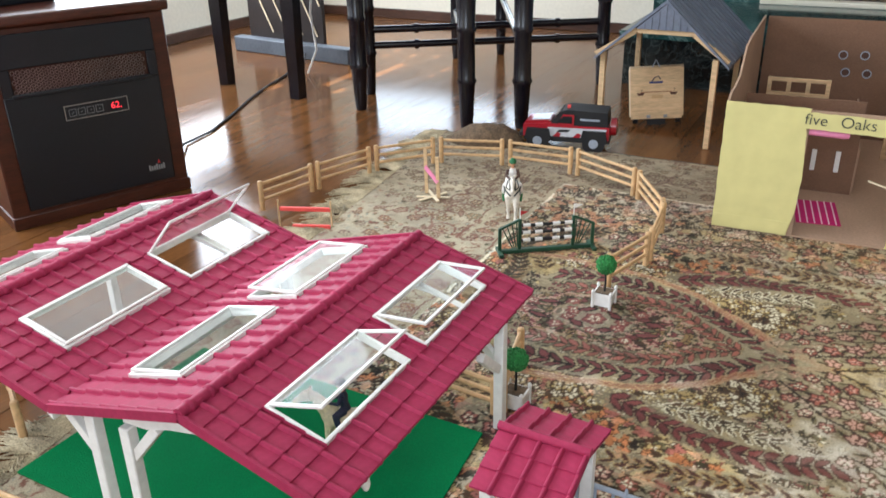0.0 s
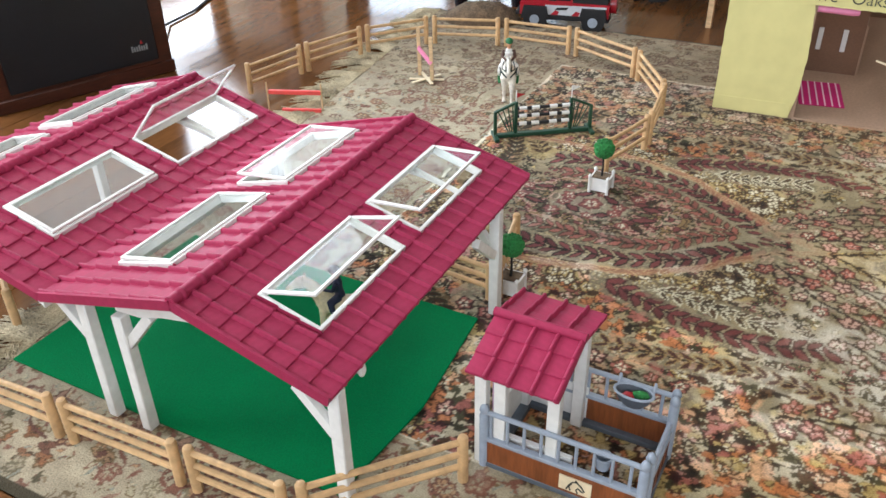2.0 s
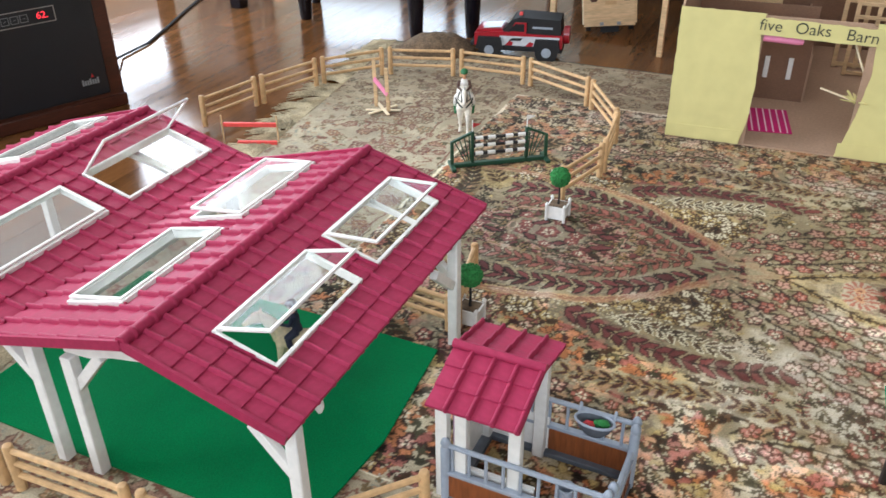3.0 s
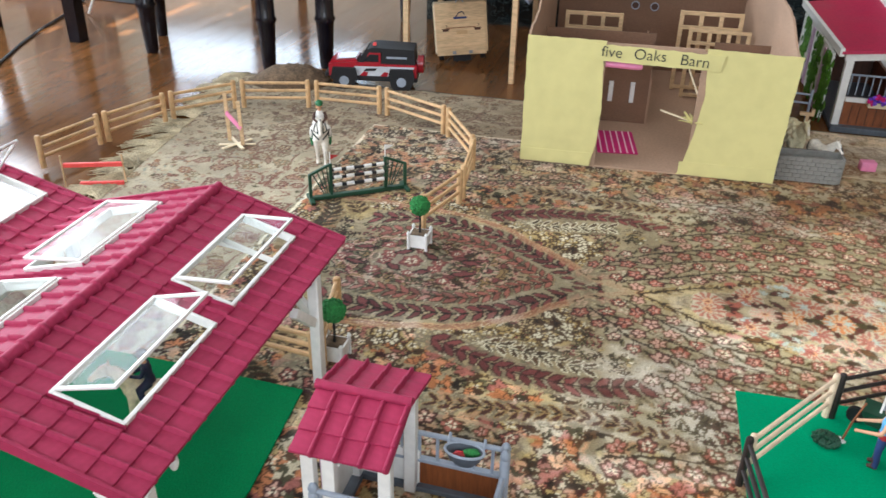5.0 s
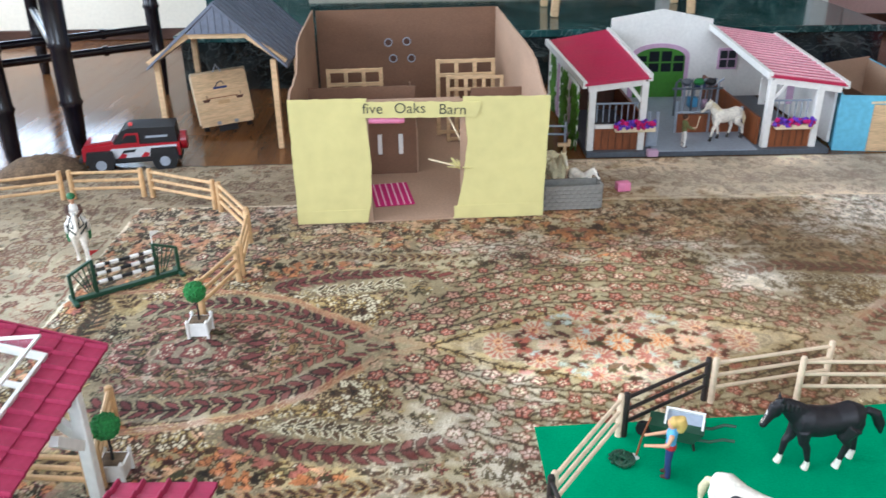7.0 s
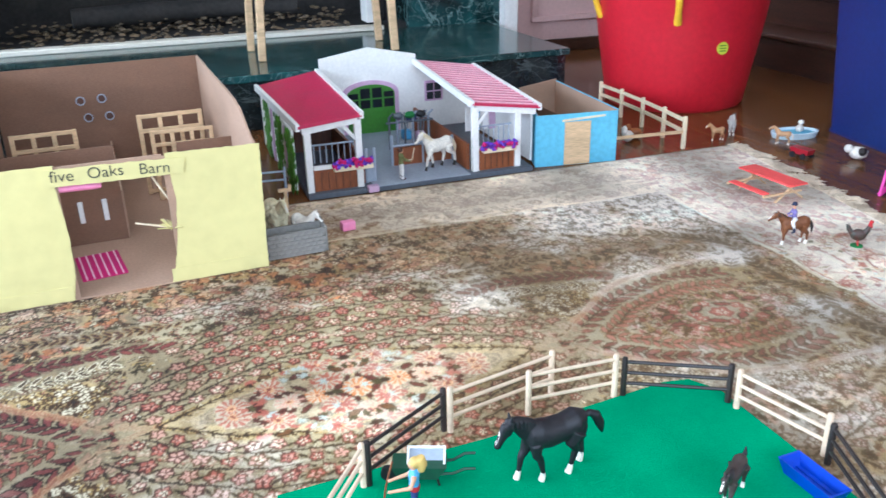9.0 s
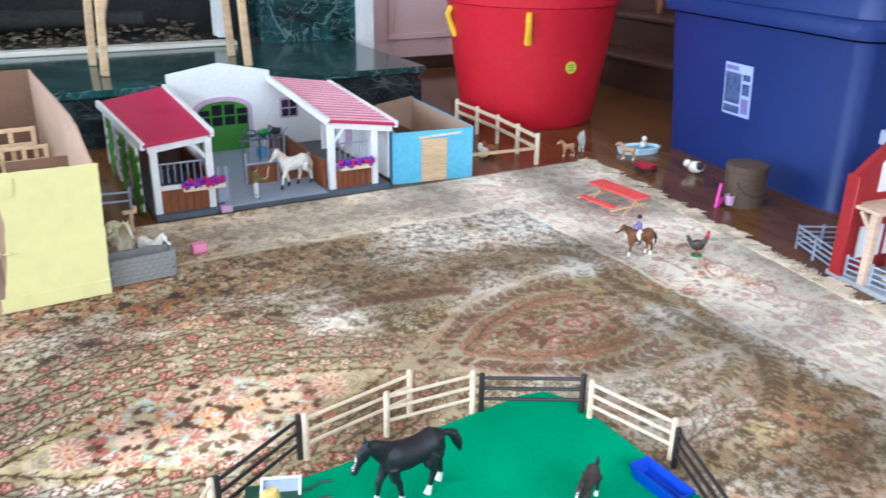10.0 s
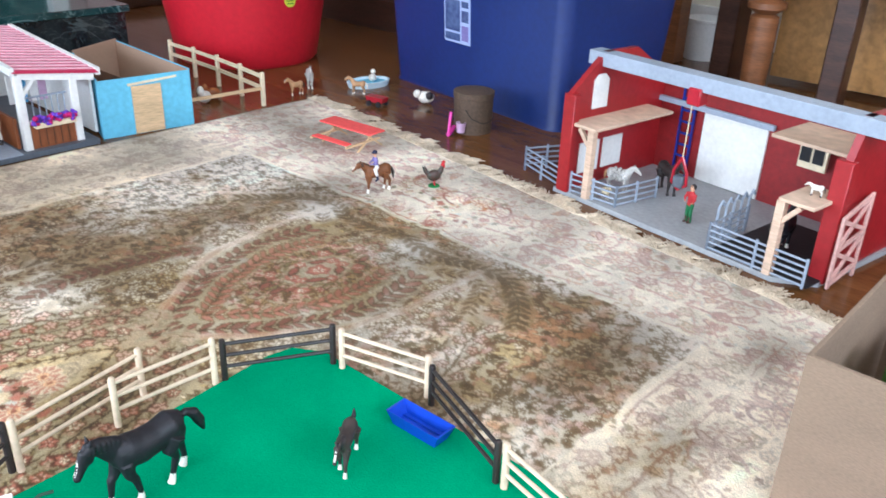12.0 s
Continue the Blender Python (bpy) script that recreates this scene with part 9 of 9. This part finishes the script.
def plank_mesh(ln):
    g = 0.0001
    bm = bmesh.new()
    x, y = PW_ / 2 - g, ln / 2 - g
    c = 0.00025
    low = [bm.verts.new(p) for p in ((-x, -y, -0.012), (x, -y, -0.012), (x, y, -0.012), (-x, y, -0.012))]
    mid = [bm.verts.new((v.co.x, v.co.y, -c)) for v in low]
    top = [bm.verts.new((v.co.x * (1 - c / x), v.co.y * (1 - c / y), 0)) for v in low]
    for a, b in ((low, mid), (mid, top)):
        for k in range(4):
            bm.faces.new((a[k], a[(k + 1) % 4], b[(k + 1) % 4], b[k]))
    bm.faces.new(top)
    return finish("plank", bm, FLOORWOOD, 0)


plank_kinds = [plank_mesh(l) for l in (0.6, 0.9, 1.2)]
rr = random.Random(21)
rest, count = [], 0
ncol = int(7.55 / PW_)
for c in range(ncol):
    x = -3.26 + (c + 0.5) * PW_
    first = 0.15 + rr.random() * 0.7
    rest.append((x, -2.0 + first / 2, first))
    y = -2.0 + first
    while y < 4.4:
        k = rr.randrange(3)
        l = (0.6, 0.9, 1.2)[k]
        if y + l > 4.75:
            rest.append((x, (y + 4.75) / 2, 4.75 - y))
            break
        yc = y + l / 2
        seen = (x < -0.2 and yc > 1.0) or (x > 1.75 and yc > 0.3) or (yc > 2.2)
        if seen and count < 300:
            piece("plank", plank_kinds[k], FLOOR, Matrix.Translation((x, yc, 0)))
            count += 1
        else:
            rest.append((x, yc, l))
        y += l
verts, faces = [], []
for x, yc, l in rest:
    i = len(verts)
    a, b = PW_ / 2 - 0.0012, l / 2 - 0.0012
    verts += [(x - a, yc - b, -0.012), (x + a, yc - b, -0.012), (x + a, yc + b, -0.012), (x - a, yc + b, -0.012), (x - a, yc - b, 0), (x + a, yc - b, 0), (x + a, yc + b, 0), (x - a, yc + b, 0)]
    faces += [(i + 4, i + 5, i + 6, i + 7), (i, i + 1, i + 5, i + 4), (i + 1, i + 2, i + 6, i + 5), (i + 2, i + 3, i + 7, i + 6), (i + 3, i, i + 4, i + 7)]
me = bpy.data.meshes.new("planks_beyond")
me.from_pydata(verts, [], faces)
me.materials.append(FLOORWOOD)
ob = new("planks_beyond", me)
ob.parent = FLOOR
tagged(ob, kind="stuff")
